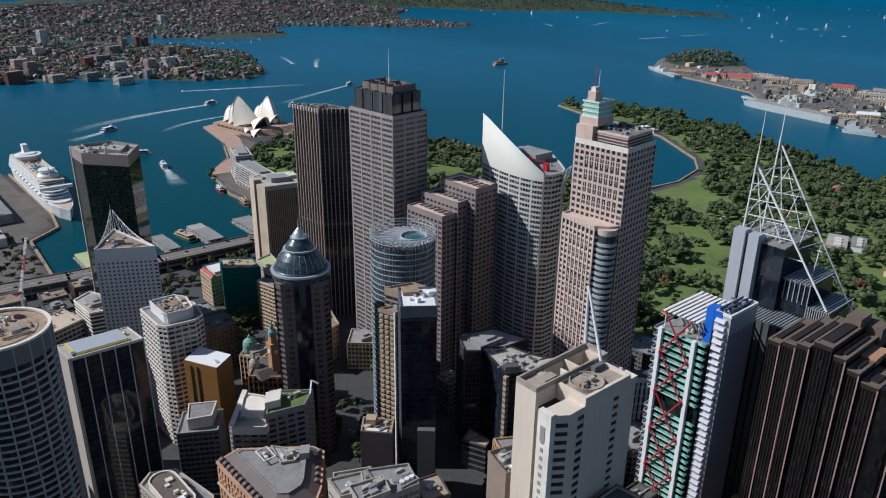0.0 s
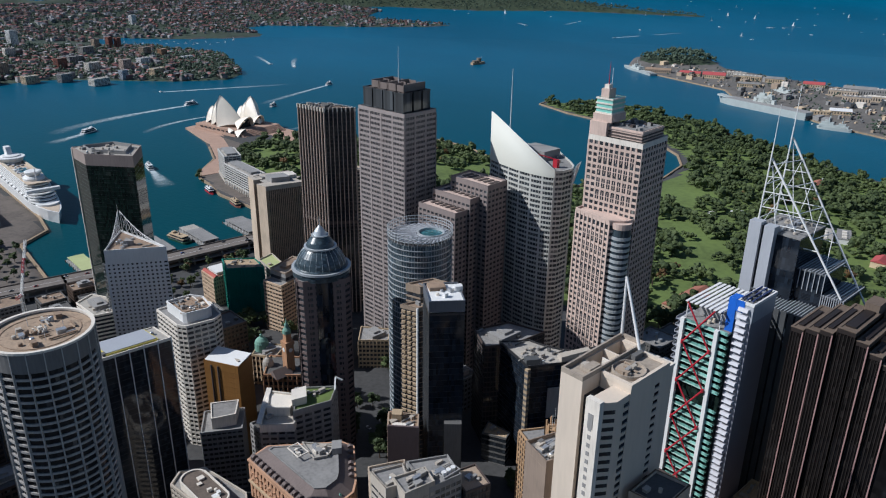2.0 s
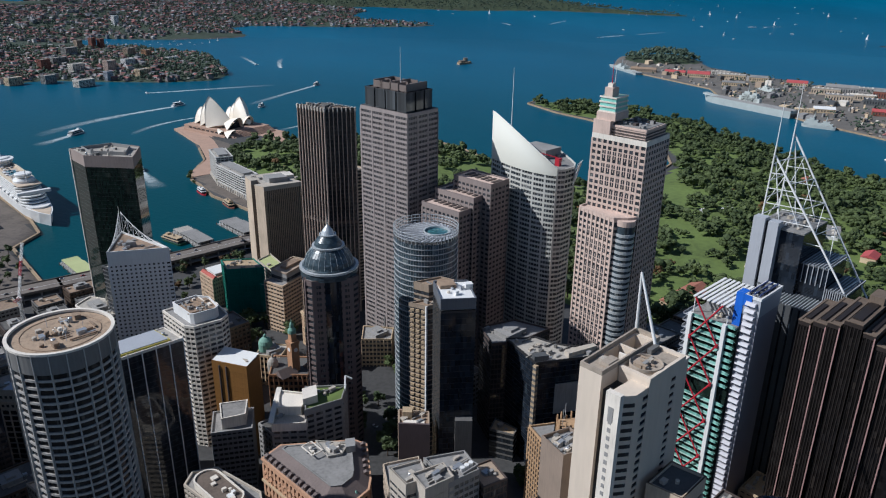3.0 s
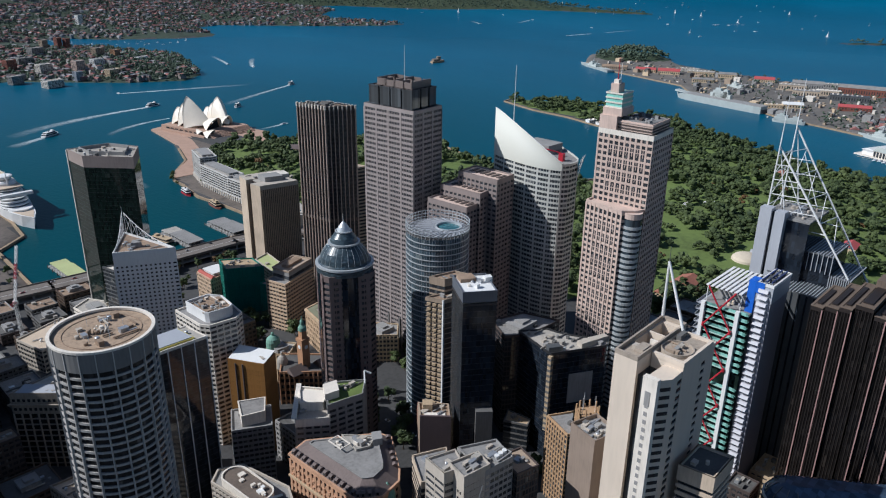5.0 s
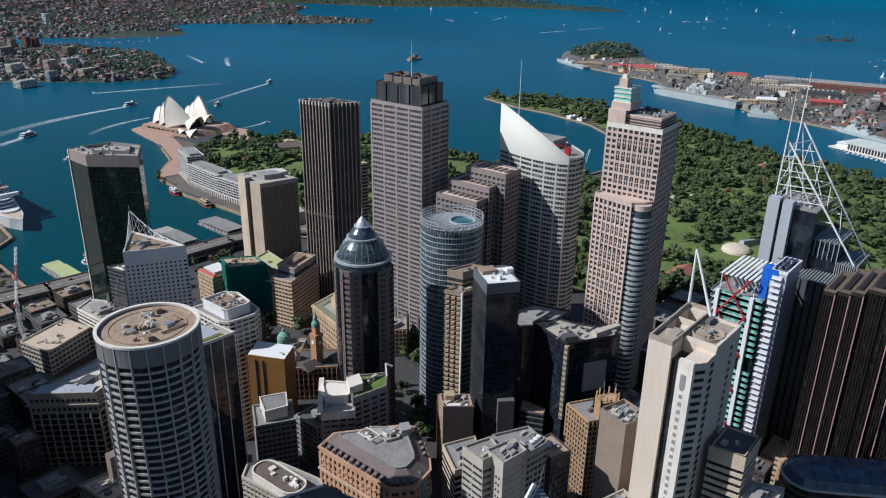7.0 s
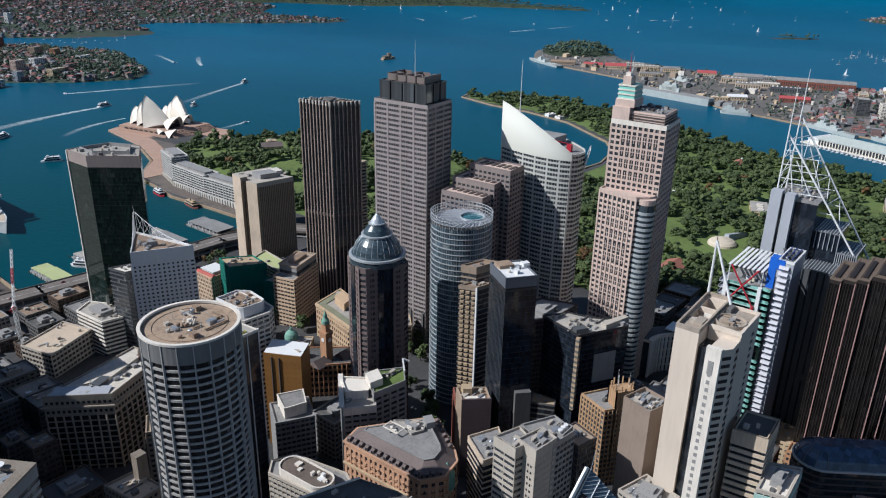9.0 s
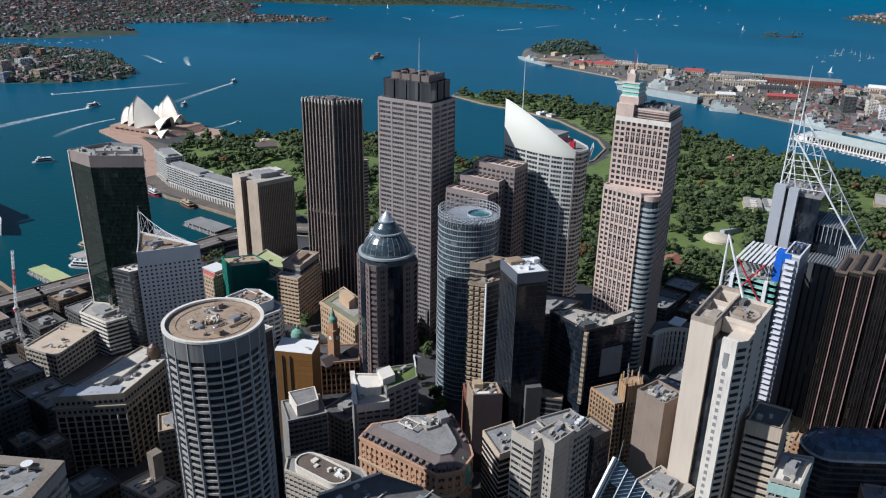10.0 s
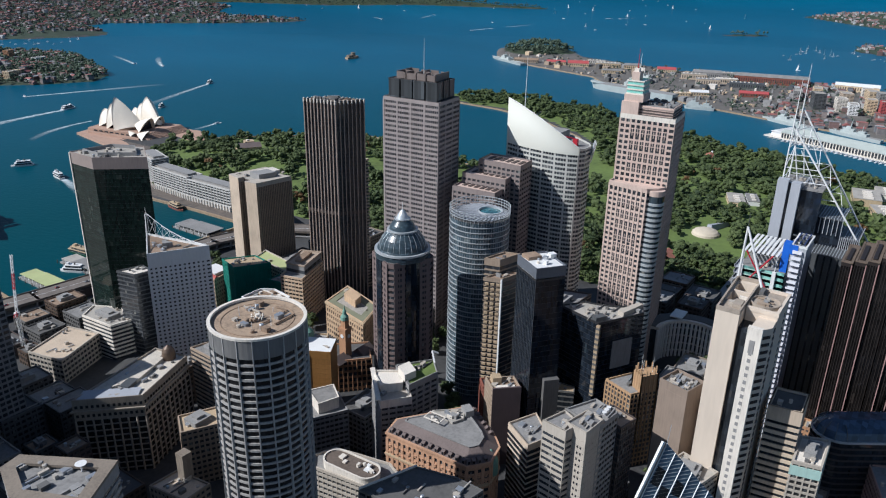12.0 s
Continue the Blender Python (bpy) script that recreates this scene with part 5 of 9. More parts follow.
def bronze_tower():
    poly = [(142.3, 427.6), (154.4, 405), (168, 412), (156, 435)]
    t = tower("bronze_tower", "bronze-clad office block with dark slots and a white roof", poly, 15, 90, GL_BLACK, GOLD, fh=3.6, sp=3.57, spd=0.15, bay=0, plant=3, seed=28, roof=WHITE, penthouse=False, cap=5, par=0.5)
    a, b = Vector(poly[0]), Vector(poly[1])
    for u in (0.22, 0.42):
        q = a + (b - a) * u
        part("dark_slot", Geo().beam((q.x - 0.15, q.y - 0.1, 15), (q.x - 0.15, q.y - 0.1, 88), 1.6, 0.7), BROWN, t)
    part("roof_rise", Geo().add([(*poly[0], 90.4), (*poly[1], 90.4), (*poly[2], 92.4), (*poly[3], 92.4)], [(0, 1, 2, 3)]), WHITE, t)


black_glass_tower()
hotel_tower()
beige_slab_tower()
fluted_tower()
grid_granite_tower()
stepped_blocks()
sail_tower()
crown_tower()
cylinder_tower()
domed_tower()
dark_slab_tower()
concrete_core_tower()
braced_tower()
lattice_tower()
brown_finned_tower()
white_lined_tower()
banded_octagon()
bronze_tower()


# ---- the lower city blocks ----
def T_(*a, **k):
    """A lesser block: its bands and piers are one mesh each."""
    return tower(*a, joined=True, **k)


def taper(poly, z0, z1, d, g, k=0, topk=None):
    """A sloping band from the outline to the outline moved inwards by d."""
    return g.prism(poly, z0, z1, k, True, False, topk, offset(poly, -d))


OLIVE = matte("weathered_olive_copper", (0.20, 0.20, 0.13), vary=0.3)
PLUM = matte("plum_brick", (0.085, 0.062, 0.064), vary=0.25)
SAND_O = matte("orange_sandstone", (0.47, 0.275, 0.17), vary=0.3)


def mansard_block():
    foot = [(121.0, 330.0), (122.6, 276.9), (126.6, 273.3), (133.2, 268.7), (147, 271.5), (153, 277.5), (169.5, 302), (167, 309), (134, 333)]
    t = tower("sandstone_mansard_block", "orange sandstone office block with a slate mansard and rounded corner", foot, 17, 79, GL_DARK, SAND_O, fh=4.2, sp=2.1, spd=0.35, bay=3.6, pw=1.9, pd=0.6, plant=0,
              penthouse=False, par=0, cap=3.2, roof=ROOF_G, category="office block")
    part("cornice", Geo().ring(foot, offset(foot, 1.1), 78.2, 79.4), SAND_O, t)
    part("string_course", Geo().ring(foot, offset(foot, 1.5), 64.5, 65.6), SAND_L, t, "pale stone string course")
    part("mansard", taper(foot, 79.4, 84.4, 8.0, Geo()), SLATE, t, "slate-brown mansard roof")
    deck = offset(foot, -8.2)
    part("roof_deck", Geo().prism(deck, 83.4, 84.6).ring(offset(deck, -0.5), offset(deck, 0.3), 84.6, 85.1, inside=True), ROOF_G, t)
    up = [(143, 300), (150, 297), (158, 302), (146, 316)]
    part("upper_deck", Geo().prism(up, 84.6, 85.4).ring(offset(up, -0.4), offset(up, 0.2), 85.4, 86.2, inside=True), ROOF_L, t)
    dormer = Geo().box(-0.9, -0.2, 0, 0.9, 2.6, 2.4).gable(-1.1, -0.3, 2.4, 1.1, 2.8, 3.2).mesh("dormer")
    dormer.materials.append(SLATE)
    pane = Geo().box(-0.6, 2.55, 0.5, 0.6, 2.7, 2.1).mesh("dormer_window")
    pane.materials.append(GL_BLACK)
    corbel = Geo().box(-0.8, 0, 0, 0.8, 1.2, 0.6).box(-0.6, 0, -1.4, 0.6, 0.7, 0).mesh("balconette")
    corbel.materials.append(SAND_O)
    for p, q, n in ((foot[0], foot[1], 12), (foot[5], foot[6], 6), (foot[1], foot[2], 2), (foot[2], foot[3], 2)):
        a, b = Vector(p), Vector(q)
        e = b - a
        out = Vector((e.y, -e.x)).normalized()
        rz = math.atan2(out.y, out.x) - math.pi / 2
        for k in range(n):
            c = a + e * ((k + 0.5) / n)
            w = c - out * 2.6
            place("dormer", dormer, t, (*world_xy(t, w.x, w.y), 62.4), rz)
            place("dormer_window", pane, t, (*world_xy(t, w.x, w.y), 62.4), rz)
            for z in (50.5, 54.5):
                place("balconette", corbel, t, (*world_xy(t, c.x, c.y), z), rz)
    roof_plant(t, up, 85.4, 22, 50, (CONC_W, STEEL, CONC, CONC_G))
    part("plant_room", Geo().prism([(152.6, 297.2), (157.2, 294.6), (161.4, 300.6), (156.8, 303.4)], 84.6, 88.6), CONC_G, t)
    part("plant_frame", Geo().ring(rect(136.5, 305, 142.5, 315), rect(136, 304.5, 143, 315.5), 87, 87.6, inside=True), CONC_W, t)
    roof_plant(t, rect(136.8, 305.4, 142.2, 314.6), 84.6, 14, 58, (CONC_W, STEEL, CONC))
    part("corner_dome", Geo().lathe([(4.4, 66), (4.4, 74), (3.6, 76.5), (2.6, 78.6), (1.2, 80), (0.2, 81.5)], 20, 140.4, 272.4), COPPER, t, "green copper corner dome")


def white_terraced_block():
    a = [(138.7, 349.4), (153.7, 337.6), (169, 354), (157, 371)]
    t = T_("white_terraced_block", "white office block with stepped terraces and roof gear", a, 17, 82, GL_DARK, CONC_G, fh=3.7, sp=2.0, spd=0.4, bay=5, pw=1.2, pd=0.5, plant=8, seed=51, penthouse=False,
              roof=CONC, cap=4, capmat=CONC_W)
    up = [(147, 356), (157, 347), (169, 355), (157, 371)]
    part("upper_terrace", Geo().prism(up, 82, 87).ring(offset(up, -0.6), offset(up, 0.3), 87, 88.2, inside=True), CONC_W, t)
    part("eave", Geo().beam((138.5, 351, 83), (158, 372, 89), 3, 0.6), CONC_W, t)
    b = [(156, 341), (178.5, 336), (190, 347), (170, 362)]
    u = T_("grey_terraced_block", "grey office block with a roof garden and window bands", b, 17, 88, GL_DARK, CONC_G, fh=3.7, sp=1.7, spd=0.4, bay=6, pw=1.4, pd=0.5, plant=8, seed=52, penthouse=False,
              roof=GRASS, cap=3)
    part("plant_room", Geo().prism(corner((158, 346), (164, 356), (167, 344)), 88, 93), CONC_W, u)
    part("roof_arm", Geo().beam((186, 343, 88), (191, 349, 94), 0.9).beam((191, 349, 94), (194, 346, 92), 0.9), WHITE, u)


def twin_grey_block():
    """The flat-roofed block with a stepped front."""
    A = [(135.4, 227.5), (146, 224), (152, 236), (137.4, 241)]
    t = T_("slotted_grey_block", "grey office block with slotted window bands", A, 18, 114, GL_DARK, CONC, fh=3.7, sp=1.9, spd=0.3, bay=6, pw=0.5, pd=0.32, plant=4, seed=53, penthouse=False, cap=5)
    B = [(138.3, 217.9), (153.7, 215.6), (157, 226), (141, 230)]
    u = T_("blank_grey_block", "grey concrete block with small paired windows", B, 18, 115.5, GL_DARK, CONC, fh=3.7, sp=3.5, spd=0.1, plant=9, seed=54, penthouse=False, cap=5)
    win = Geo().box(-0.4, -0.1, 0, 0.4, 0.35, 1.1).mesh("window")
    win.materials.append(GL_BLACK)
    for k in range(23):
        for y in (220.3, 222.2):
            place("window", win, u, (*world_xy(u, 138.3 + (y - 217.9) * 0.22, y), 6 + 3.7 * k), math.pi / 2 - 0.22)
    C = [(151, 216), (168, 213.5), (173, 228), (155, 237)]
    v = T_("grey_roofed_block", "grey office block with rooftop tanks", C, 18, 113, GL_DARK, CONC_G, fh=3.7, sp=1.6, spd=0.2, bay=3, pw=0.5, pd=0.25, plant=8, seed=55, penthouse=False, cap=2)
    part("tank_well", Geo().ring(rect(160, 216, 169, 221), rect(159.4, 215.4, 169.6, 221.6), 113, 115, inside=True), CONC_G, v)
    for k in range(3):
        part("tank", Geo().tube((162 + 2.8 * k, 218.5, 113), (162 + 2.8 * k, 218.5, 115.5), 1.2, n=14), WHITE, v)
    T_("brown_roofed_block", "brown glass block with a flat tan roof", corner((169, 211), (174, 226), (182, 208)), 18, 104, GL_DARK, BROWN, fh=3.7, sp=0.8, spd=0.2, bay=2, pw=0.3, pd=0.25, plant=3, seed=56,
          penthouse=False, roof=TAN, par=0.8)


ROOF_BD = matte("dark_gravel_roof", (0.13, 0.10, 0.08), streak=False, fine=0.6, vary=0.4)


def oval_roof_block():
    foot = [(86, 355), (91, 318), (108, 311), (113, 322), (106, 356), (94, 362)]
    t = T_("oval_roof_block", "white banded office block with an oval rooftop storey", foot, 16, 65, GL_DARK, CONC, fh=3.5, sp=1.7, spd=0.5, bay=3.2, pw=0.4, pd=0.52, plant=5, seed=57, penthouse=False)
    oval = [(97.3 + 7.4 * math.cos(radians(a)) + (0 if a < 0 else -1.5), (325.5 if a < 0 else 346.5) + 7.4 * math.sin(radians(a))) for a in range(-180, 180, 15)]
    part("oval_storey", Geo().prism(oval, 65, 69).ring(offset(oval, -0.7), offset(oval, 0.2), 69, 70.2, inside=True), CONC_W, t)
    part("oval_roof", Geo().prism(offset(oval, -0.7), 69, 69.4), ROOF_BD, t)
    roof_plant(t, oval, 69.4, 8, 58, (CONC_W, WHITE))


ORANGE_B = matte("orange_tan_brick", (0.40, 0.255, 0.14), vary=0.3)


def art_deco_block():
    t = T_("brick_gothic_block", "tan brick office block with upright ribs", [(246, 233), (262, 222), (276, 240), (254, 253)], 18, 76, GL_DARK, ORANGE_B, fh=3.6, sp=1.2, spd=0.15, bay=2.6, pw=0.9, pd=0.5, plant=5,
              seed=59, penthouse=False, roof=ROOF_G)
    tw = [(252, 229), (262, 222), (268, 230), (258, 237)]
    part("gothic_tower", Geo().prism(tw, 18, 88), ORANGE_B, t)
    for k in range(4):
        a, b = Vector(tw[k]), Vector(tw[(k + 1) % 4])
        for j in range(5):
            q = a + (b - a) * (j / 4)
            part("tower_rib", Geo().beam((q.x, q.y, 40), (q.x, q.y, 90 + (j % 2) * 2.5), 0.8), ORANGE_B, t)
    for x, y in ((255, 230), (262, 226), (261, 233)):
        part("mast", Geo().tube((x, y, 88), (x, y, 99), 0.12, n=5), WHITE, t)


def crescent():
    cx, cy = 393, 239
    t = thing("crescent_building", (415, 245, 21), "white curved office building with tall columns and glass", "office building")

    def arc(r0, r1, z0, z1, mat, name, n=22):
        o = circle(cx, cy, r1, n, -35, 98)
        i = circle(cx, cy, r0, n, -35, 98)[::-1]
        part(name, Geo().prism(o + i, z0, z1, bottom=True), mat, t)

    arc(25.5, 37, 21, 52, GL_BLUE, "glazing")
    for z in (26, 33, 40, 47):
        arc(25.0, 25.9, z, z + 0.9, CONC_W, "floor_band")
    arc(24.2, 38, 52, 54.5, CONC_W, "cornice")
    arc(27, 37, 54.5, 55, ROOF_D, "roof")
    for k in range(18):
        a = radians(-35 + 133 * k / 17)
        part("column", Geo().tube((cx + 24.8 * math.cos(a), cy + 24.8 * math.sin(a), 21), (cx + 24.8 * math.cos(a), cy + 24.8 * math.sin(a), 52), 1.0, n=10), WHITE, t)
    part("glass_canopy", Geo().box(412, 252, 56, 428, 262, 57), WHITE, t)


def slant_glass_block():
    t = thing("slanted_glass_roof_block", (80, 160, 20), "office block under a steep slanting blue glass roof", "office block")
    part("body", Geo().prism([(62, 172), (74, 140), (104, 140), (98, 172)], 20, 128), CONC_G, t)
    glass = glazing("slanting_blue_glass", (0.11, 0.17, 0.24), rough=0.12, blind=0.02, cell=(30, 30, 30), blindcol=(0.06, 0.09, 0.12))
    a, b, c = Vector((84.4, 165.2, 165.5)), Vector((62, 172, 128)), Vector((101, 137, 128))
    back = [(a.x + 4, a.y + 4, 128)]
    part("glass_slope", Geo().add([tuple(a), tuple(b), tuple(c), back[0]], [(0, 1, 2), (0, 3, 1), (0, 2, 3)]), glass, t, "slanting blue glass roof")
    up = (b - a).cross(c - a).normalized()
    up = up if up.z > 0 else -up

    def on(u, w):
        """A place on the slope: u across from the pale edge, w down it."""
        return (a.lerp(c, u)).lerp(b.lerp(c, u), w) + up * 0.22

    for k in range(8):
        part("rafter", Geo().beam(on(k / 9, 0), on(k / 9, 1), 0.34), SILVER, t)
    for k in range(1, 26):
        part("purlin", Geo().beam(a.lerp(b, k / 26) + up * 0.2, a.lerp(c, k / 26) + up * 0.2, 0.13), SILVER, t)
    for u, w in ((0.02, 0.2), (0.13, 0.34), (0.24, 0.2), (0.24, 0.62), (0.35, 0.45), (0.02, 0.55), (0.13, 0.72), (0.46, 0.3), (0.57, 0.5)):
        q = [on(u, w), on(u + 0.08, w), on(u + 0.08, w + 0.17), on(u, w + 0.17)]
        part("vent_panel", Geo().add([tuple(p + up * 0.05) for p in q] + [tuple(p - up * 0.15) for p in q], [(0, 1, 2, 3), (3, 2, 1, 0), (4, 5, 1, 0), (5, 6, 2, 1), (6, 7, 3, 2), (7, 4, 0, 3)]), GL_BLACK, t, "dark glass vent panel")
    part("edge_fin", Geo().beam(a + Vector((-1, 1, 0.8)), b + Vector((-1, 1, 0.8)), 0.9, 1.6), WHITE, t)
    part("mast", Geo().tube((84.4, 165.2, 165), (87, 165.2, 172), 0.1, n=5), STEEL, t)


def blue_vault():
    t = thing("glass_vault_block", (285, 112, 20), "office block with a curved dark blue glass vault roof", "office block")
    ell = [(284 + 13 * math.cos(radians(a)), 120 + 13 * math.sin(radians(a))) for a in range(35, 216, 15)] + [(322 + 13 * math.cos(radians(a)), 66 + 13 * math.sin(radians(a))) for a in range(215, 396, 15)]
    part("body", Geo().prism(ell, 20, 76), GL_BLACK, t)
    # bands are dark brown: the shadow over this front is put into their colour
    for k in range(13):
        part("storey_band", Geo().ring(ell, offset(ell, 0.5), 22 + 4.1 * k, 23.2 + 4.1 * k), BROWN, t)
    glass = glazing("dark_blue_vault_glass", (0.05, 0.078, 0.125), rough=0.2, blind=0.06, cell=(3, 3, 3), blindcol=(0.03, 0.05, 0.09))
    g = Geo()
    g.prism(ell, 76, 81, poly1=offset(ell, -2), top=False).prism(offset(ell, -2), 81, 84.5, poly1=offset(ell, -6), top=False).prism(offset(ell, -6), 84.5, 86, poly1=offset(ell, -9))
    part("vault", g, glass, t, "dark blue glass vault")
    part("vault_rim", Geo().ring(offset(ell, -0.6), offset(ell, 0.6), 75.4, 76.6, inside=True), SILVER, t)
    for k in range(0, len(ell), 2):
        e1, e2, e3 = ell[k], offset(ell, -2)[k], offset(ell, -6)[k]
        part("vault_rib", Geo().beam((*e1, 76.2), (*e2, 81.2), 0.35).beam((*e2, 81.2), (*e3, 84.7), 0.35), STEEL_D, t)


SAND_W = matte("warm_sandstone", (0.50, 0.35, 0.22), vary=0.3)


def clock_tower_block():
    t = T_("sandstone_clock_block", "red-brown sandstone block with a green-topped clock tower", [(196, 452), (222, 428), (240, 446), (214, 474)], 16, 46, GL_DARK, SAND, fh=4.4, sp=2.0, spd=0.3, bay=3.4, pw=1.5, pd=0.4,
              plant=0, penthouse=False, roof=ROOF_D, category="heritage building")
    part("clock_tower", Geo().box(211.5, 444, 16, 218, 450.5, 70).box(211, 443.5, 68, 218.5, 451, 70.5), SAND, t)
    part("belfry", Geo().box(212.6, 445, 70.5, 217, 449.4, 77), SAND, t)
    part("tower_cap", Geo().lathe([(3.2, 77), (3.0, 79.5), (1.6, 81.5), (1.4, 84), (0.5, 86), (0.1, 89)], 16, 214.8, 447.2), COPPER, t, "green copper tower cap")
    for s, (x, y) in enumerate(((211.4, 447.2), (214.8, 443.4))):
        g = Geo().tube((x, y, 64), (x - (0.2 if s == 0 else 0), y - (0.2 if s else 0), 64), 1.6, n=16)
        part("clock_face", g, WHITE, t)
    g = Geo()
    g.gable(200, 440, 46, 214, 452, 51).gable(222, 436, 46, 236, 447, 51)
    part("hip_roof", g, SLATE, t)
    for x, y, r, z in ((215, 488, 5.5, 52), (206, 463, 4.2, 48)):
        part("cupola", Geo().lathe([(r, z - 6), (r, z), (r * 0.85, z + 2.4), (r * 0.5, z + 4.2), (r * 0.2, z + 5), (r * 0.2, z + 7), (0.1, z + 8)], 18, x, y), COPPER if z > 50 else ROOF_L, t, "pale cupola")
    T_("sandstone_archive_block", "pale sandstone block with low domed roofs", [(205, 486), (216, 470), (232, 482), (220, 500)], 15, 45, GL_DARK, SAND_L, fh=4.4, sp=2.0, spd=0.3, bay=3, pw=1.3, pd=0.4, plant=5, seed=60,
          penthouse=True, roof=ROOF_L, category="heritage building")
    u = T_("sandstone_palace_block", "ornate pale sandstone government block with arched windows", [(257, 466), (288, 476), (303, 524), (269, 518)], 15, 50, GL_DARK, SAND_W, fh=4.6, sp=2.0, spd=0.35, bay=3.2, pw=1.4, pd=0.5,
              plant=6, seed=61, penthouse=False, roof=ROOF_L, category="heritage building")
    part("cornice", Geo().ring(offset([(257, 466), (288, 476), (303, 524), (269, 518)], 0.2), offset([(257, 466), (288, 476), (303, 524), (269, 518)], 1.4), 49, 50.8), SAND_L, u)
    part("attic", Geo().prism([(275, 490), (286, 493), (292, 510), (281, 508)], 50, 57), SAND_W, u)
    part("green_gutter_roof", Geo().ring(offset([(257, 466), (288, 476), (303, 524), (269, 518)], -7), offset([(257, 466), (288, 476), (303, 524), (269, 518)], -1), 50.1, 50.6), OLIVE, u, "weathered olive copper gutter roof")


STONE_D = matte("sooty_stone", (0.22, 0.18, 0.14), vary=0.35)


STONE_P = matte("weathered_pale_stone", (0.34, 0.29, 0.235), vary=0.3)
ROOF_C = matte("cream_roof_membrane", (0.56, 0.50, 0.42), streak=False, fine=0.6, vary=0.25)


def long_domed_block():
    foot = [(35.7, 510), (65, 481), (112, 500), (106, 526)]
    t = T_("long_domed_block", "long stone office block with columns, pale roof and a corner dome", foot, 13, 74, GL_DEEP, STONE_P, fh=4.2, sp=1.0, spd=0.2, bay=5.2, pw=1.1, pd=0.9, plant=30, seed=62, penthouse=False, roof=ROOF_C,
              cap=14)
    part("cornice", Geo().ring(foot, offset(foot, 1.3), 66.4, 67.4), STONE_P, t)
    win = Geo().box(-0.8, -0.1, 0, 0.8, 0.35, 1.9).mesh("attic_window")
    win.materials.append(GL_BLACK)
    for p, q, n in ((foot[0], foot[1], 13), (foot[1], foot[2], 17)):
        a, b = Vector(p), Vector(q)
        e = b - a
        out = Vector((e.y, -e.x)).normalized()
        for z in (49.5, 56):
            for k in range(n):
                w = a + e * ((k + 0.5) / n) + out * 0.15
                place("attic_window", win, t, (*world_xy(t, w.x, w.y), z), math.atan2(out.y, out.x) - math.pi / 2)
    part("dome", Geo().lathe([(4.6, 74), (4.6, 77), (4.2, 80), (3.0, 82.2), (1.2, 83.6), (0.2, 84.4)], 24, 104, 508), BROWN_M, t, "dark ribbed corner dome")
    part("plant_room", Geo().prism(corner((64, 494), (61, 500), (74, 498)), 74, 76.5), STEEL_D, t)
    part("roof_ridge", Geo().prism([(58, 503), (72, 497), (100, 508), (98, 518)], 74, 76.4), ROOF_C, t)
    part("roof_slope", Geo().add([(37, 509, 74.4), (63, 483, 74.4), (70, 489, 75.6), (46, 514, 75.6)], [(0, 1, 2, 3)]), GREYCLAD, t)


mansard_block()
white_terraced_block()
twin_grey_block()
oval_roof_block()
art_deco_block()
crescent()
slant_glass_block()
blue_vault()
clock_tower_block()
long_domed_block()



T_("white_penthouse_block", "grey office block with a white penthouse on its roof", [(120, 391), (141, 379), (153, 398), (132, 411)], 16, 63, GL_CITY, CONC_G, fh=3.5, sp=1.7, spd=0.3, bay=3, pw=0.5, pd=0.35, plant=6, seed=70,
   penthouse=False)
_p = bpy.data.objects["white_penthouse_block"]
_q = [(127.5, 391), (141, 386), (150, 399), (135, 407)]
part("penthouse", Geo().prism(_q, 63, 70).ring(offset(_q, -0.5), offset(_q, 0.2), 70, 71, inside=True), CONC_W, _p)
part("penthouse_roof", Geo().prism(offset(_q, -0.5), 70, 70.3), ROOF_G, _p)
PINK_B = matte("pink_brick", (0.42, 0.25, 0.20), vary=0.3)
BROWN_T = matte("brown_tan_brick", (0.235, 0.18, 0.14), vary=0.2)
T_("tan_slab_block", "tan brick slab with a railed roof full of plant", corner((196.3, 187), (201, 203.6), (212, 182.4)), 18, 120, BROWN_T, BROWN_T, fh=50, sp=49, spd=0.05, plant=26, seed=71, penthouse=False, par=2.0, cap=2)
T_("pink_framed_block", "tan block with a dark sloping wall and flat roof", [(158, 272), (146, 253), (160, 247), (176, 264)], 18, 88, GL_BLACK, BEIGE, fh=3.7, sp=1.2, spd=0.1, plant=8, seed=72, penthouse=False, cap=3)
_arc = [(309.5 + 24 * math.cos(radians(a)) + 24, 302 + 40 * math.sin(radians(a))) for a in range(-88, -184, -12)]
_q = [(283, 273.5), (318, 254), (331, 260)] + _arc + [(302, 301), (293.5, 308)]
T_("dark_corner_block", "dark glass block with a pale corner strip and concave roof", _q, 19, 98.5, GL_NAVY, BLACK, fh=3.7, sp=0.3, spd=0.05, bay=0, plant=26, seed=73,
   penthouse=False, roof=ROOF_L)
_p = bpy.data.objects["dark_corner_block"]
part("pale_edge", Geo().beam((282.6, 273.2, 42), (282.6, 273.2, 98), 2.6), SAND_L, _p)
for k in range(14):
    part("edge_slot", Geo().beam((282.4, 273.0, 43 + 4 * k), (282.4, 273.0, 44.6 + 4 * k), 2.75), CONC_D, _p)
part("roof_screen", Geo().prism([(284.5, 276), (292, 271.5), (294.5, 276), (287, 280.5)], 98.5, 102), STEEL_D, _p)
part("step_panel", Geo().prism([(295, 266.2), (310, 257.6), (310.4, 258.4), (295.4, 267)], 60, 82), CONC_G, _p)
part("terrace_room", Geo().prism([(304, 264), (326, 258), (327, 262), (306, 269)], 98.5, 102), CONC, _p)
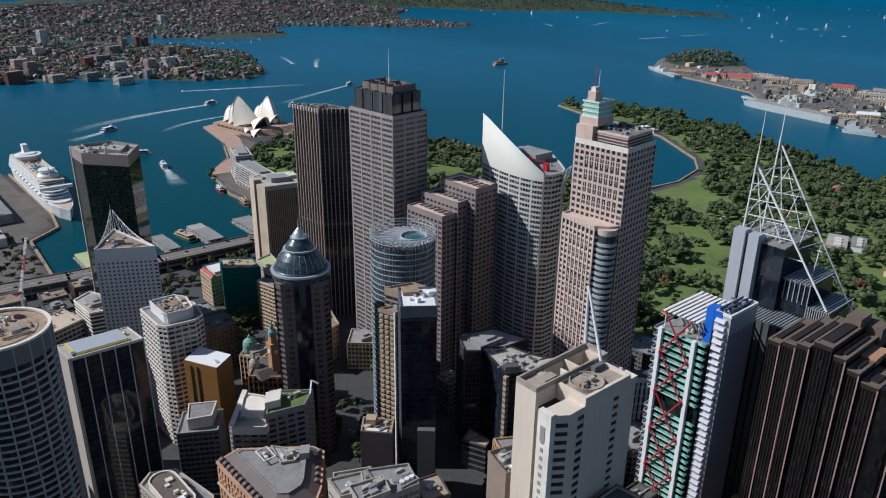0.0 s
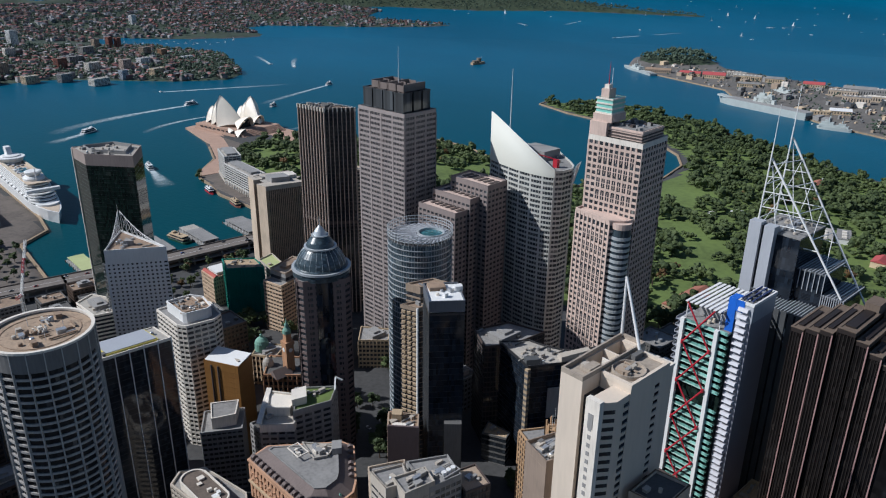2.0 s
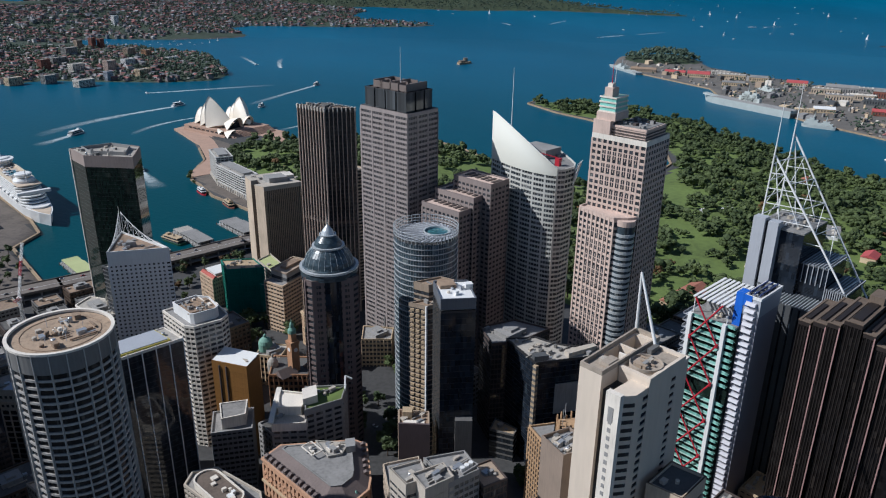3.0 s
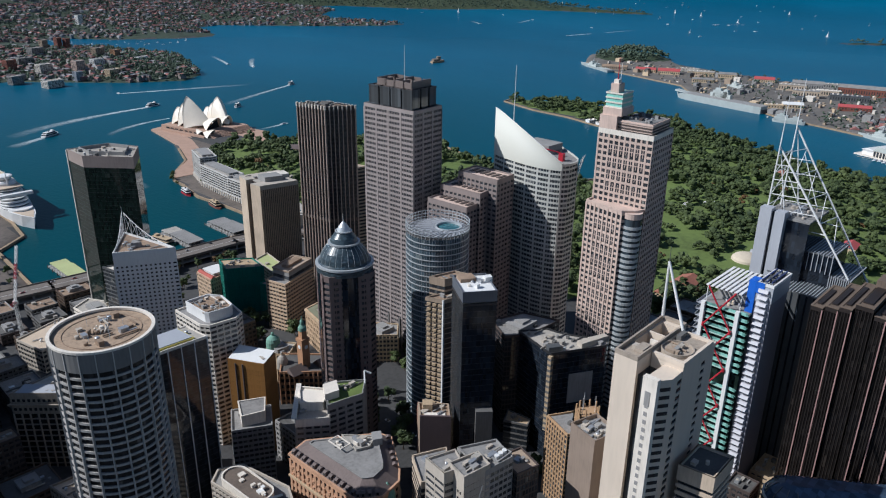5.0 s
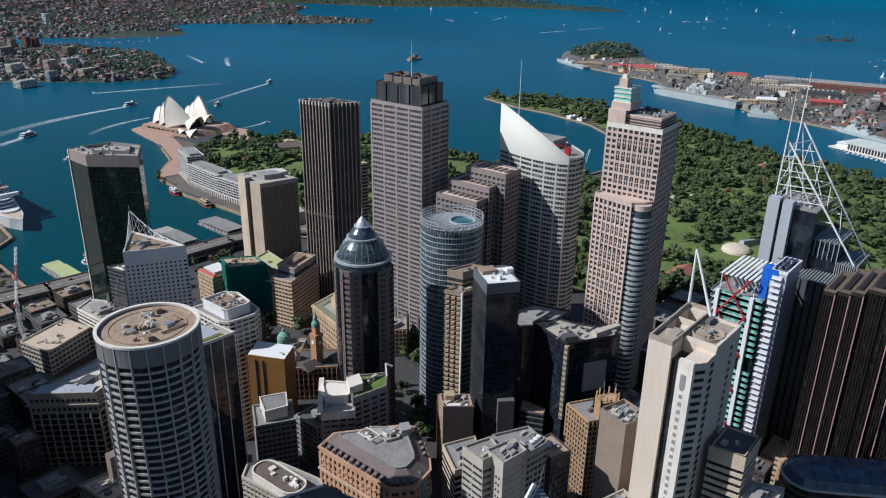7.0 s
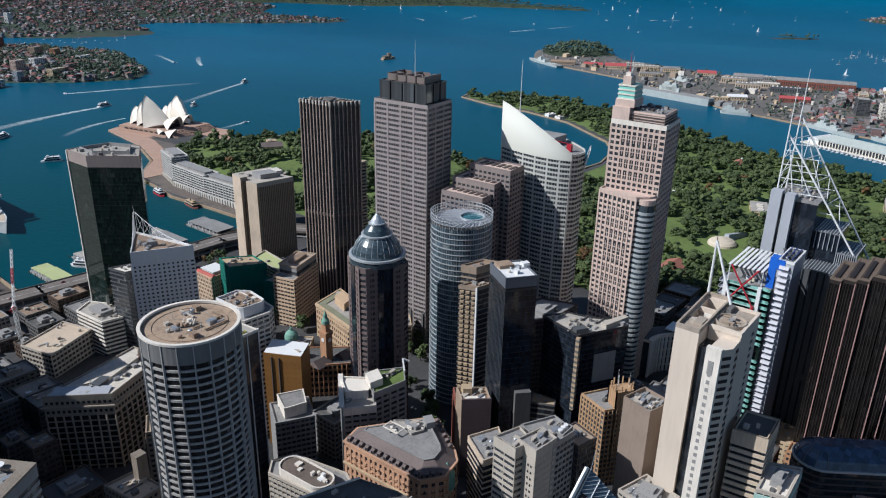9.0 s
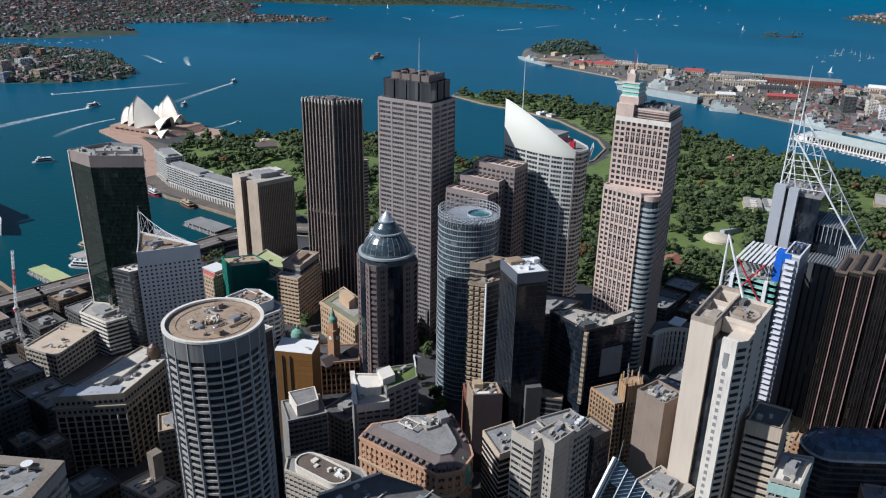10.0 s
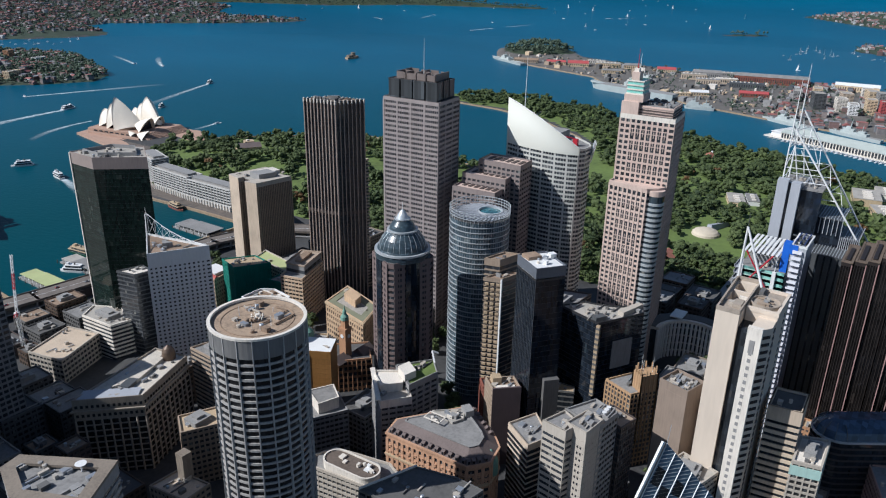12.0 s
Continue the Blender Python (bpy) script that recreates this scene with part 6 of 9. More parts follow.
T_("low_ledge_block", "low dark block with a pale roof ledge", [(272, 300), (279, 285), (286, 288), (284, 306)], 19, 41, GL_BLACK, CONC_D, fh=3.7, sp=1.2, spd=0.2, plant=2, seed=93, penthouse=False, roof=SAND_L, par=0.8)
T_("curved_roof_block", "dark office block with a curved roof edge", [(284, 312), (300, 302), (330, 300), (322, 326), (296, 334)], 19, 96, GL_BLACK, BROWN, fh=3.7, sp=0.9, spd=0.15, bay=2.4, pw=0.3, pd=0.2, plant=10, seed=74)
T_("slotted_beige_block", "beige office block with deep window slots", corner((208, 133.5), (206, 148.5), (228, 134)), 18, 123, GL_BLACK, BEIGE, fh=3.8, sp=2.0, spd=0.6, plant=2, seed=75, penthouse=False, cap=7, roof=ROOF_D)
# dark walls and roof here carry the shade lying over this block
_q = [(54.2, 292.9), (58, 252), (88, 246), (88.3, 261.2), (83.5, 281.1)]
T_("dark_near_block", "dark office block with a blue-grey roof and pale edge", _q, 17, 101, GL_BLACK, CONC_D, fh=3.7, sp=1.6, spd=0.2, bay=4, pw=0.6, pd=0.25, plant=14, seed=94, penthouse=False, roof=ROOF_D, par=0.7)
part("pale_edge", Geo().beam((54.2, 292.9, 102.2), (83.5, 281.1, 102.2), 0.9, 0.7), CONC_W, bpy.data.objects["dark_near_block"])
TEALP = [(199.7, 131.9), (202.4, 119.3), (229.4, 119.6), (224.2, 132.5)]
TEALP = TEALP if area(TEALP) > 0 else TEALP[::-1]
_q = [(283.7, 99.2), (291.3, 81.9), (251.1, 78.6), (254.1, 89.7)]
_q = _q if area(_q) > 0 else _q[::-1]
T_("pink_brick_block", "pink brick block with small windows below a glass vault", _q, 20, 60, GL_DARK, PINK_B, fh=3.6, sp=2.2, spd=0.2, bay=2.8, pw=1.5, pd=0.25, plant=5, seed=96, penthouse=False)
T_("orange_brick_annexe", "small orange brick annexe at the foot of a dark tower", rect(314.2, 129.8, 325.2, 140.8), 20, 52, GL_DARK, SAND, fh=3.8, sp=2.0, spd=0.2, bay=3, pw=1.2, pd=0.25, plant=6, seed=97, penthouse=False, roof=SAND_L)
T_("sandstone_terrace", "low sunlit sandstone terrace with planting between two towers", rect(340, 143, 363, 158), 20, 40, GL_DARK, SAND_L, fh=4, sp=2.4, spd=0.2, bay=4, pw=1.5, pd=0.3, plant=8, seed=98, penthouse=False, roof=SAND_L)
T_("teal_top_block", "white apartment block with a teal top storey", TEALP, 18, 100, GL_CITY, CONC, fh=3.4, sp=1.2, spd=0.6, bay=3.6, pw=0.7, pd=0.6, plant=8, seed=76, penthouse=True,
   roof=CONC_W, category="apartment block")
part("teal_storey", Geo().ring(offset(TEALP, 0.2), offset(TEALP, 0.75), 93, 98.5), MINT_L, bpy.data.objects["teal_top_block"])
_q = [(197.7, 306), (210, 293.1), (219, 303), (207, 317)]
T_("stepped_brick_block", "tan and plum brick block with a rough roof terrace", _q, 17, 77, GL_DARK, TAN, fh=3.6, sp=1.7, spd=0.25, bay=2.6, pw=1.1, pd=0.3, plant=9, seed=77, penthouse=False, roof=ROOF_B)
_p = bpy.data.objects["stepped_brick_block"]
part("blank_flank", Geo().prism([(196.9, 305.6), (209.7, 292.0), (210.6, 293.0), (197.9, 306.4)], 17, 78.5), PLUM, _p, "blank plum brick flank wall")
part("roof_room", Geo().prism([(203.5, 309.5), (207.5, 305.5), (212, 309.5), (207.5, 314)], 77, 81.5), SAND_L, _p)
part("roof_sheeting", Geo().prism([(199.8, 304.8), (208.5, 295.6), (211, 298), (202.4, 307)], 77, 77.9), CONC_W, _p, "pale sheeted roof terrace")
T_("red_brick_block", "dark red brick block beside a shaded street", [(209, 319.5), (219.5, 307), (227, 313.5), (216.5, 327)], 17, 68, GL_DARK, BRICK, fh=3.6, sp=1.7, spd=0.25, bay=3, pw=1.1, pd=0.3, plant=5, seed=78, penthouse=False, roof=ROOF_D)
T_("triangular_roof_block", "tall block with a wide pale roof rim and dishes", [(-66, 352), (-54, 326), (-32, 340), (-52, 373), (-60, 371)], 15, 148, GL_DARK, CONC_G, fh=3.6, sp=1.8, spd=0.3, plant=26, seed=79, penthouse=False,
   roof=ROOF_G, par=1.8, cap=4)
_p = bpy.data.objects["triangular_roof_block"]
_q = [(-66, 352), (-54, 326), (-32, 340), (-52, 373), (-60, 371)]
part("roof_rim", Geo().ring(offset(_q, -4.5), offset(_q, 0.5), 149, 150.2, inside=True), STONE_D, _p)
part("dish", Geo().lathe([(0.3, 148.2), (0.3, 150.5), (1.2, 151), (2.2, 152)], 16, -42, 347), WHITE, _p)
T_("tan_stepped_block", "tan office block with a lit rooftop storey", [(66, 447), (86, 436), (97, 452), (76, 463)], 14, 60, GL_DARK, TAN, fh=3.6, sp=1.9, spd=0.25, bay=3.2, pw=1.2, pd=0.3, plant=4, seed=80, penthouse=True, roof=SAND_L)
_q = [(24.4, 418.0), (41.2, 417.0), (44.4, 393.3), (28.0, 392.7)]
_q = _q if area(_q) > 0 else _q[::-1]
T_("cream_roof_block", "old sandstone block with a cream roof and a square stair tower", _q, 15, 62, GL_DARK, STONE_D, fh=4, sp=1.8, spd=0.3, bay=3, pw=1.2, pd=0.35, plant=9, seed=95, penthouse=False, roof=BEIGE)
part("stair_tower", Geo().box(38.0, 405.5, 62, 44.0, 411.5, 79), STONE_D, bpy.data.objects["cream_roof_block"])
T_("low_beige_roof_block", "low block with a wide pale beige roof", [(84, 668), (92, 634), (134, 652), (126, 684)], 7, 33, GL_DARK, CONC, fh=3.8, sp=1.8, spd=0.3, bay=4, pw=0.8, pd=0.35, plant=10, seed=81, penthouse=False, roof=BEIGE)
T_("banded_office_block", "white banded low office block with roof plant", [(134, 672), (137, 636), (156, 632), (162, 660), (150, 682)], 7, 44, GL_DARK, CONC_W, fh=3.7, sp=1.5, spd=0.5, bay=0, plant=18, seed=82, penthouse=True, roof=ROOF_L)
T_("dark_slim_tower", "slim dark office tower with a pale roof", [(152, 640), (156, 622), (170, 618), (172, 634)], 8, 87, GL_DARK, STEEL_D, fh=3.6, sp=1.0, spd=0.3, plant=4, seed=83, penthouse=False, roof=CONC_W)
T_("brown_side_block", "brown office block with pale window bands", [(118, 478), (131, 476), (134, 500), (119, 504)], 13, 76, GL_DARK, TAN, fh=3.5, sp=1.6, spd=0.25, plant=5, seed=84)
CREAM_O = matte("warm_cream_render", (0.52, 0.38, 0.26), vary=0.25)
RED_TILE = matte("red_roof_tiles", (0.36, 0.08, 0.06), streak=False, vary=0.3)
ROOF_T2 = matte("tan_roof_deck", (0.36, 0.28, 0.21), streak=False, fine=0.6, vary=0.3)
T_("netted_block", "building wrapped in green scaffold netting", [(254.5, 621), (283, 602.5), (287, 628), (262, 646)], 8, 60, GREENNET, GREENNET, fh=4, sp=0.25, spd=0.25, bay=2.4, pw=0.14, pd=0.25, plant=12, seed=85, penthouse=False, roof=SAND_L,
   category="scaffolded building")
T_("low_netted_block", "low building wing wrapped in green scaffold netting", [(278.5, 578.5), (290, 583), (290, 598), (274.5, 598)], 8, 47, GREENNET, GREENNET, fh=4, sp=0.25, spd=0.25, bay=2.4, pw=0.14, pd=0.25, plant=6, seed=86, penthouse=False,
   roof=ROOF_L, category="scaffolded building")
T_("red_roofed_hotel", "old cream hotel block with a red roof", [(253, 649), (276, 653), (277, 677), (253, 675)], 7, 41, GL_DARK, CREAM_O, fh=3.8, sp=1.9, spd=0.25, bay=2.6, pw=1.3, pd=0.3, plant=0, seed=87, roof=BRICK, category="hotel", penthouse=False)
part("red_slope", Geo().prism([(252.6, 649), (257, 650), (257, 675), (252.6, 675.4)], 41.2, 44, poly1=[(255.5, 649.2), (257, 650), (257, 675), (255.5, 675.2)]), RED_TILE, bpy.data.objects["red_roofed_hotel"], "red tiled roof slope")
part("white_sheet_roof", Geo().box(259, 655, 43.5, 276, 675, 44.2).box(260, 656, 41, 275, 674, 43.5), WHITE, bpy.data.objects["red_roofed_hotel"], "white sheeted roof cover")
T_("white_banded_block", "white-banded office block with brown flanks beside a netted building", [(268, 546), (309, 560), (300, 581), (263, 567)], 12, 64, GL_CITY, CREAM_O, fh=3.5, sp=1.7, spd=0.6, bay=3.6, pw=0.5, pd=0.6, plant=5, seed=88, penthouse=False)
_p = bpy.data.objects["white_banded_block"]
_q = [(275, 549.5), (308, 560.5), (300.5, 578.5), (271, 568)]
part("upper_storeys", Geo().prism(_q, 64, 73), CONC_G, _p)
part("upper_windows", Geo().ring(_q, offset(_q, 0.15), 66, 69), GL_DARK, _p)
part("upper_roof", Geo().prism(offset(_q, 0.5), 73, 73.6).ring(offset(_q, -0.4), offset(_q, 0.6), 73.6, 74.6, inside=True), ROOF_T2, _p, "tan flat roof")
part("plant_room", Geo().prism(offset(_q, -6), 73.6, 76), ROOF_B, _p)
T_("yellow_roof_block", "low office block with a pale yellow-green roof", [(291, 592), (308, 600), (316, 646), (298, 640)], 8, 52, GL_DARK, CONC, fh=3.6, sp=1.6, spd=0.3, bay=3, pw=0.6, pd=0.3, plant=3, seed=89, penthouse=False,
   roof=matte("pale_green_roof", (0.40, 0.43, 0.20), streak=False, vary=0.2))
T_("narrow_beige_tower", "narrow beige tower with notched balconies", corner((352, 560), (349, 578), (372, 556)), 10, 150, GL_DARK, BEIGE, fh=3.4, sp=1.5, spd=0.8, bay=0, plant=4, seed=90)
T_("pale_podium_block", "pale low block at the foot of a tower", [(282, 452), (300, 436), (314, 450), (298, 470)], 17, 44, GL_DARK, SAND_L, fh=3.8, sp=1.7, spd=0.25, bay=3, pw=1, pd=0.3, plant=5, seed=91)
T_("roof_yard_block", "low block with a roof yard crowded with plant", corner((170, 170), (176, 190), (190, 164)), 18, 84, GL_DARK, CONC, fh=3.6, sp=1.6, spd=0.3, bay=3, pw=0.6, pd=0.32, plant=34, seed=92, roof=ROOF_L)


# ---- the concert hall on its point ----
ON, OW = Vector((-0.17, 0.985, 0)), Vector((0.985, 0.17, 0))
ORIG = Vector((598, 1478, 0))


def op(w, n, z=0.0):
    p = ORIG + OW * w + ON * n
    return Vector((p.x, p.y, z))


def shell(parent, tip, root, foot, nu=9, nv=9):
    """One roof sail: two curved halves from a ridge (root to tip) down to a foot on each side, with a dark glass wall in its mouth."""
    tip, root = Vector(tip), Vector(root)
    side = (tip - root)
    side.z = 0
    side = Vector((side.y, -side.x, 0)).normalized()
    mid = root.lerp(tip, 0.5) + Vector((0, 0, (tip.z - root.z) * 0.2))

    def ridge(s):
        return root * (1 - s) ** 2 + mid * 2 * s * (1 - s) + tip * s * s

    for sg in (1, -1):
        ft = Vector(foot[0]) + side * (sg * foot[1])
        rows_ = []
        for layer in (0.0, 0.9):
            for i in range(nu + 1):
                q = ridge(i / nu)
                for j in range(nv + 1):
                    t = j / nv
                    p = q.lerp(ft, t)
                    b = math.sin(math.pi * t ** 0.8) * 0.12 * (q - ft).length
                    p += (side * sg * 0.85 + Vector((0, 0, 0.55))) * b
                    rows_.append(tuple(p - (side * sg + Vector((0, 0, 0.6))) * layer))
        m = nv + 1
        off = (nu + 1) * m
        fs = []
        for i in range(nu):
            for j in range(nv):
                a = (i * m + j, (i + 1) * m + j, (i + 1) * m + j + 1, i * m + j + 1)
                fs += [a, tuple(off + k for k in reversed(a))]
        for j in range(nv):
            fs.append((nu * m + j, nu * m + j + 1, off + nu * m + j + 1, off + nu * m + j))
        part("shell", Geo().add(rows_, fs), TILE, parent, "cream tiled concrete shell", smooth=True)
    back = (root - tip)
    back.z = 0
    back = back.normalized() * 3.5
    g = Geo()
    a, b = Vector(foot[0]) + side * foot[1] * 0.8 + back, Vector(foot[0]) - side * foot[1] * 0.8 + back
    top = tip + back * 1.2 - Vector((0, 0, (tip.z - foot[0][2]) * 0.18))
    g.add([tuple(a), tuple(b), tuple(top), tuple(a + back * 0.2), tuple(b + back * 0.2), tuple(top + back * 0.2)], [(0, 1, 2), (5, 4, 3)])
    part("glass_wall", g, GL_BLACK, parent, "dark bronze glass wall")


def concert_hall():
    t = thing("concert_hall", tuple(op(58, -95, 2)), "concert hall with white tiled shell roofs on a pink podium", "concert hall")

    def flat(pts, z0, z1, name, mat, lab=""):
        p = [(op(*q).x, op(*q).y) for q in pts]
        part(name, Geo().prism(p if area(p) > 0 else p[::-1], z0, z1), mat, t, lab)

    flat([(-2, 2), (60, 12), (122, 2), (126, -190), (70, -250), (12, -262), (0, -200)], -3, 4.2, "sea_platform", PODIUM, "pink paved sea platform")
    part("forecourt", Geo().prism([(532, 1214), (480, 1160), (462, 1125), (520, 1122), (600, 1188), (645, 1228), (580, 1345)], 1.5, 3.5), PODIUM, t, "pink paved forecourt")
    part("west_walk", Geo().prism([(606, 1482), (596, 1474), (573, 1330), (546, 1222), (534, 1206), (600, 1186), (656, 1222), (634, 1281), (622, 1470)][::-1], -3, 3.9), PODIUM, t, "pink paved waterside walk")
    flat([(12, -14), (58, -6), (112, -16), (118, -150), (20, -150)], 4.2, 13.5, "podium", PODIUM, "pink podium")
    for k in range(10):
        flat([(14, -150 - k * 2.2), (116, -150 - k * 2.2), (116, -152.2 - k * 2.2), (14, -152.2 - k * 2.2)], 4.2, 12.8 - k * 0.85, "stair", PODIUM)
    flat([(6, -20), (12, -20), (12, -150), (6, -150)], 4.2, 8, "side_walk", PODIUM)
    for k in range(8):
        part("podium_window", Geo().prism([(op(11.6, -30 - 14 * k).x, op(11.6, -30 - 14 * k).y), (op(12.4, -30 - 14 * k).x, op(12.4, -30 - 14 * k).y), (op(12.4, -38 - 14 * k).x, op(12.4, -38 - 14 * k).y),
                                         (op(11.6, -38 - 14 * k).x, op(11.6, -38 - 14 * k).y)][::-1], 9, 11.5), GL_BLACK, t)
    # main, middle and harbour shells of the larger hall, then its south shell; the smaller hall leans in beside it
    shell(t, op(43, -62, 72), op(52, -122, 18), (op(43, -72, 12), 25))
    shell(t, op(45, -48, 58), op(48, -98, 34), (op(45, -50, 12), 22))
    shell(t, op(49, -24, 46), op(48, -72, 28), (op(49, -22, 12), 18))
    shell(t, op(52, -140, 37), op(50, -98, 25), (op(50, -128, 13), 21))
    shell(t, op(104, -80, 65), op(86, -128, 16), (op(100, -86, 12), 18))
    shell(t, op(107, -60, 50), op(98, -106, 30), (op(104, -64, 12), 17))
    shell(t, op(110, -38, 39), op(104, -80, 26), (op(108, -42, 12), 15))
    shell(t, op(92, -126, 33), op(92, -98, 22), (op(91, -118, 13), 15))
    shell(t, op(25, -160, 20), op(18, -134, 13), (op(19, -153, 5), 12), 6, 6)
    shell(t, op(18, -114, 17), op(17, -132, 14), (op(17, -126, 8), 7), 6, 6)


concert_hall()


# ---- the quay ----
DECK = matte("worn_road_deck", (0.16, 0.135, 0.115), streak=False, fine=0.4, vary=0.3)


def quay():
    t = thing("elevated_expressway", (230, 800, 3), "elevated concrete expressway above a railway station on the quay", "elevated road")
    line = [(-60, 838), (60, 822), (160, 808), (255, 797), (365, 792), (440, 770), (470, 720)]
    for name, hw, z0, z1, mat in (("road_deck", 13, 12.5, 14, DECK), ("lower_deck", 14, 7.5, 8.5, CONC_G)):
        for a, b in zip(line, line[1:]):
            d = Vector((b[0] - a[0], b[1] - a[1])).normalized()
            s = Vector((-d.y, d.x)) * hw
            e = d * 1.5
            p = [(a[0] - e.x - s.x, a[1] - e.y - s.y), (b[0] + e.x - s.x, b[1] + e.y - s.y), (b[0] + e.x + s.x, b[1] + e.y + s.y), (a[0] - e.x + s.x, a[1] - e.y + s.y)]
            part(name, Geo().prism(p, z0 + random.uniform(0, 0.03), z1, bottom=True), mat, t)
            if name == "road_deck":
                for sg in (-1, 1):
                    q = s * (sg * 0.98)
                    part("road_parapet", Geo().beam((a[0] + q.x, a[1] + q.y, 14.6), (b[0] + q.x, b[1] + q.y, 14.6), 0.6, 1.4), DECK, t)
                part("lane_line", Geo().beam((a[0], a[1], 14.05), (b[0], b[1], 14.05), 0.35, 0.1), WHITE, t)
    for k in range(24):
        x = 20 + k * 17
        y = np.interp(x, [p[0] for p in line], [p[1] for p in line])
        for dy in (-11, 11):
            part("pier", Geo().box(x - 0.8, y + dy - 0.8, 2, x + 0.8, y + dy + 0.8, 12.6), CONC_G, t)
    station = Geo().box(170, 788, 3, 360, 791, 12)
    part("station_wall", station, BROWN, t)
    # ferry wharves
    for k, (x0, y0, x1, y1, m) in enumerate(((186, 826, 207, 896, COPPER), (236, 838, 257, 902, ROOF_L), (277, 838, 295, 900, ROOF_L), (327, 838, 350, 910, ROOF_G), (386, 833, 414, 900, ROOF_G))):
        w = thing("ferry_wharf", ((x0 + x1) / 2, (y0 + y1) / 2, 0), "covered ferry wharf with a flat grey-green roof", "wharf", "ferry wharves")
        part("deck", Geo().box(x0, y0 - 6, -2, x1, y1, 1.8), CONC_G, w)
        mt = ROOF_G if m is not COPPER else bpy.data.materials["pale_green_roof"]
        part("roof", Geo().box(x0 + 1, y0, 6, x1 - 1, y1 - 22, 6.6), bpy.data.materials["pale_green_roof"] if k == 0 else ROOF_G, w)
        part("roof", Geo().box(x0 + 1.5, y1 - 24, 5.2, x1 - 1.5, y1 - 2, 5.8), ROOF_L if k % 2 else mt, w)
        for i in range(9):
            for xx in (x0 + 1.5, x1 - 2):
                part("post", Geo().box(xx, y0 + 2 + i * (y1 - y0 - 6) / 8, 1.8, xx + 0.5, y0 + 2.5 + i * (y1 - y0 - 6) / 8, 5.9), WHITE, w)
        part("hall", Geo().box(x0 + 5, y0 + 2, 1.8, x1 - 5, y1 - 26, 6), GL_DARK, w)
        for i in range(5):
            part("pile", Geo().tube((x0 - 1.5, y0 + 10 + i * 14, -3), (x0 - 1.5, y0 + 10 + i * 14, 4), 0.45, n=6), BARK, w)


quay()


APT = matte("grey_white_balconies", (0.50, 0.48, 0.45), vary=0.2)


def apartment_row():
    """Quay apartments: a long balconied range over a colonnade, and a higher block at its end."""
    for (ax, ay, bx, by, z, lab) in ((468, 884, 467, 972, 33, 0), (467, 973, 472, 1058, 35, 0), (475, 1064, 491, 1116, 44, 1)):
        d = Vector((bx - ax, by - ay)).normalized()
        o = Vector((-d.y, d.x))
        dep = -24
        p = [(ax, ay), (bx, by), (bx + o.x * dep, by + o.y * dep), (ax + o.x * dep, ay + o.y * dep)]
        p = p if area(p) > 0 else p[::-1]
        t = tower("quay_apartments", "white balconied apartment range over a colonnade on the quay", p, 3, z, GL_DARK, APT, fh=3.4, sp=1.1, spd=1.3, bay=6.5, pw=0.5, pd=1.3, plant=14, seed=int(z), penthouse=False,
                  roof=ROOF_L, category="apartments", base=6.5, group="quay apartments")
        n = int((Vector((bx, by)) - Vector((ax, ay))).length / 6)
        for k in range(n + 1):
            q = Vector((ax, ay)) + d * (k * 6.0) + o * 2.2
            part("colonnade_pier", Geo().box(q.x - 0.6, q.y - 0.6, 2, q.x + 0.6, q.y + 0.6, 9.6), CONC_W, t)
        part("roof_storey", Geo().prism(offset(p, -5), z, z + 3.2).prism(offset(p, -4.2), z + 3.2, z + 3.6, bottom=True), CONC_G, t)


apartment_row()


# ---- ships and boats ----
def hull(length, beam, h, bow=0.25, z=0.0, flare=1.0, tail=0.8):
    """A hull pointing along +y: waterline and deck outlines joined by sides. Returns its Geo and the deck outline."""
    n = 14
    right = []
    for i in range(n + 1):
        u = i / n
        w = 1.0 if u < 1 - bow else math.cos((u - (1 - bow)) / bow * math.pi / 2) ** 0.8
        if u < 0.06:
            w *= tail + (1 - tail) * u / 0.06
        right.append((w * beam / 2, -length / 2 + u * length))
    deck = right[:-1] + [(0, length / 2)] + [(-x, y) for x, y in reversed(right[:-1])]
    low = [(x * 0.86, y * 0.965 - length * 0.01) for x, y in deck]
    g = Geo().prism(low, z - 1.5, z + h, poly1=[(x * flare, y) for x, y in deck])
    return g, deck


def put(t, yaw):
    t.rotation_euler = (0, 0, radians(yaw))
    return t


def boat_part(name, g, mat, t, label=""):
    me = g.mesh(name)
    for m in mat if isinstance(mat, (list, tuple)) else [mat]:
        me.materials.append(m)
    return place(name, me, t, label=label)


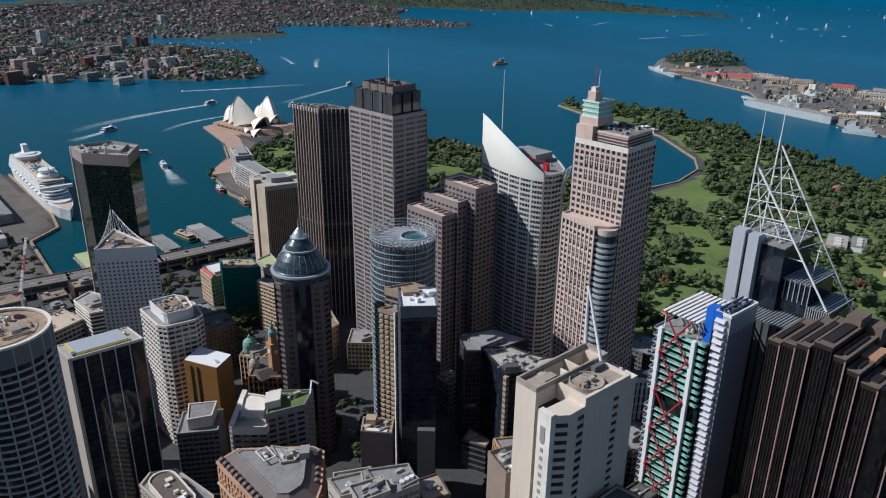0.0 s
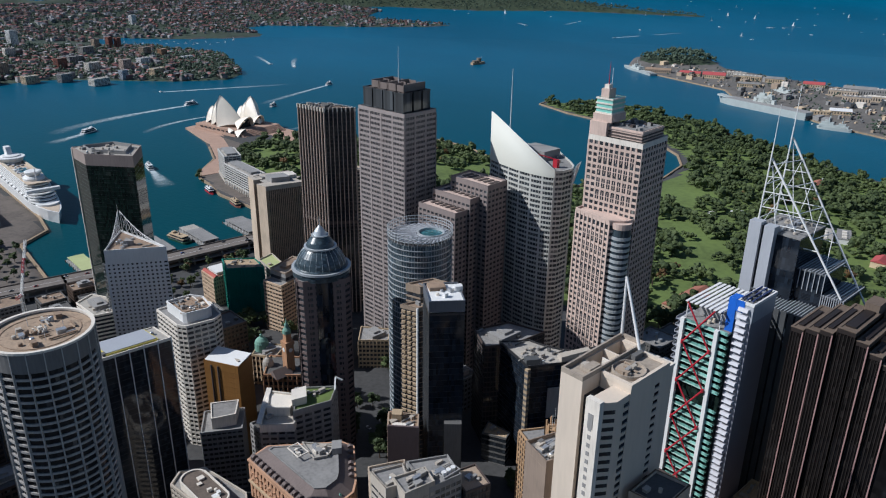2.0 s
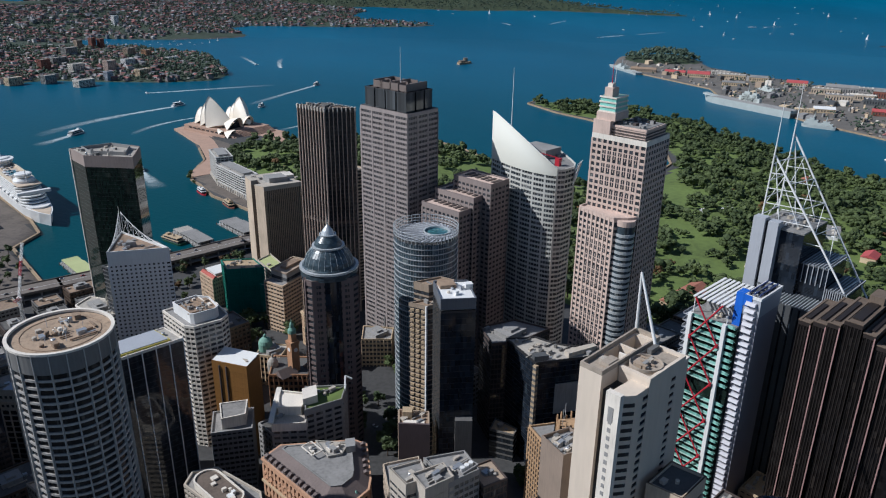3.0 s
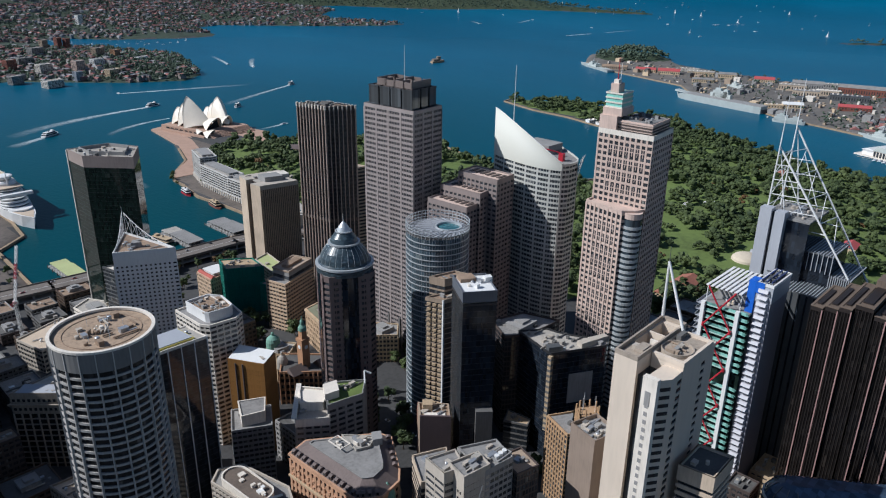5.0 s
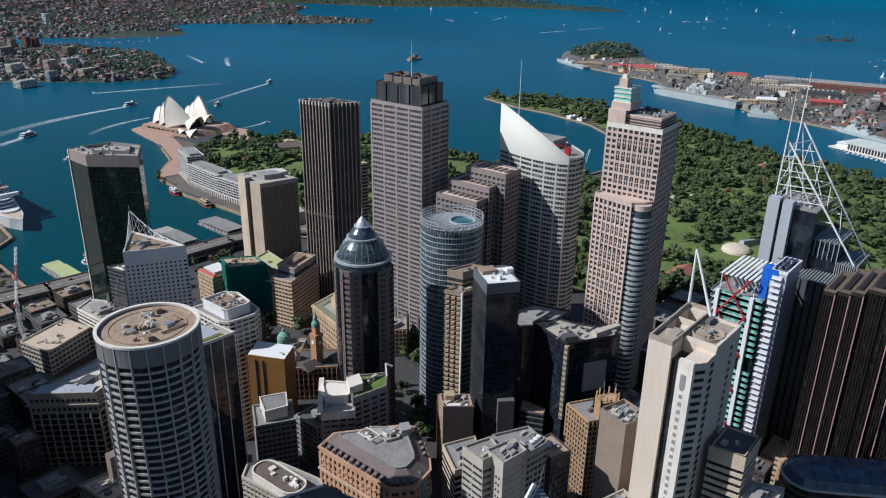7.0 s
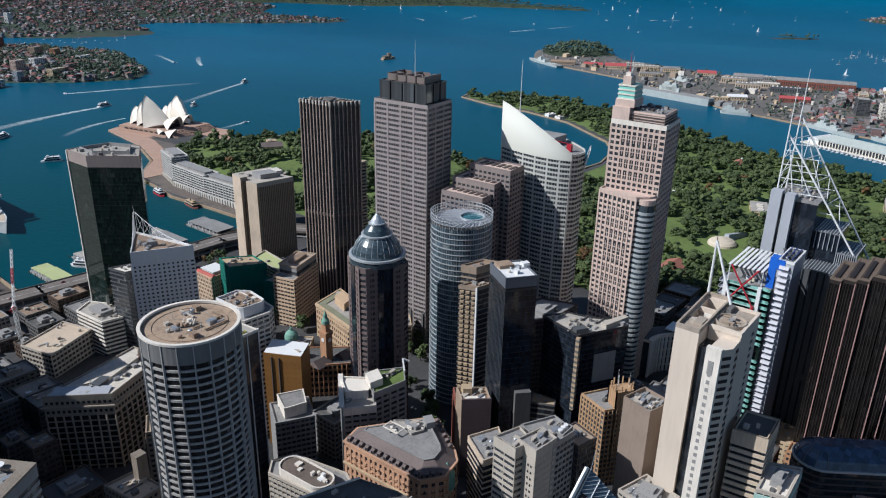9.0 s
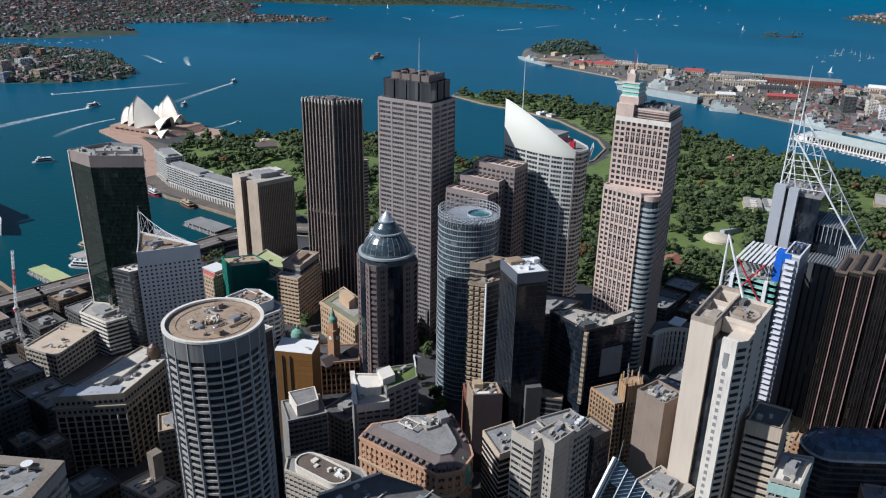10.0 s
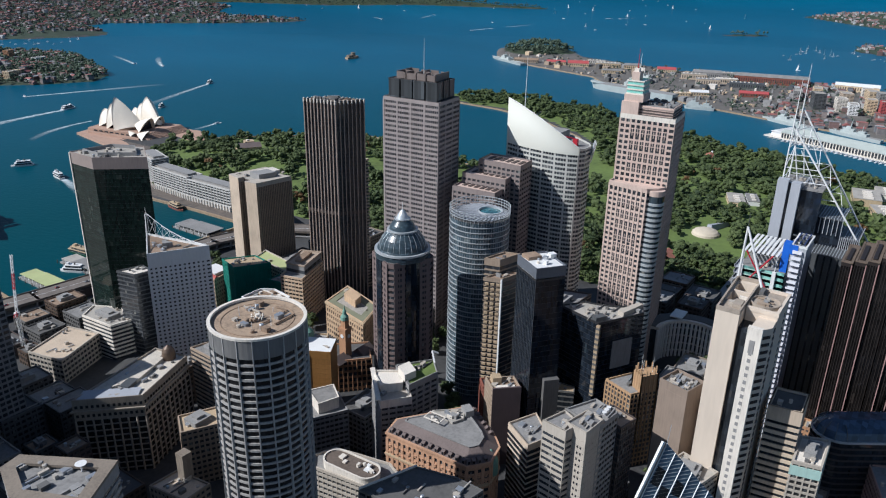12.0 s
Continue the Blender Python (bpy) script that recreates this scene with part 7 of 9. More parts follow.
def cruise_ship(x, y, yaw):
    t = thing("cruise_ship", (x, y, 0), "large white cruise ship moored at a passenger wharf", "cruise ship")
    L, B = 292.0, 36.0
    g, deck = hull(L, B, 17, 0.26)
    boat_part("hull", g, WHITE, t, "white hull")
    def round_front(w, y0, y1, bulge):
        return [(-w, y0), (w, y0)] + [(w * math.cos(radians(a)), y1 + bulge * math.sin(radians(a))) for a in range(0, 181, 15)]

    for k in range(8):
        w, y1 = B / 2 * (0.97 - 0.012 * k), L / 2 - 62 - 4.6 * k
        boat_part("deck_storey", Geo().prism(round_front(w - 0.5, -L / 2 + 4 + 2.5 * k, y1, 17 - k), 17 + 2.9 * k, 18.5 + 2.9 * k), GL_DARK, t)
        boat_part("deck_band", Geo().prism(round_front(w, -L / 2 + 3 + 2.5 * k, y1 + 0.5, 17.5 - k), 18.4 + 2.9 * k, 19.9 + 2.9 * k, bottom=True), WHITE, t)
    boat_part("upper_rim", Geo().ring(round_front(12.5, -60, 34, 12), round_front(15.2, -62, 36, 14), 41, 43.4, inside=True), CREAM_R, t, "cream upper deck rim")
    boat_part("foredeck_screen", Geo().prism(round_front(14.5, 84, 96, 16), 17.2, 19.6), WHITE, t)
    boat_part("bridge_wing", Geo().box(-21, 82, 32, 21, 88, 36).box(-20, 83, 34, 20, 88.4, 35.2), WHITE, t)
    boat_part("top_deck", Geo().box(-15.5, -120, 40.3, 15.5, 72, 40.9), BEIGE, t, "tan top deck")
    boat_part("solarium", Geo().lathe([(14, 40.9), (14, 43.5), (12.5, 45.5), (8, 46.6), (3, 47)], 28, 0, 46), WHITE, t)
    boat_part("solarium_ring", Geo().ring(circle(0, 46, 7, 24), circle(0, 46, 8.5, 24), 46.4, 47.6, inside=True), BEIGE, t)
    boat_part("sports_deck", Geo().lathe([(14, 40.9), (16, 45), (19, 48.5), (18.6, 50), (12, 50.4)], 28, 0, -70), WHITE, t)
    boat_part("lounge", Geo().lathe([(8, 47), (11, 50), (11, 52), (9, 53)], 24, 0, 46), WHITE, t, "white observation lounge")
    boat_part("pool", Geo().box(-6, -22, 41.0, 6, 2, 41.4), POOL, t)
    boat_part("pool_rim", Geo().box(-8.5, -26, 40.9, 8.5, 6, 41.15), GREYCLAD, t)
    boat_part("funnel", Geo().prism([(-5, -84), (5, -84), (4, -68), (-4, -68)], 46, 62, poly1=[(-4, -92), (4, -92), (3.4, -80), (-3.4, -80)]), WHITE, t)
    boat_part("funnel_wing", Geo().lathe([(12, 50), (13, 51.5), (11, 52)], 24, 0, -72), WHITE, t)
    boat_part("mast", Geo().tube((0, 60, 41), (0, 57, 60), 1.2, 0.4, n=6).box(-5, 57, 53, 5, 58, 53.6), WHITE, t)
    for k in range(9):
        for s in (-1, 1):
            boat_part("lifeboat", Geo().box(s * 18.2 - 1.6, -96 + k * 19, 20.5, s * 18.2 + 1.6, -85 + k * 19, 23.2), YELLOW if s < 0 else WHITE, t)
    boat_part("foredeck", Geo().prism([(px * 0.9, py - 3) for px, py in deck if py > 96], 17.05, 17.4), BEIGE, t)
    rnd = random.Random(3)
    for k in range(26):
        x_, y_ = rnd.uniform(-13, 13), rnd.uniform(-60, 30)
        boat_part("deck_house", Geo().box(x_ - 1.5, y_ - 2, 40.9, x_ + 1.5, y_ + 2, 42.6), rnd.choice((WHITE, GREYCLAD, BEIGE, CONC_G)), t)
    return put(t, yaw)


def warship(x, y, yaw, L=140.0, B=17.0, flat=False, name="frigate"):
    t = thing(name, (x, y, 0), "grey navy ship with a long flat flight deck" if flat else "grey navy frigate with masts and gun deck", "warship", "navy ships")
    g, deck = hull(L, B, 17 if flat else 7, 0.2 if flat else 0.35, flare=1.0)
    boat_part("hull", g, NAVY, t)
    if flat:
        boat_part("flight_deck", Geo().prism([(px, py) for px, py in deck], 17.0, 18.0), CONC_G, t)
        boat_part("ski_jump", Geo().add([(-B / 2, L / 2 - 40, 18), (B / 4, L / 2 - 40, 18), (B / 6, L / 2 - 4, 22), (-B / 3, L / 2 - 4, 22), (-B / 2, L / 2 - 40, 17.5), (B / 4, L / 2 - 40, 17.5), (B / 6, L / 2 - 4, 17.5), (-B / 3, L / 2 - 4, 17.5)],
                                        [(0, 1, 2, 3), (3, 2, 6, 7), (1, 5, 6, 2), (0, 3, 7, 4)]), NAVY, t)
        for y0, y1, z1 in ((-30, 30, 28), (-22, 22, 34), (0, 16, 40), (-20, -8, 39)):
            boat_part("island", Geo().box(B / 2 - 11, y0, 18, B / 2 - 2, y1, z1), NAVY, t)
        for yy in (8, -14):
            boat_part("mast", Geo().tube((B / 2 - 6, yy, 36), (B / 2 - 6, yy, 54), 1.6, 0.3, n=6).box(B / 2 - 10, yy - 0.4, 46, B / 2 - 2, yy + 0.4, 46.6), NAVY, t)
        boat_part("stern_door", Geo().box(-B * 0.3, -L / 2 - 0.6, 3, B * 0.3, -L / 2 + 0.5, 10), CONC_D, t)
    else:
        for y0, y1, z1, w in ((-28, 30, 12, 0.8), (2, 26, 17, 0.65), (-22, -8, 16, 0.6), (10, 20, 21, 0.45)):
            boat_part("superstructure", Geo().box(-B * w / 2, y0, 7, B * w / 2, y1, z1), NAVY, t)
        boat_part("mast", Geo().tube((0, 12, 20), (0, 10, 36), 1.4, 0.3, n=6).box(-4, 9.6, 28, 4, 10.4, 28.6), NAVY, t)
        boat_part("mast", Geo().tube((0, -14, 15), (0, -15, 28), 1.2, 0.3, n=6), NAVY, t)
        boat_part("gun", Geo().lathe([(2.2, 7), (2.0, 9.4), (1, 10)], 10, 0, 44).tube((0, 45, 9), (0, 51, 9.8), 0.25, n=5), NAVY, t)
        boat_part("flight_deck", Geo().box(-B * 0.42, -L / 2 + 3, 7.05, B * 0.42, -L / 2 + 28, 7.4), CONC_G, t)
    return put(t, yaw)


def ferry(x, y, yaw, L=38.0, name="ferry", top=WHITE, low=WHITE):
    t = thing(name, (x, y, 0), "white two-deck harbour ferry under way" if low is WHITE else ("red-hulled tour boat beside the promenade" if low is not SHIP_GREEN else "green and cream harbour ferry with two decks"), "ferry", "harbour ferries")
    B = L * 0.28
    g, deck = hull(L, B, 2.4, 0.35)
    boat_part("hull", g, low, t)
    boat_part("lower_cabin", Geo().box(-B * 0.42, -L * 0.4, 2.4, B * 0.42, L * 0.3, 5), GL_DARK, t)
    boat_part("deck_band", Geo().box(-B * 0.46, -L * 0.42, 4.8, B * 0.46, L * 0.33, 5.6), top, t)
    boat_part("upper_cabin", Geo().box(-B * 0.36, -L * 0.34, 5.6, B * 0.36, L * 0.22, 7.8), GL_DARK, t)
    boat_part("roof", Geo().box(-B * 0.4, -L * 0.37, 7.8, B * 0.4, L * 0.25, 8.4), top, t)
    boat_part("wheelhouse", Geo().box(-B * 0.2, L * 0.1, 8.4, B * 0.2, L * 0.2, 10.6), top, t)
    boat_part("funnel", Geo().tube((0, -L * 0.1, 8.4), (0, -L * 0.12, 11), 1.0, 0.8, n=10), CONC_D, t)
    return put(t, yaw)


def wake(x, y, yaw, L, w0, w1, seed, bend=0.0):
    """A foam trail behind a boat that heads along yaw; bend swings its old end aside."""
    rnd = random.Random(seed)
    g = Geo()
    n = 44
    d = Vector((-math.sin(radians(yaw)), math.cos(radians(yaw)), 0))
    s = Vector((d.y, -d.x, 0))
    pts, fade = [], []
    for i in range(n + 1):
        u = i / n
        c = Vector((x, y, 0.12)) - d * (L * u) + s * (math.sin(u * 3 + seed) * L * 0.01 + bend * u ** 2.6)
        w = (w0 + (w1 - w0) * u) * rnd.uniform(0.8, 1.15)
        m = rnd.uniform(-0.15, 0.15)
        for k, e in ((-0.5, 0.0), (-0.22 + m * 0.5, 1.0), (0.22 + m * 0.5, 0.8), (0.5, 0.0)):
            pts.append(tuple(c + s * (w * k)))
            fade.append(e * max(0.0, 1 - u) ** 0.9)
    pts = [tuple(p) for p in recede(pts).tolist()]
    g.add(pts, [(4 * i + k, 4 * i + k + 1, 4 * i + k + 5, 4 * i + k + 4) for i in range(n) for k in range(3)])
    ob = solo("wake", g, FOAM_W, "white foam wake on the water behind a boat", "wake", "stuff")
    at = ob.data.attributes.new("fade", "FLOAT", "POINT")
    at.data.foreach_set("value", fade)


def foam_fade():
    m, nt, p, N, L = nodes_of("thin_foam")
    tc, nz = N("ShaderNodeTexCoord"), N("ShaderNodeTexNoise")
    nz.inputs["Scale"].default_value, nz.inputs["Detail"].default_value = 0.08, 6
    L(tc.outputs["Object"], nz.inputs["Vector"])
    r = ramp(nt, [(0.25, (0.3, 0.3, 0.3)), (0.6, (1, 1, 1))])
    L(nz.outputs[0], r.inputs[0])
    at, mu = N("ShaderNodeAttribute"), N("ShaderNodeMath")
    at.attribute_name = "fade"
    mu.operation = "MULTIPLY"
    L(r.outputs[0], mu.inputs[0])
    L(at.outputs["Fac"], mu.inputs[1])
    L(mu.outputs[0], p.inputs["Alpha"])
    p.inputs["Base Color"].default_value = (0.62, 0.70, 0.72, 1)
    p.inputs["Roughness"].default_value = 0.6
    return m


FOAM_W = foam_fade()
SHIP_GREEN = matte("dark_green_hull", (0.02, 0.08, 0.045), rough=0.5)
cruise_ship(223, 1178, 179.5)
warship(1752, 819, -13.5, L=263, B=33, flat=True, name="landing_ship")
warship(1608, 400, -27, L=140, B=16)
warship(1560, 262, -27, L=118, B=14)
warship(1655, 610, 10, L=70, B=11)
warship(2094, 1398, -30.3, L=215, B=29, name="supply_ship")
warship(2015, 880, -35, L=118, B=14)
for x, y, yaw, L in ((437, 1574, -60, 42), (723, 1729, -80, 36), (420, 1232, -9, 34), (1148, 1775, -64, 30), (864, 1590, -60, 26), (420, 1340, 60, 34)):
    ferry(x, y, yaw, L)
ferry(436, 1042, 172, 30, "ferry", WHITE, RED)
ferry(436, 960, 172, 34, "ferry", SAND_L, BRICK)
ferry(266, 912, 8, 40, "ferry", SAND_L, SHIP_GREEN)
ferry(314, 880, 12, 44, "ferry", SAND_L, SHIP_GREEN)
ferry(232, 868, 30, 30, "ferry")
for i, (x, y, yaw, L, a, b, bend) in enumerate(((425, 1567, -60, 90, 12, 34, 0), (715, 1727, -82, 360, 12, 46, 78), (418, 1220, -9, 110, 10, 34, 0), (1148, 1775, -64, 330, 9, 26, 0), (830, 1357, -80, 70, 6, 16, 0), (738, 1946, 73, 340, 10, 34, 0),
                                               (1232, 2241, 159, 240, 13, 20, 14), (1262, 2140, 150.6, 230, 16, 22, -12), (2945, 2095, 85, 520, 12, 36, 0), (3125, 2795, 150, 160, 16, 30, 0), (3590, 2790, -70, 280, 10, 24, 0),
                                               (684, 1571, -84, 175, 6, 26, 52), (4150, 1916, 60, 420, 8, 20, 0))):
    wake(x, y, yaw, L, a, b, i, bend)


def launch(x, y, yaw, L, sail=False):
    t = thing("sailing_boat" if sail else "motor_launch", (x, y, 0), "small white sailing boat on the harbour" if sail else "small white motor boat on the harbour", "boat", "small boats")
    g, _ = hull(L, L * 0.3, 1.1, 0.45)
    boat_part("hull", g, WHITE, t)
    if not sail:
        boat_part("cabin", Geo().box(-L * 0.1, -L * 0.22, 1.1, L * 0.1, L * 0.15, 2.6), GREYCLAD, t)
    else:
        boat_part("mast", Geo().tube((0, 0, 1), (0, 0, L * 1.3), 0.14, n=5), WHITE, t)
        boat_part("sail", Geo().add([(0.1, -0.2, 2), (0.1, -L * 0.42, 2), (0.1, -0.2, L * 1.2), (0, -0.2, 2), (0, -L * 0.42, 2), (0, -0.2, L * 1.2)], [(0, 1, 2), (5, 4, 3)]), WHITE, t)
    far = recede([(x, y, 0.0), (x, y, 1.0)])
    t = put(t, yaw)
    t.location = far[0].tolist()
    k = float(far[1][2] - far[0][2])
    t.scale = (k, k, k)
    return t


_rnd = random.Random(8)
for x, y, s in ((1232, 2241, 0), (1262, 2140, 0), (2945, 2095, 0), (3125, 2795, 0), (3590, 2790, 0), (4861, 1321, 1), (738, 1946, 0), (830, 1357, 0), (2840, 640, 1), (2560, 560, 1), (3920, 1250, 1), (4400, 1900, 1), (4300, 1500, 0)):
    launch(x, y, _rnd.uniform(0, 360), 18 if x < 3000 else 20, bool(s))
for k in range(44):
    x, y = _rnd.uniform(1060, 1500), _rnd.uniform(2900, 3330)
    if ground_at(x, y) < -3:
        launch(x, y, 40 + _rnd.uniform(-25, 25), _rnd.uniform(8, 12), k % 6 == 0)
for k in range(28):
    x, y = _rnd.uniform(2950, 3300), _rnd.uniform(330, 720)
    if ground_at(x, y) < -3:
        launch(x, y, 60 + _rnd.uniform(-25, 25), _rnd.uniform(10, 18), k % 2 == 0)
for k in range(44):
    x, y = _rnd.uniform(3300, 6400), _rnd.uniform(1300, 3900)
    if ground_at(x, y) < -3:
        launch(x, y, _rnd.uniform(0, 360), _rnd.uniform(14, 24), k % 3 == 0)
for k in range(26):
    u = k / 25
    launch(1432 - 92 * u + _rnd.uniform(-3, 3), 372 - 215 * u, 68 + _rnd.uniform(-4, 4), _rnd.uniform(12, 24))
t_ = launch(4150, 1916, 60, 60)


def island_fort():
    t = thing("island_fort", (1790, 1838, 0), "small stone island fort with a round tower", "fort")
    p = [(1762, 1826), (1800, 1822), (1830, 1838), (1812, 1852), (1770, 1846)]
    part("rock", Geo().prism(offset(p, 4), -2, 1.5, poly1=p), EARTH, t)
    part("rampart", Geo().prism(p, 1.5, 6), EARTH, t)
    part("tower", Geo().lathe([(8.5, 6), (7.8, 17), (8.4, 17.5), (8.4, 19.5)], 20, 1800, 1836), STONE_D, t)
    part("barracks", Geo().box(1772, 1830, 6, 1790, 1842, 11).gable(1771, 1829, 11, 1791, 1843, 14), STONE_D, t)
    part("flagpole", Geo().tube((1815, 1840, 5), (1815, 1840, 24), 0.3, n=5), WHITE, t)


island_fort()


# ---- naval yard, finger wharf and the far streets ----
def shed(name, label, x, y, yaw, L, W, h, roof, wall, gable=True, group="", cat="shed"):
    z = ground_at(x, y)
    t = thing(name, (x, y, z), label, cat, group)
    boat_part("shed_body", Geo().box(-L / 2, -W / 2, -2, L / 2, W / 2, h), wall, t)
    n = max(2, int(L / 6))
    for s in (-1, 1):
        g = Geo()
        for k in range(n):
            xx = -L / 2 + (k + 0.5) * L / n
            g.box(xx - 1.2, s * W / 2 - 0.1, h * 0.3, xx + 1.2, s * W / 2 + 0.1, h * 0.75)
        boat_part("window_band", g, GL_DARK, t)["kind"] = "stuff"
    if gable:
        boat_part("roof", Geo().gable(-L / 2 - 0.6, -W / 2 - 0.6, h, L / 2 + 0.6, W / 2 + 0.6, h + W * 0.22), roof, t)
    else:
        boat_part("roof", Geo().box(-L / 2 - 0.3, -W / 2 - 0.3, h, L / 2 + 0.3, W / 2 + 0.3, h + 0.6), roof, t)
        for k in range(max(1, n // 2)):
            boat_part("roof_unit", Geo().box(-L / 2 + 4 + k * 11, -W * 0.2, h + 0.6, -L / 2 + 8 + k * 11, W * 0.15, h + 2.4), CONC_W, t)
    return put(t, yaw)


RED_ROOF = matte("faded_red_roof", (0.40, 0.075, 0.075), streak=False, vary=0.2)
CREAM = matte("cream_render", (0.60, 0.46, 0.30), vary=0.2)
for x, y, yaw, L, W, h, r, w, lab in (
        (2105, 1330, -65, 80, 24, 9, ROOF_B, TAN, "brown-roofed stone store on the naval wharf"), (2118, 1225, -65, 62, 26, 9, RED_ROOF, CREAM, "cream naval store with a red roof"),
        (2128, 1150, -65, 66, 34, 10, RED_ROOF, CREAM, "cream naval store with a red roof"), (2160, 1060, -65, 78, 34, 13, ROOF_L, CREAM, "cream naval workshop with a pale roof"),
        (2180, 985, -65, 50, 24, 12, ROOF_G, CREAM, "cream naval workshop with a grey roof"), (2200, 880, -68, 56, 30, 9, RED_ROOF, CREAM, "cream naval store with a red roof"),
        (2090, 760, -70, 70, 26, 16, ROOF_L, BEIGE, "beige dockside workshop with a pale roof"), (1990, 690, -70, 64, 24, 18, CONC_G, BEIGE, "beige four-storey dockyard office block"),
        (2010, 590, -75, 90, 30, 14, STEEL_D, STEEL_D, "dark grey dockyard workshop"), (1880, 540, -70, 70, 24, 9, RED_ROOF, BRICK, "brick dockyard store with a red roof"),
        (1830, 665, -60, 46, 24, 9, WHITE, CREAM, "dockyard shed with a white vaulted roof"), (1800, 700, -60, 40, 18, 8, CREAM, CREAM, "low cream dockyard shed"),
        (2165, 560, -78, 200, 34, 20, ROOF_G, BRICK, "long brick dockyard workshop with a ribbed roof"), (2150, 740, -72, 80, 30, 18, ROOF_G, CONC_G, "grey dockyard workshop"),
        (2190, 340, -85, 110, 30, 16, WHITE, CREAM, "long cream building with a white roof"), (1755, 735, -55, 38, 14, 7, ROOF_L, CREAM, "low dockside shed with a pale roof"),
        (2070, 660, -70, 60, 22, 14, CONC_W, BEIGE, "beige dockyard block with a flat pale roof"), (2240, 700, -75, 60, 24, 12, ROOF_L, CONC_G, "grey dockyard shed"),
        (2050, 1000, -62, 60, 20, 9, ROOF_G, CREAM, "cream dockside shed with a grey roof"), (2230, 1130, -62, 56, 24, 9, ROOF_L, CONC_W, "pale naval building")):
    shed("naval_building", lab if len(lab.split()) > 3 else lab + " on the waterfront", x, y, yaw, L, W, h, r, w, gable=(r in (RED_ROOF, ROOF_B, WHITE, ROOF_G)), group="naval yard buildings", cat="naval building")


def yard_gear():
    """Containers, vans, stacks and huts too many to count on the dockyard paving."""
    rnd = random.Random(14)
    g = Geo()
    mats = (CONC_G, CREAM, TAN, STEEL_D, CONC_G, CONC_W, TAN, CONC_D)
    pts = [(rnd.uniform(1620, 2280), rnd.uniform(380, 1420)) for _ in range(700)]
    d = edge_distance(np.array([p[0] for p in pts]), np.array([p[1] for p in pts]), NAVAL_LAND)
    z, k = heights(pts)
    for (x, y), dd, zz, kk in zip(pts, d, z, k):
        if dd < 10 or zz < 2 or kk != 4:
            continue
        a, b, h = rnd.uniform(1.5, 8), rnd.uniform(1.2, 3.5), rnd.choice((1.5, 2.5, 3, 5, 8))
        if rnd.random() < 0.12:
            a, b, h = a * 2, b * 3, rnd.uniform(6, 14)
        g.box(x - a, y - b, zz - 1, x + a, y + b, zz + h, rnd.randrange(8))
    solo("dockyard_gear", g, mats, "containers, huts and stacked gear on dockyard paving", "dockyard gear", "stuff")


def finger_wharf():
    t = thing("finger_wharf", (1440, 280, 0), "long timber wharf building with pale green gabled roofs", "wharf building")
    boat_part("deck", Geo().box(-32, -125, -3, 32, 135, 2.2), CONC_W, t)
    for s in (-1, 1):
        boat_part("hall", Geo().box(s * 16 - 11, -120, 2.2, s * 16 + 11, 100, 13), CONC_W, t)
        g = Geo()
        a = [(s * 16 - 12, -121, 13), (s * 16 + 12, -121, 13), (s * 16 + 12, 101, 13), (s * 16 - 12, 101, 13), (s * 16, -121, 18.5), (s * 16, 101, 18.5)]
        g.add(a, [(0, 4, 5, 3), (1, 2, 5, 4), (0, 1, 4), (2, 3, 5)])
        boat_part("roof", g, bpy.data.materials["pale_wharf_roof"], t)
        for k in range(36):
            yy = -117 + k * 6.1
            boat_part("bay_window", Geo().box(s * 28 - 1.4 if s > 0 else -28.4, yy - 1.6, 3, s * 28 + 0.4 if s > 0 else -26.6, yy + 1.6, 12), GL_DARK, t)
    boat_part("centre_roof", Geo().box(-5, -118, 11, 5, 98, 11.6), ROOF_G, t)
    for k in range(24):
        boat_part("berth", Geo().box(-48, -116 + k * 10, 0.2, -32, -115 + k * 10, 1.0), CONC_W, t)
    boat_part("end_pavilion", Geo().box(-24, 100, 2.2, 24, 124, 11).gable(-26, 99, 11, 26, 126, 16), WHITE, t)
    put(t, -22)


matte("pale_wharf_roof", (0.38, 0.41, 0.38), streak=False, vary=0.2)
finger_wharf()

_rnd = random.Random(21)


def flats(x, y, yaw, w, d, h, wall, group, label, roof=ROOF_L):
    z = ground_at(x, y)
    c, s = math.cos(radians(yaw)), math.sin(radians(yaw))
    p = [(x + c * a - s * b, y + s * a + c * b) for a, b in ((-w / 2, -d / 2), (w / 2, -d / 2), (w / 2, d / 2), (-w / 2, d / 2))]
    tower("apartment_block", label + ", with banded balconies", p, z - 3, z + h, GL_CITY, wall, fh=3.2, sp=1.6, spd=0.4, bay=max(4.0, w / 5), pw=1.1, pd=0.42, plant=2, seed=int(x + y), penthouse=False, roof=roof, category="apartment block", group=group, joined=True)


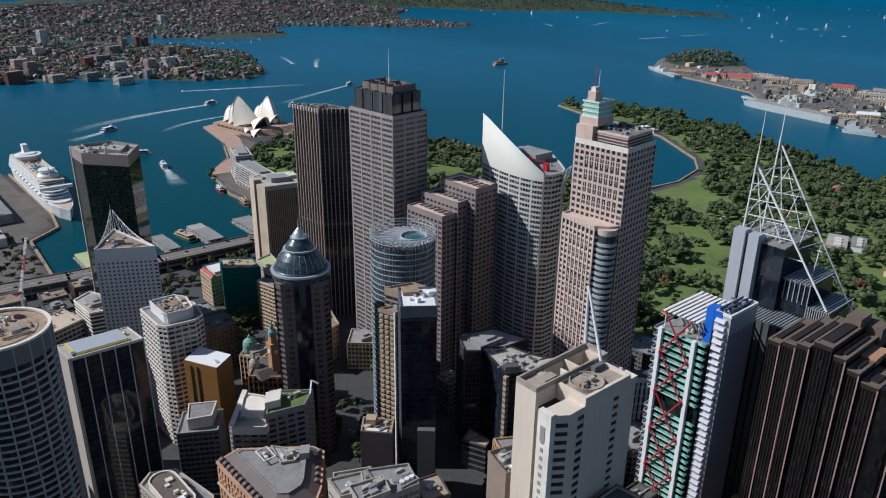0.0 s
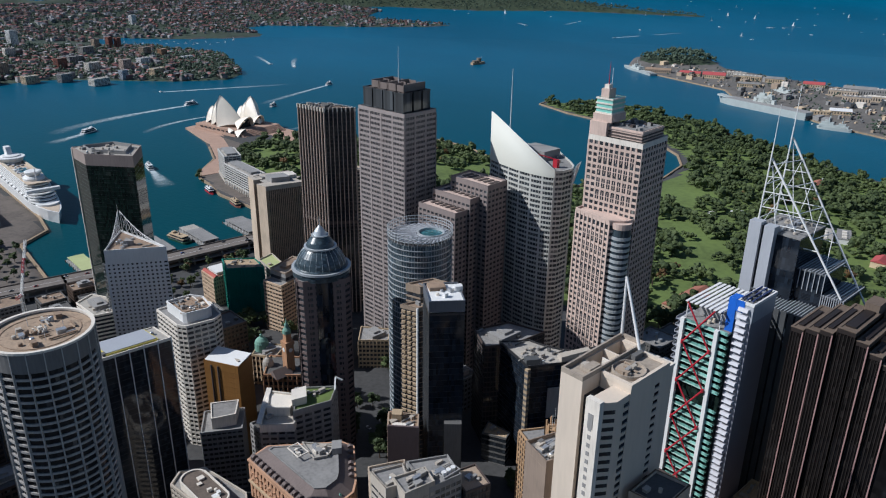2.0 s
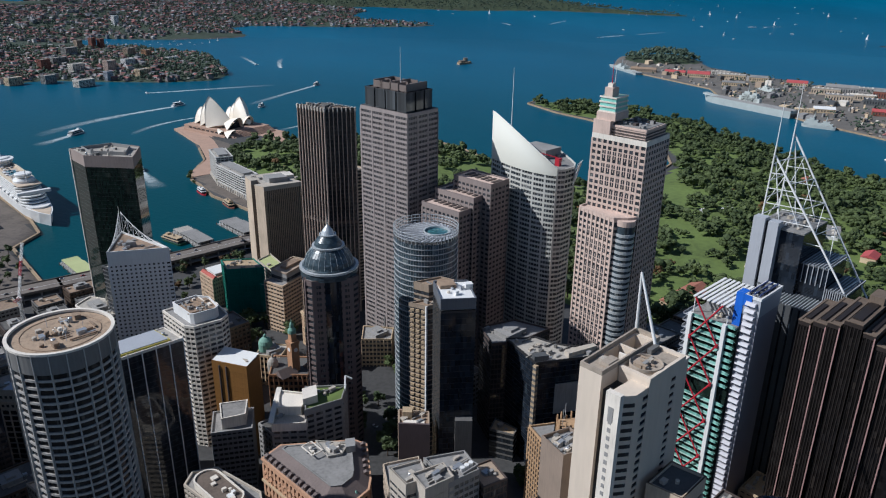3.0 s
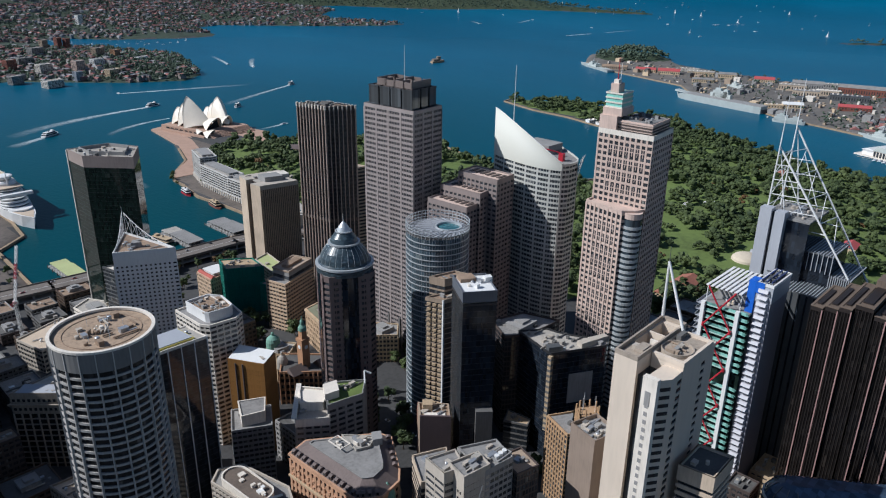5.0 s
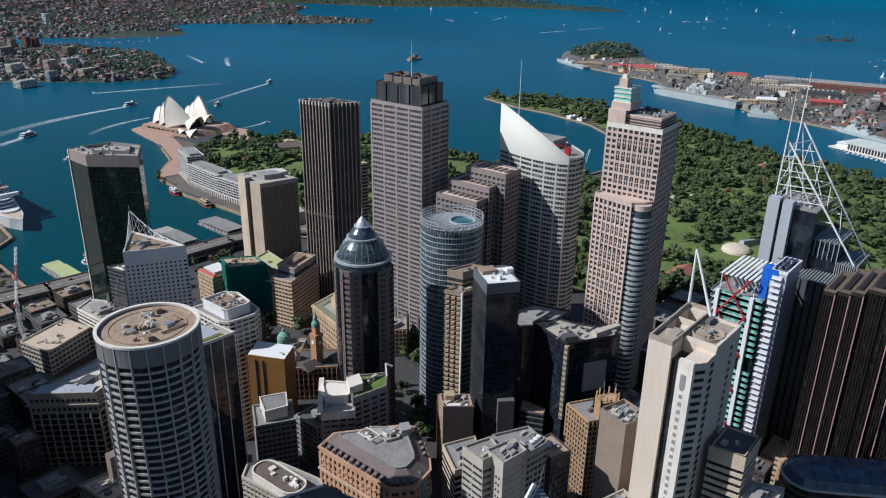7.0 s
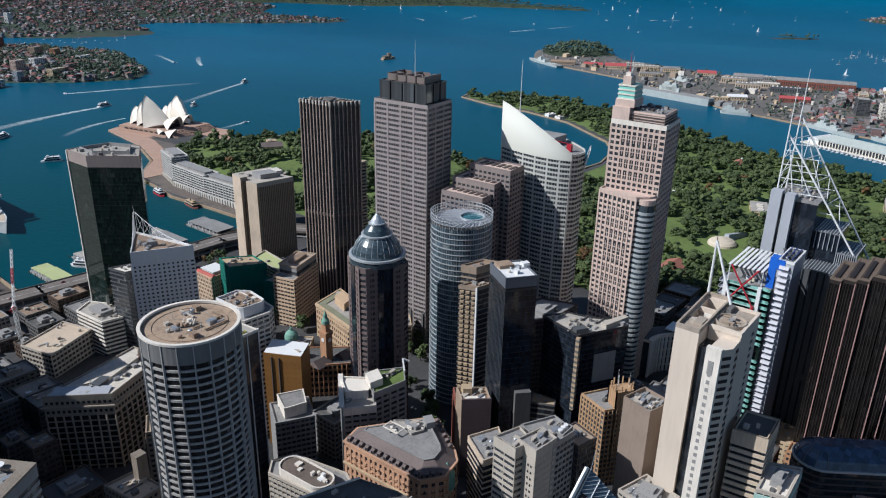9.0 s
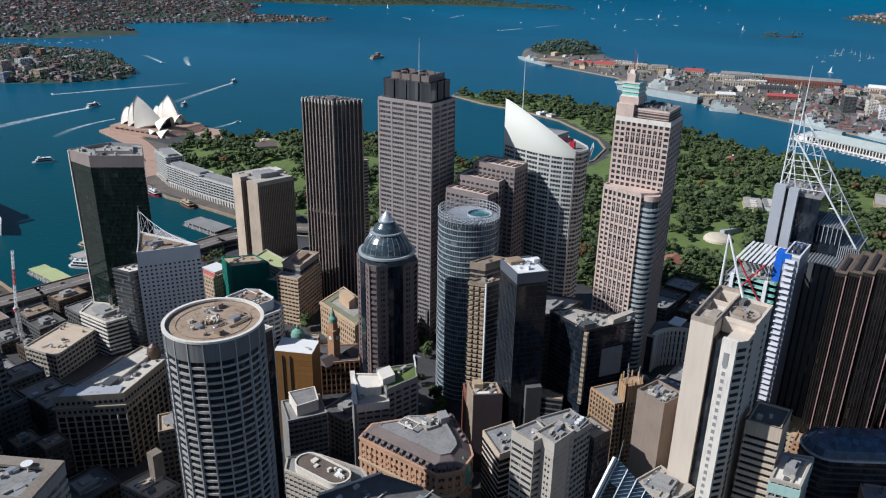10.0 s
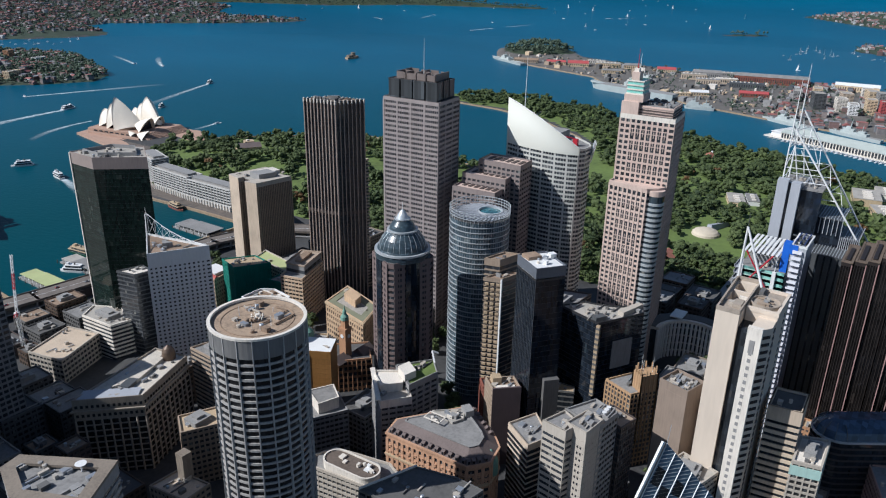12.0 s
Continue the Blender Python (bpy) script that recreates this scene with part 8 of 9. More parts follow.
for x, y, yaw, w, d, h, m, lab in (
        (612, 2800, 20, 26, 22, 56, WHITE, "tall white apartment block among houses"), (920, 2810, 15, 16, 20, 42, BRICK, "red-brown brick apartment tower"), (945, 2800, 15, 16, 18, 40, BRICK, "red-brown brick apartment tower"),
        (866, 2790, 15, 20, 18, 36, TAN, "tan brick apartment tower"), (905, 2450, 25, 34, 18, 30, TAN, "tan apartment block"), (955, 2440, 25, 24, 18, 28, SAND, "ochre apartment block"),
        (655, 2150, 20, 50, 24, 24, CONC_W, "wide white waterside apartment block"), (830, 2180, 20, 40, 20, 22, CREAM, "cream apartment block"), (560, 2640, 10, 30, 20, 30, CONC_W, "white apartment block"), (420, 2330, 20, 44, 22, 30, BRICK, "brick apartment block on the near point"), (520, 2290, 20, 40, 22, 26, CREAM, "cream apartment block on the near point"), (600, 2260, 20, 34, 20, 28, CONC_G, "grey apartment block on the near point"), (700, 2330, 20, 40, 22, 30, CONC_W, "white apartment block on the near point"), (780, 2290, 20, 30, 20, 34, PINK, "pink apartment block on the near point"), (850, 2330, 20, 36, 20, 22, WHITE, "white apartment block on the near point"), (640, 2420, 20, 30, 20, 36, BRICK, "brick apartment tower on the near point"), (480, 2400, 20, 28, 20, 40, TAN, "tan apartment tower on the near point"),
        (470, 2480, 10, 40, 30, 34, PINK, "pink apartment block"), (760, 2560, 20, 40, 24, 28, CONC_G, "grey apartment block"), (700, 2480, 10, 44, 20, 22, CONC_G, "grey apartment block"), (1262, 3480, 20, 24, 20, 62, WHITE, "white apartment tower above the bay"),
        (1680, 3620, 20, 34, 22, 40, CREAM, "cream apartment tower on the far shore"), (1010, 2380, 20, 40, 18, 16, WHITE, "white waterside house with a flat roof"), (740, 2200, 20, 20, 16, 24, GREYCLAD, "blue-grey apartment block"),
        (520, 2700, 10, 30, 20, 26, BEIGE, "beige apartment block"), (1560, 3700, 20, 30, 20, 26, WHITE, "white apartment block on the far shore"), (2260, 3420, 20, 44, 22, 24, BRICK, "brick apartment block on the far shore"),
        (1990, 3760, 20, 40, 20, 30, CREAM, "cream apartment block on the far shore"), (420, 2950, 20, 40, 26, 30, CONC_W, "white apartment block")):
    flats(x, y, yaw, w, d, h, m, "north shore flats", lab)
for x, y, yaw, w, d, h, m, lab in (
        (1826, 380, 20, 40, 26, 36, STEEL_D, "dark apartment block on the ridge"), (1820, 330, 20, 30, 22, 30, CONC_W, "white apartment block on the ridge"), (1795, 300, 15, 36, 20, 24, WHITE, "white terrace of flats"),
        (1822, 268, 15, 34, 20, 34, CREAM, "cream apartment block on the ridge"), (1805, 235, 15, 26, 24, 34, RED_ROOF, "red apartment block"), (1900, 330, 20, 36, 24, 30, BEIGE, "beige apartment block"),
        (1960, 280, 20, 44, 26, 34, CREAM, "cream apartment block"), (2040, 300, 10, 40, 24, 28, CONC_W, "white apartment block"), (1880, 250, 20, 30, 24, 42, CONC_G, "grey apartment tower"),
        (1770, 190, 15, 34, 26, 40, STEEL_D, "dark apartment tower"), (1860, 180, 15, 34, 26, 38, CREAM, "cream apartment tower"), (1950, 200, 15, 34, 26, 44, CONC_W, "white apartment tower"),
        (2080, 220, 5, 40, 30, 30, BRICK, "brick apartment block"), (1700, 130, 15, 40, 24, 30, BEIGE, "beige apartment block"), (1770, 110, 15, 34, 24, 40, CONC_W, "white apartment tower"), (2000, 410, 12, 50, 20, 22, CREAM, "cream terrace on the ridge"),
        (1900, 440, 12, 46, 20, 24, CONC_G, "grey block on the ridge")):
    flats(x, y, yaw, w, d, h, m, "ridge flats", lab)


# ---- houses beyond count ----
def island_mat(name, cols, rough=0.8):
    m, nt, p, N, L = nodes_of(name)
    g = N("ShaderNodeNewGeometry")
    r = ramp(nt, [((i + 0.5) / len(cols), c) for i, c in enumerate(cols)])
    r.color_ramp.interpolation = "CONSTANT"
    L(g.outputs["Random Per Island"], r.inputs[0])
    nz, mx = N("ShaderNodeTexNoise"), N("ShaderNodeMix")
    tc = N("ShaderNodeTexCoord")
    nz.inputs["Scale"].default_value = 0.2
    L(tc.outputs["Object"], nz.inputs["Vector"])
    mx.data_type, mx.blend_type = "RGBA", "MULTIPLY"
    mx.inputs[0].default_value = 0.6
    L(r.outputs[0], mx.inputs[6])
    L(nz.outputs[0], mx.inputs[7])
    L(mx.outputs[2], p.inputs["Base Color"])
    p.inputs["Roughness"].default_value = rough
    return m


HOUSE_W = island_mat("house_walls", [(0.36, 0.30, 0.28), (0.66, 0.64, 0.62), (0.22, 0.14, 0.125), (0.28, 0.255, 0.25), (0.50, 0.47, 0.46), (0.24, 0.25, 0.27), (0.28, 0.18, 0.165), (0.34, 0.31, 0.30)])
HOUSE_R = island_mat("house_roofs", [(0.36, 0.14, 0.125), (0.42, 0.175, 0.155), (0.30, 0.125, 0.11), (0.15, 0.155, 0.165), (0.34, 0.33, 0.34), (0.28, 0.16, 0.145), (0.52, 0.51, 0.51), (0.18, 0.16, 0.16)])


def heights(pts):
    a = np.array(pts, float)
    return land_height(a[:, 0], a[:, 1])


def houses(name, label, boxes, seed, dens, kinds=(2,)):
    """Gabled houses and flats strewn over the land inside the given stretches of the plan."""
    rnd = random.Random(seed)
    pts = []
    for x0, y0, x1, y1, n in boxes:
        pts += [(rnd.uniform(x0, x1), rnd.uniform(y0, y1)) for _ in range(int(n * dens))]
    zs, ks = heights(pts)
    walls, roofs = Geo(), Geo()
    for (x, y), z, k in zip(pts, zs, ks):
        if z < 2.5 or k not in kinds:
            continue
        far = 1.0 + max(0, y - 3300) / 2500
        w, d, h = rnd.uniform(10, 20) * far, rnd.uniform(8, 13) * far, rnd.choice((4, 5, 7, 7, 10, 13))
        if rnd.random() < 0.3:
            w, d = d, w
            a = math.pi / 2
        a = rnd.choice((0.2, 0.3, 1.8, 1.9)) + rnd.uniform(-0.1, 0.1)
        c, s = math.cos(a), math.sin(a)

        def tr(vs):
            return [(x + c * px - s * py, y + s * px + c * py, z + pz) for px, py, pz in vs]

        b = Geo().box(-w / 2, -d / 2, -3, w / 2, d / 2, h)
        walls.add(tr(b.v), b.f[1:])
        r = Geo().gable(-w / 2 - 0.6, -d / 2 - 0.6, h, w / 2 + 0.6, d / 2 + 0.6, h + d * 0.28) if h < 10 else Geo().box(-w / 2 - 0.3, -d / 2 - 0.3, h, w / 2 + 0.3, d / 2 + 0.3, h + 0.8)
        roofs.add(tr(r.v), r.f)
    walls.v = [tuple(p) for p in recede(walls.v).tolist()]
    roofs.v = [tuple(p) for p in recede(roofs.v).tolist()]
    t = thing(name, (0, 0, 0), label, "houses", kind="stuff")
    part("house_walls", walls, HOUSE_W, t, kind="stuff")
    part("house_roofs", roofs, HOUSE_R, t, kind="stuff")


yard_gear()
houses("north_shore_houses", "red-roofed houses and flats on the wooded north shore", [(300, 2050, 1220, 2900, 1500), (-300, 2350, 700, 3500, 1500), (100, 3200, 2000, 4800, 2800), (1700, 2980, 3200, 4700, 1800), (1500, 4600, 3300, 6400, 1000)], 5, 1.0)
houses("far_point_houses", "pale houses and flats on a far harbour point", [(4300, -300, 6600, 1100, 1300), (3100, 0, 3700, 500, 200)], 6, 1.0)
houses("ridge_houses", "terraces and houses on the ridge behind the naval yard", [(1600, -100, 2350, 480, 520)], 7, 1.0, (0, 4))


# ---- trees ----
ICO = [(0, 0, 1), (0.894, 0, 0.447), (0.276, 0.851, 0.447), (-0.724, 0.526, 0.447), (-0.724, -0.526, 0.447), (0.276, -0.851, 0.447), (0.724, 0.526, -0.447), (-0.276, 0.851, -0.447), (-0.894, 0, -0.447),
       (-0.276, -0.851, -0.447), (0.724, -0.526, -0.447), (0, 0, -1)]
ICO_F = [(0, i, i % 5 + 1) for i in range(1, 6)] + [(i, i % 5 + 6 if False else 5 + i, i % 5 + 1) for i in range(1, 6)] + [(i % 5 + 1, 5 + i, i % 5 + 6) for i in range(1, 6)] + [(11, i % 5 + 6, 5 + i) for i in range(1, 6)]


def crown(rnd, r, h, lobes, leaves, flat=0.75):
    """Clumps and loose leaf tufts of a crown, base at 0; verts and faces."""
    V, F = [], []
    for k in range(lobes):
        a, q = rnd.uniform(0, 6.283), (rnd.random() ** 0.6) * r * 0.72 if k else 0.0
        s = r * rnd.uniform(0.2, 0.4)
        cz = h * rnd.uniform(0.35, 0.8) - 0.3 * q
        cx, cy = q * math.cos(a), q * math.sin(a)
        n = len(V)
        for x, y, z in ICO:
            j = rnd.uniform(0.72, 1.22)
            V.append((cx + x * s * j, cy + y * s * j, cz + z * s * j * flat))
        F += [tuple(n + i for i in f) for f in ICO_F]
        for _ in range(leaves):
            x, y, z = rnd.choice(ICO)
            x, y, z = x + rnd.uniform(-0.6, 0.6), y + rnd.uniform(-0.6, 0.6), z + rnd.uniform(-0.4, 0.6)
            m = math.sqrt(x * x + y * y + z * z) + 1e-6
            d = s * rnd.uniform(0.92, 1.2)
            px, py, pz = cx + x / m * d, cy + y / m * d, cz + z / m * d * flat
            w = r * rnd.uniform(0.07, 0.15)
            ux, uy, uz = rnd.uniform(-1, 1), rnd.uniform(-1, 1), rnd.uniform(-0.6, 0.6)
            vx, vy, vz = rnd.uniform(-1, 1), rnd.uniform(-1, 1), rnd.uniform(-0.6, 0.6)
            n = len(V)
            V += [(px - ux * w, py - uy * w, pz - uz * w), (px + vx * w, py + vy * w, pz + vz * w), (px + ux * w, py + uy * w, pz + uz * w), (px - vx * w, py - vy * w, pz - vz * w)]
            F.append((n, n + 1, n + 2, n + 3))
    return V, F


def tree_proto(seed, h, r, leaf, label):
    rnd = random.Random(seed)
    t = thing("tree", (0, 0, -500), label, "tree")
    g = Geo().tube((0, 0, -1), (0, 0, h * 0.45), h * 0.035, h * 0.022, n=7, caps=False)
    for k in range(4):
        a = k * 1.6 + rnd.random()
        g.tube((0, 0, h * (0.25 + 0.05 * k)), (r * 0.55 * math.cos(a), r * 0.55 * math.sin(a), h * (0.5 + 0.06 * k)), h * 0.018, h * 0.007, n=5, caps=False)
    boat_part("trunk", g, BARK, t)
    V, F = crown(rnd, r, h, 19, 16)
    c = Geo()
    c.add([(x, y, z + h * 0.12) for x, y, z in V], F)
    boat_part("crown", c, leaf, t)
    return t


PROTO = [tree_proto(1, 12, 6.5, LEAF, "broad green garden tree with an uneven crown"), tree_proto(2, 15, 7.5, LEAF, "tall green garden tree with a loose crown"), tree_proto(3, 9, 5.0, LEAF, "small dark green garden tree"),
         tree_proto(4, 17, 5.0, LEAF, "narrow tall dark green pine"), tree_proto(5, 11, 6.5, LEAF_A, "russet-leaved tree in autumn colour")]
LAWNS = [(957, 558, 42), (1000, 618, 36), (745, 872, 40), (696, 372, 26), (1022, 611, 30), (827, 849, 40), (697, 505, 26), (807, 479, 30), (751, 900, 34), (610, 1150, 26), (578, 900, 30), (905, 700, 30), (940, 600, 40), (860, 560, 22),
         (1010, 660, 20), (640, 1010, 24), (660, 930, 30), (900, 520, 20), (800, 800, 30)]
CLEAR = [(743, 325, 30), (900, 325, 34), (919, 452, 12), (1185, 439, 14), (887, 471, 9), (1155, 440, 16), (1037, 182, 60), (683, 1092, 36), (960, 130, 50), (1090, 250, 14), (860, 250, 12)]


def free(x, y, zones):
    return all((x - a) ** 2 + (y - b) ** 2 > r * r for a, b, r in zones)


def strew(name, label, pts, seed, leaf, rmin, rmax, lobes=6, leaves=5):
    """Many trees as one mesh."""
    rnd = random.Random(seed)
    protos = []
    for k in range(12):
        V, F = crown(rnd, 1.0, 1.5, lobes, leaves)
        protos.append((np.array(V), F))
    VV, FF, n = [], [], 0
    for x, y, z in pts:
        P, F = protos[rnd.randrange(12)]
        r = rmin + (rmax - rmin) * rnd.random() ** 1.4
        a = rnd.uniform(0, 6.28)
        c, s = math.cos(a) * r, math.sin(a) * r
        Q = np.stack([P[:, 0] * c - P[:, 1] * s + x, P[:, 0] * s + P[:, 1] * c + y, P[:, 2] * r * rnd.uniform(0.8, 1.25) + z + r * 0.15], 1)
        VV.append(Q)
        FF += [tuple(i + n for i in f) for f in F]
        n += len(P)
    me = bpy.data.meshes.new(name)
    me.from_pydata(recede(np.concatenate(VV)).tolist(), [], FF)
    me.materials.append(leaf)
    me.polygons.foreach_set("use_smooth", [False] * len(FF))
    me.update()
    tagged(new(name, me), label, "trees", kind="stuff")


def plant_park():
    rnd = random.Random(31)
    pts = []
    xs = np.arange(430, 1530, 13.5)
    cand = [(x + rnd.uniform(-7, 7), y + rnd.uniform(-7, 7)) for x in xs for y in np.arange(-60, 1300, 13.5)]
    a = np.array(cand)
    d = edge_distance(a[:, 0], a[:, 1], PARK)
    z, _ = land_height(a[:, 0], a[:, 1])
    for (x, y), dd, zz in zip(cand, d, z):
        if dd > 4 and zz > 2 and free(x, y, LAWNS) and free(x, y, CLEAR) and rnd.random() < 0.92 and noise.noise(Vector((x * 0.021, y * 0.021, 3.1))) < 0.2:
            pts.append((x, y, zz))
    near = [p for p in pts if p[0] < 640 and p[1] < 560 or (p[0] < 700 and p[1] < 420)][:190]
    taken = set(near)
    for k, (x, y, zz) in enumerate(near):
        u = rnd.random()
        t = PROTO[4] if u > 0.975 else PROTO[rnd.choice((0, 0, 1, 1, 2, 2, 3)) if u > 0.05 else 3]
        s = rnd.uniform(0.9, 1.9)
        o = copy_thing(t, pose(x, y, zz, 0, 0, rnd.uniform(0, 360)))
        o.scale = (s, s, s * rnd.uniform(0.85, 1.2))
        tagged(o, group="garden trees")
    rest = [p for p in pts if p not in taken]
    aut = [p for p in rest if rnd.random() < 0.018]
    sa = set(aut)
    strew("garden_woods", "dense dark green trees of a harbourside garden", [p for p in rest if p not in sa], 41, LEAF, 4.5, 13.5, 14, 7)
    strew("autumn_trees", "scattered russet trees in a harbourside garden", aut, 42, LEAF_A, 6, 11, 10, 13)


plant_park()


def far_woods():
    rnd = random.Random(51)
    for name, label, boxes, kinds, r0, r1, seed in (
            ("north_shore_trees", "trees between the houses of the north shore", [(300, 2050, 1220, 2900, 3600), (-300, 2350, 700, 3500, 3000), (100, 3200, 2000, 4800, 5600), (1700, 2980, 3200, 4700, 3800), (1500, 4600, 3300, 6400, 1800)], (2,), 6, 13, 1),
            ("headland_bush", "dark bush covering a far headland", [(3250, 2600, 5200, 6000, 5200), (2270, 1330, 2560, 1560, 380), (3620, 900, 3800, 1110, 60)], (3,), 8, 18, 2),
            ("ridge_trees", "trees along the ridge behind the naval yard", [(1500, -100, 2350, 600, 760), (1640, 380, 2280, 1100, 260), (2000, 600, 2300, 1300, 60), (3100, 0, 3700, 500, 160), (4300, -300, 6600, 1100, 1000)], (0, 2, 4), 5, 10, 3)):
        pts = []
        for x0, y0, x1, y1, n in boxes:
            pts += [(rnd.uniform(x0, x1), rnd.uniform(y0, y1)) for _ in range(n)]
        # the leafy tip of the near north-shore point
        if seed == 1:
            pts += [(rnd.uniform(900, 1210), rnd.uniform(2020, 2540)) for _ in range(900)]
        z, k = heights(pts)
        strew(name, label, [(x, y, zz) for (x, y), zz, kk in zip(pts, z, k) if zz > 1.5 and (kk in kinds)], 60 + seed, LEAF_HAZED, r0, r1, 3, 2)


far_woods()
for k, (x, y) in enumerate(((150, 600), (205, 560), (212, 552), (222, 556), (230, 548), (238, 560), (226, 566), (216, 570), (244, 552), (62, 720), (70, 726), (120, 905), (130, 915), (124, 930), (135, 960), (140, 985), (132, 1000),
                           (255, 770), (275, 768), (300, 766), (322, 764), (240, 690), (228, 700), (215, 705), (345, 760), (245, 425), (252, 415), (246, 405), (255, 398), (190, 260), (193, 252), (238, 196),
                           (243, 205), (246, 214), (404, 236), (400, 246), (396, 228), (406, 226), (300, 180), (296, 190), (303, 200), (60, 700), (50, 712), (40, 705), (88, 985), (96, 1000), (104, 1012), (92, 1020), (80, 1005), (112, 1025), (118, 870), (128, 880), (110, 885), (138, 868), (146, 900), (140, 925), (100, 870), (90, 890), (150, 960), (480, 1170), (470, 1150), (455, 1120), (452, 1100), (474, 1060))):
    o = copy_thing(PROTO[4 if k in (2, 3, 20) else k % 3], pose(x, y, ground_at(x, y), 0, 0, k * 47))
    o.scale = (1.35, 1.35, 1.3) if 1 <= k <= 8 else (0.8, 0.8, 0.85)
    tagged(o, group="street trees")
_rnd = random.Random(63)
for k in range(46):
    x, y = _rnd.uniform(175, 345), _rnd.uniform(705, 778)
    o = copy_thing(PROTO[4 if k % 9 == 0 else k % 3], pose(x, y, ground_at(x, y), 0, 0, k * 47))
    o.scale = (0.75, 0.75, 0.8)
    tagged(o, group="street trees")
for x, y in ((252, 578), (262, 572), (246, 585), (258, 590), (268, 536), (240, 575)):
    o = copy_thing(PROTO[x % 2], pose(x, y, ground_at(x, y), 0, 0, x * 31))
    o.scale = (1.3, 1.3, 1.35)
    tagged(o, group="street trees")
for k, (x, y) in enumerate(((235, 362), (227, 355), (231, 350), (241, 364), (222, 347), (224, 379), (219, 383), (229, 384), (312, 436), (294, 421), (301, 446), (306, 428), (318, 442), (310, 456), (300, 458), (322, 430), (289, 304), (264, 264), (268, 270),
                            (246, 372), (252, 380), (298, 436))):
    o = copy_thing(PROTO[k % 3], pose(x, y, ground_at(x, y), 0, 0, k * 53))
    o.scale = (0.95, 0.95, 1.0)
    tagged(o, group="street trees")
for o in PROTO:
    for c in list(o.children):
        bpy.data.objects.remove(c)
    bpy.data.objects.remove(o)


# ---- garden buildings, shore walls ----
def sea_wall(pts, name):
    t = thing(name, (*pts[0], 0), "low sandstone sea wall along the shore", "sea wall", kind="structure")
    for a, b in zip(pts, pts[1:]):
        part("wall_length", Geo().beam((*a, 1.0), (*b, 1.0), 3.0, 4.6), EARTH, t)


sea_wall([(730, 1255), (815, 1180), (880, 1110), (930, 1080), (935, 1000), (878, 790), (890, 700), (960, 645), (1035, 637), (1129, 660), (1190, 705), (1295, 850), (1335, 980), (1345, 1085), (1384, 1206), (1425, 1215)], "sea_wall_cove")
sea_wall([(447, 850), (445, 934), (439, 1015), (452, 1080), (456, 1120), (484, 1165), (528, 1215), (560, 1300)], "sea_wall_east_quay")
sea_wall([(206, 1330), (208, 1080), (200, 1015), (160, 980), (152, 832), (440, 832), (447, 850)], "sea_wall_quay")
sea_wall([(2180, 1490), (2060, 1318), (1955, 1020), (1872, 955), (1762, 745), (1690, 640), (1658, 528), (1610, 394), (1560, 205)], "sea_wall_naval")

t = thing("glass_dome_house", (743, 325, ground_at(743, 325)), "white ribbed glasshouse dome in the gardens", "glasshouse")
boat_part("dome", Geo().lathe([(17, 0), (16.5, 2.5), (14, 5), (9, 7), (3, 8)], 28), CREAM_R, t)
boat_part("arm", Geo().add([(14, -3, 0), (52, -16, 0), (52, -10, 0), (14, 4, 0), (16, -2, 8), (50, -14, 5), (50, -12, 5), (16, 3, 8)], [(0, 1, 5, 4), (1, 2, 6, 5), (2, 3, 7, 6), (4, 5, 6, 7), (3, 0, 4, 7)]), GREYCLAD, t)
for x, y, yaw, L, W, h, r, w, lab in ((900, 330, 20, 46, 22, 7, ROOF_L, CREAM, "low garden building with a pale roof"), (918, 312, 20, 40, 16, 6, ROOF_G, WHITE, "low garden building with a grey roof"), (919, 452, 0, 15, 11, 5, WHITE, CREAM, "white garden pavilion"),
                                      (1185, 439, 20, 22, 12, 6, WHITE, CREAM, "white garden kiosk"), (887, 471, 10, 10, 8, 5, WHITE, WHITE, "white garden pavilion"), (1037, 182, 10, 56, 36, 12, ROOF_L, SAND_L, "sandstone gallery with a pale roof"),
                                      (1090, 160, 10, 50, 30, 10, ROOF_L, CONC_W, "white gallery wing with a flat roof"), (683, 1092, -30, 40, 26, 12, SLATE, SAND_L, "sandstone house in the gardens"), (700, 1110, -30, 16, 16, 16, SAND_L, SAND_L, "sandstone house turret"),
                                      (1340, 905, -20, 56, 14, 5, WHITE, WHITE, "white harbour pool pavilion"), (1332, 880, -20, 40, 18, 4, ROOF_L, WHITE, "white harbour pool deck"), (640, 1080, -30, 34, 14, 6, RED_ROOF, CREAM, "low garden block with a red roof"),
                                      (860, 250, 5, 24, 16, 7, RED_ROOF, CREAM, "red-roofed garden house"), (1155, 440, 10, 26, 14, 6, ROOF_T, CREAM, "red-roofed garden lodge"), (960, 150, 20, 60, 26, 9, ROOF_L, SAND_L, "sandstone hall at the garden edge"),
                                      (560, 240, 0, 70, 26, 18, ROOF_G, SAND_L, "sandstone library block"), (585, 330, 0, 60, 22, 16, ROOF_T, SAND_L, "long old hospital range"), (143, 1150, 90, 160, 34, 12, ROOF_G, CONC_G, "long passenger terminal with a grey roof"),
                                      (120, 1010, 90, 60, 30, 10, ROOF_L, CONC_W, "white terminal annexe"), (470, 690, 70, 60, 30, 22, ROOF_G, SAND_L, "sandstone block near the gardens"), (455, 800, 70, 50, 34, 26, ROOF_L, CONC, "pale office block by the expressway")):
    shed("park_building" if x > 540 else "quay_building", lab if len(lab.split()) > 3 else lab + " among trees", x, y, yaw, L, W, h, r, w, gable=(r in (RED_ROOF, ROOF_T, SLATE)), cat="building")


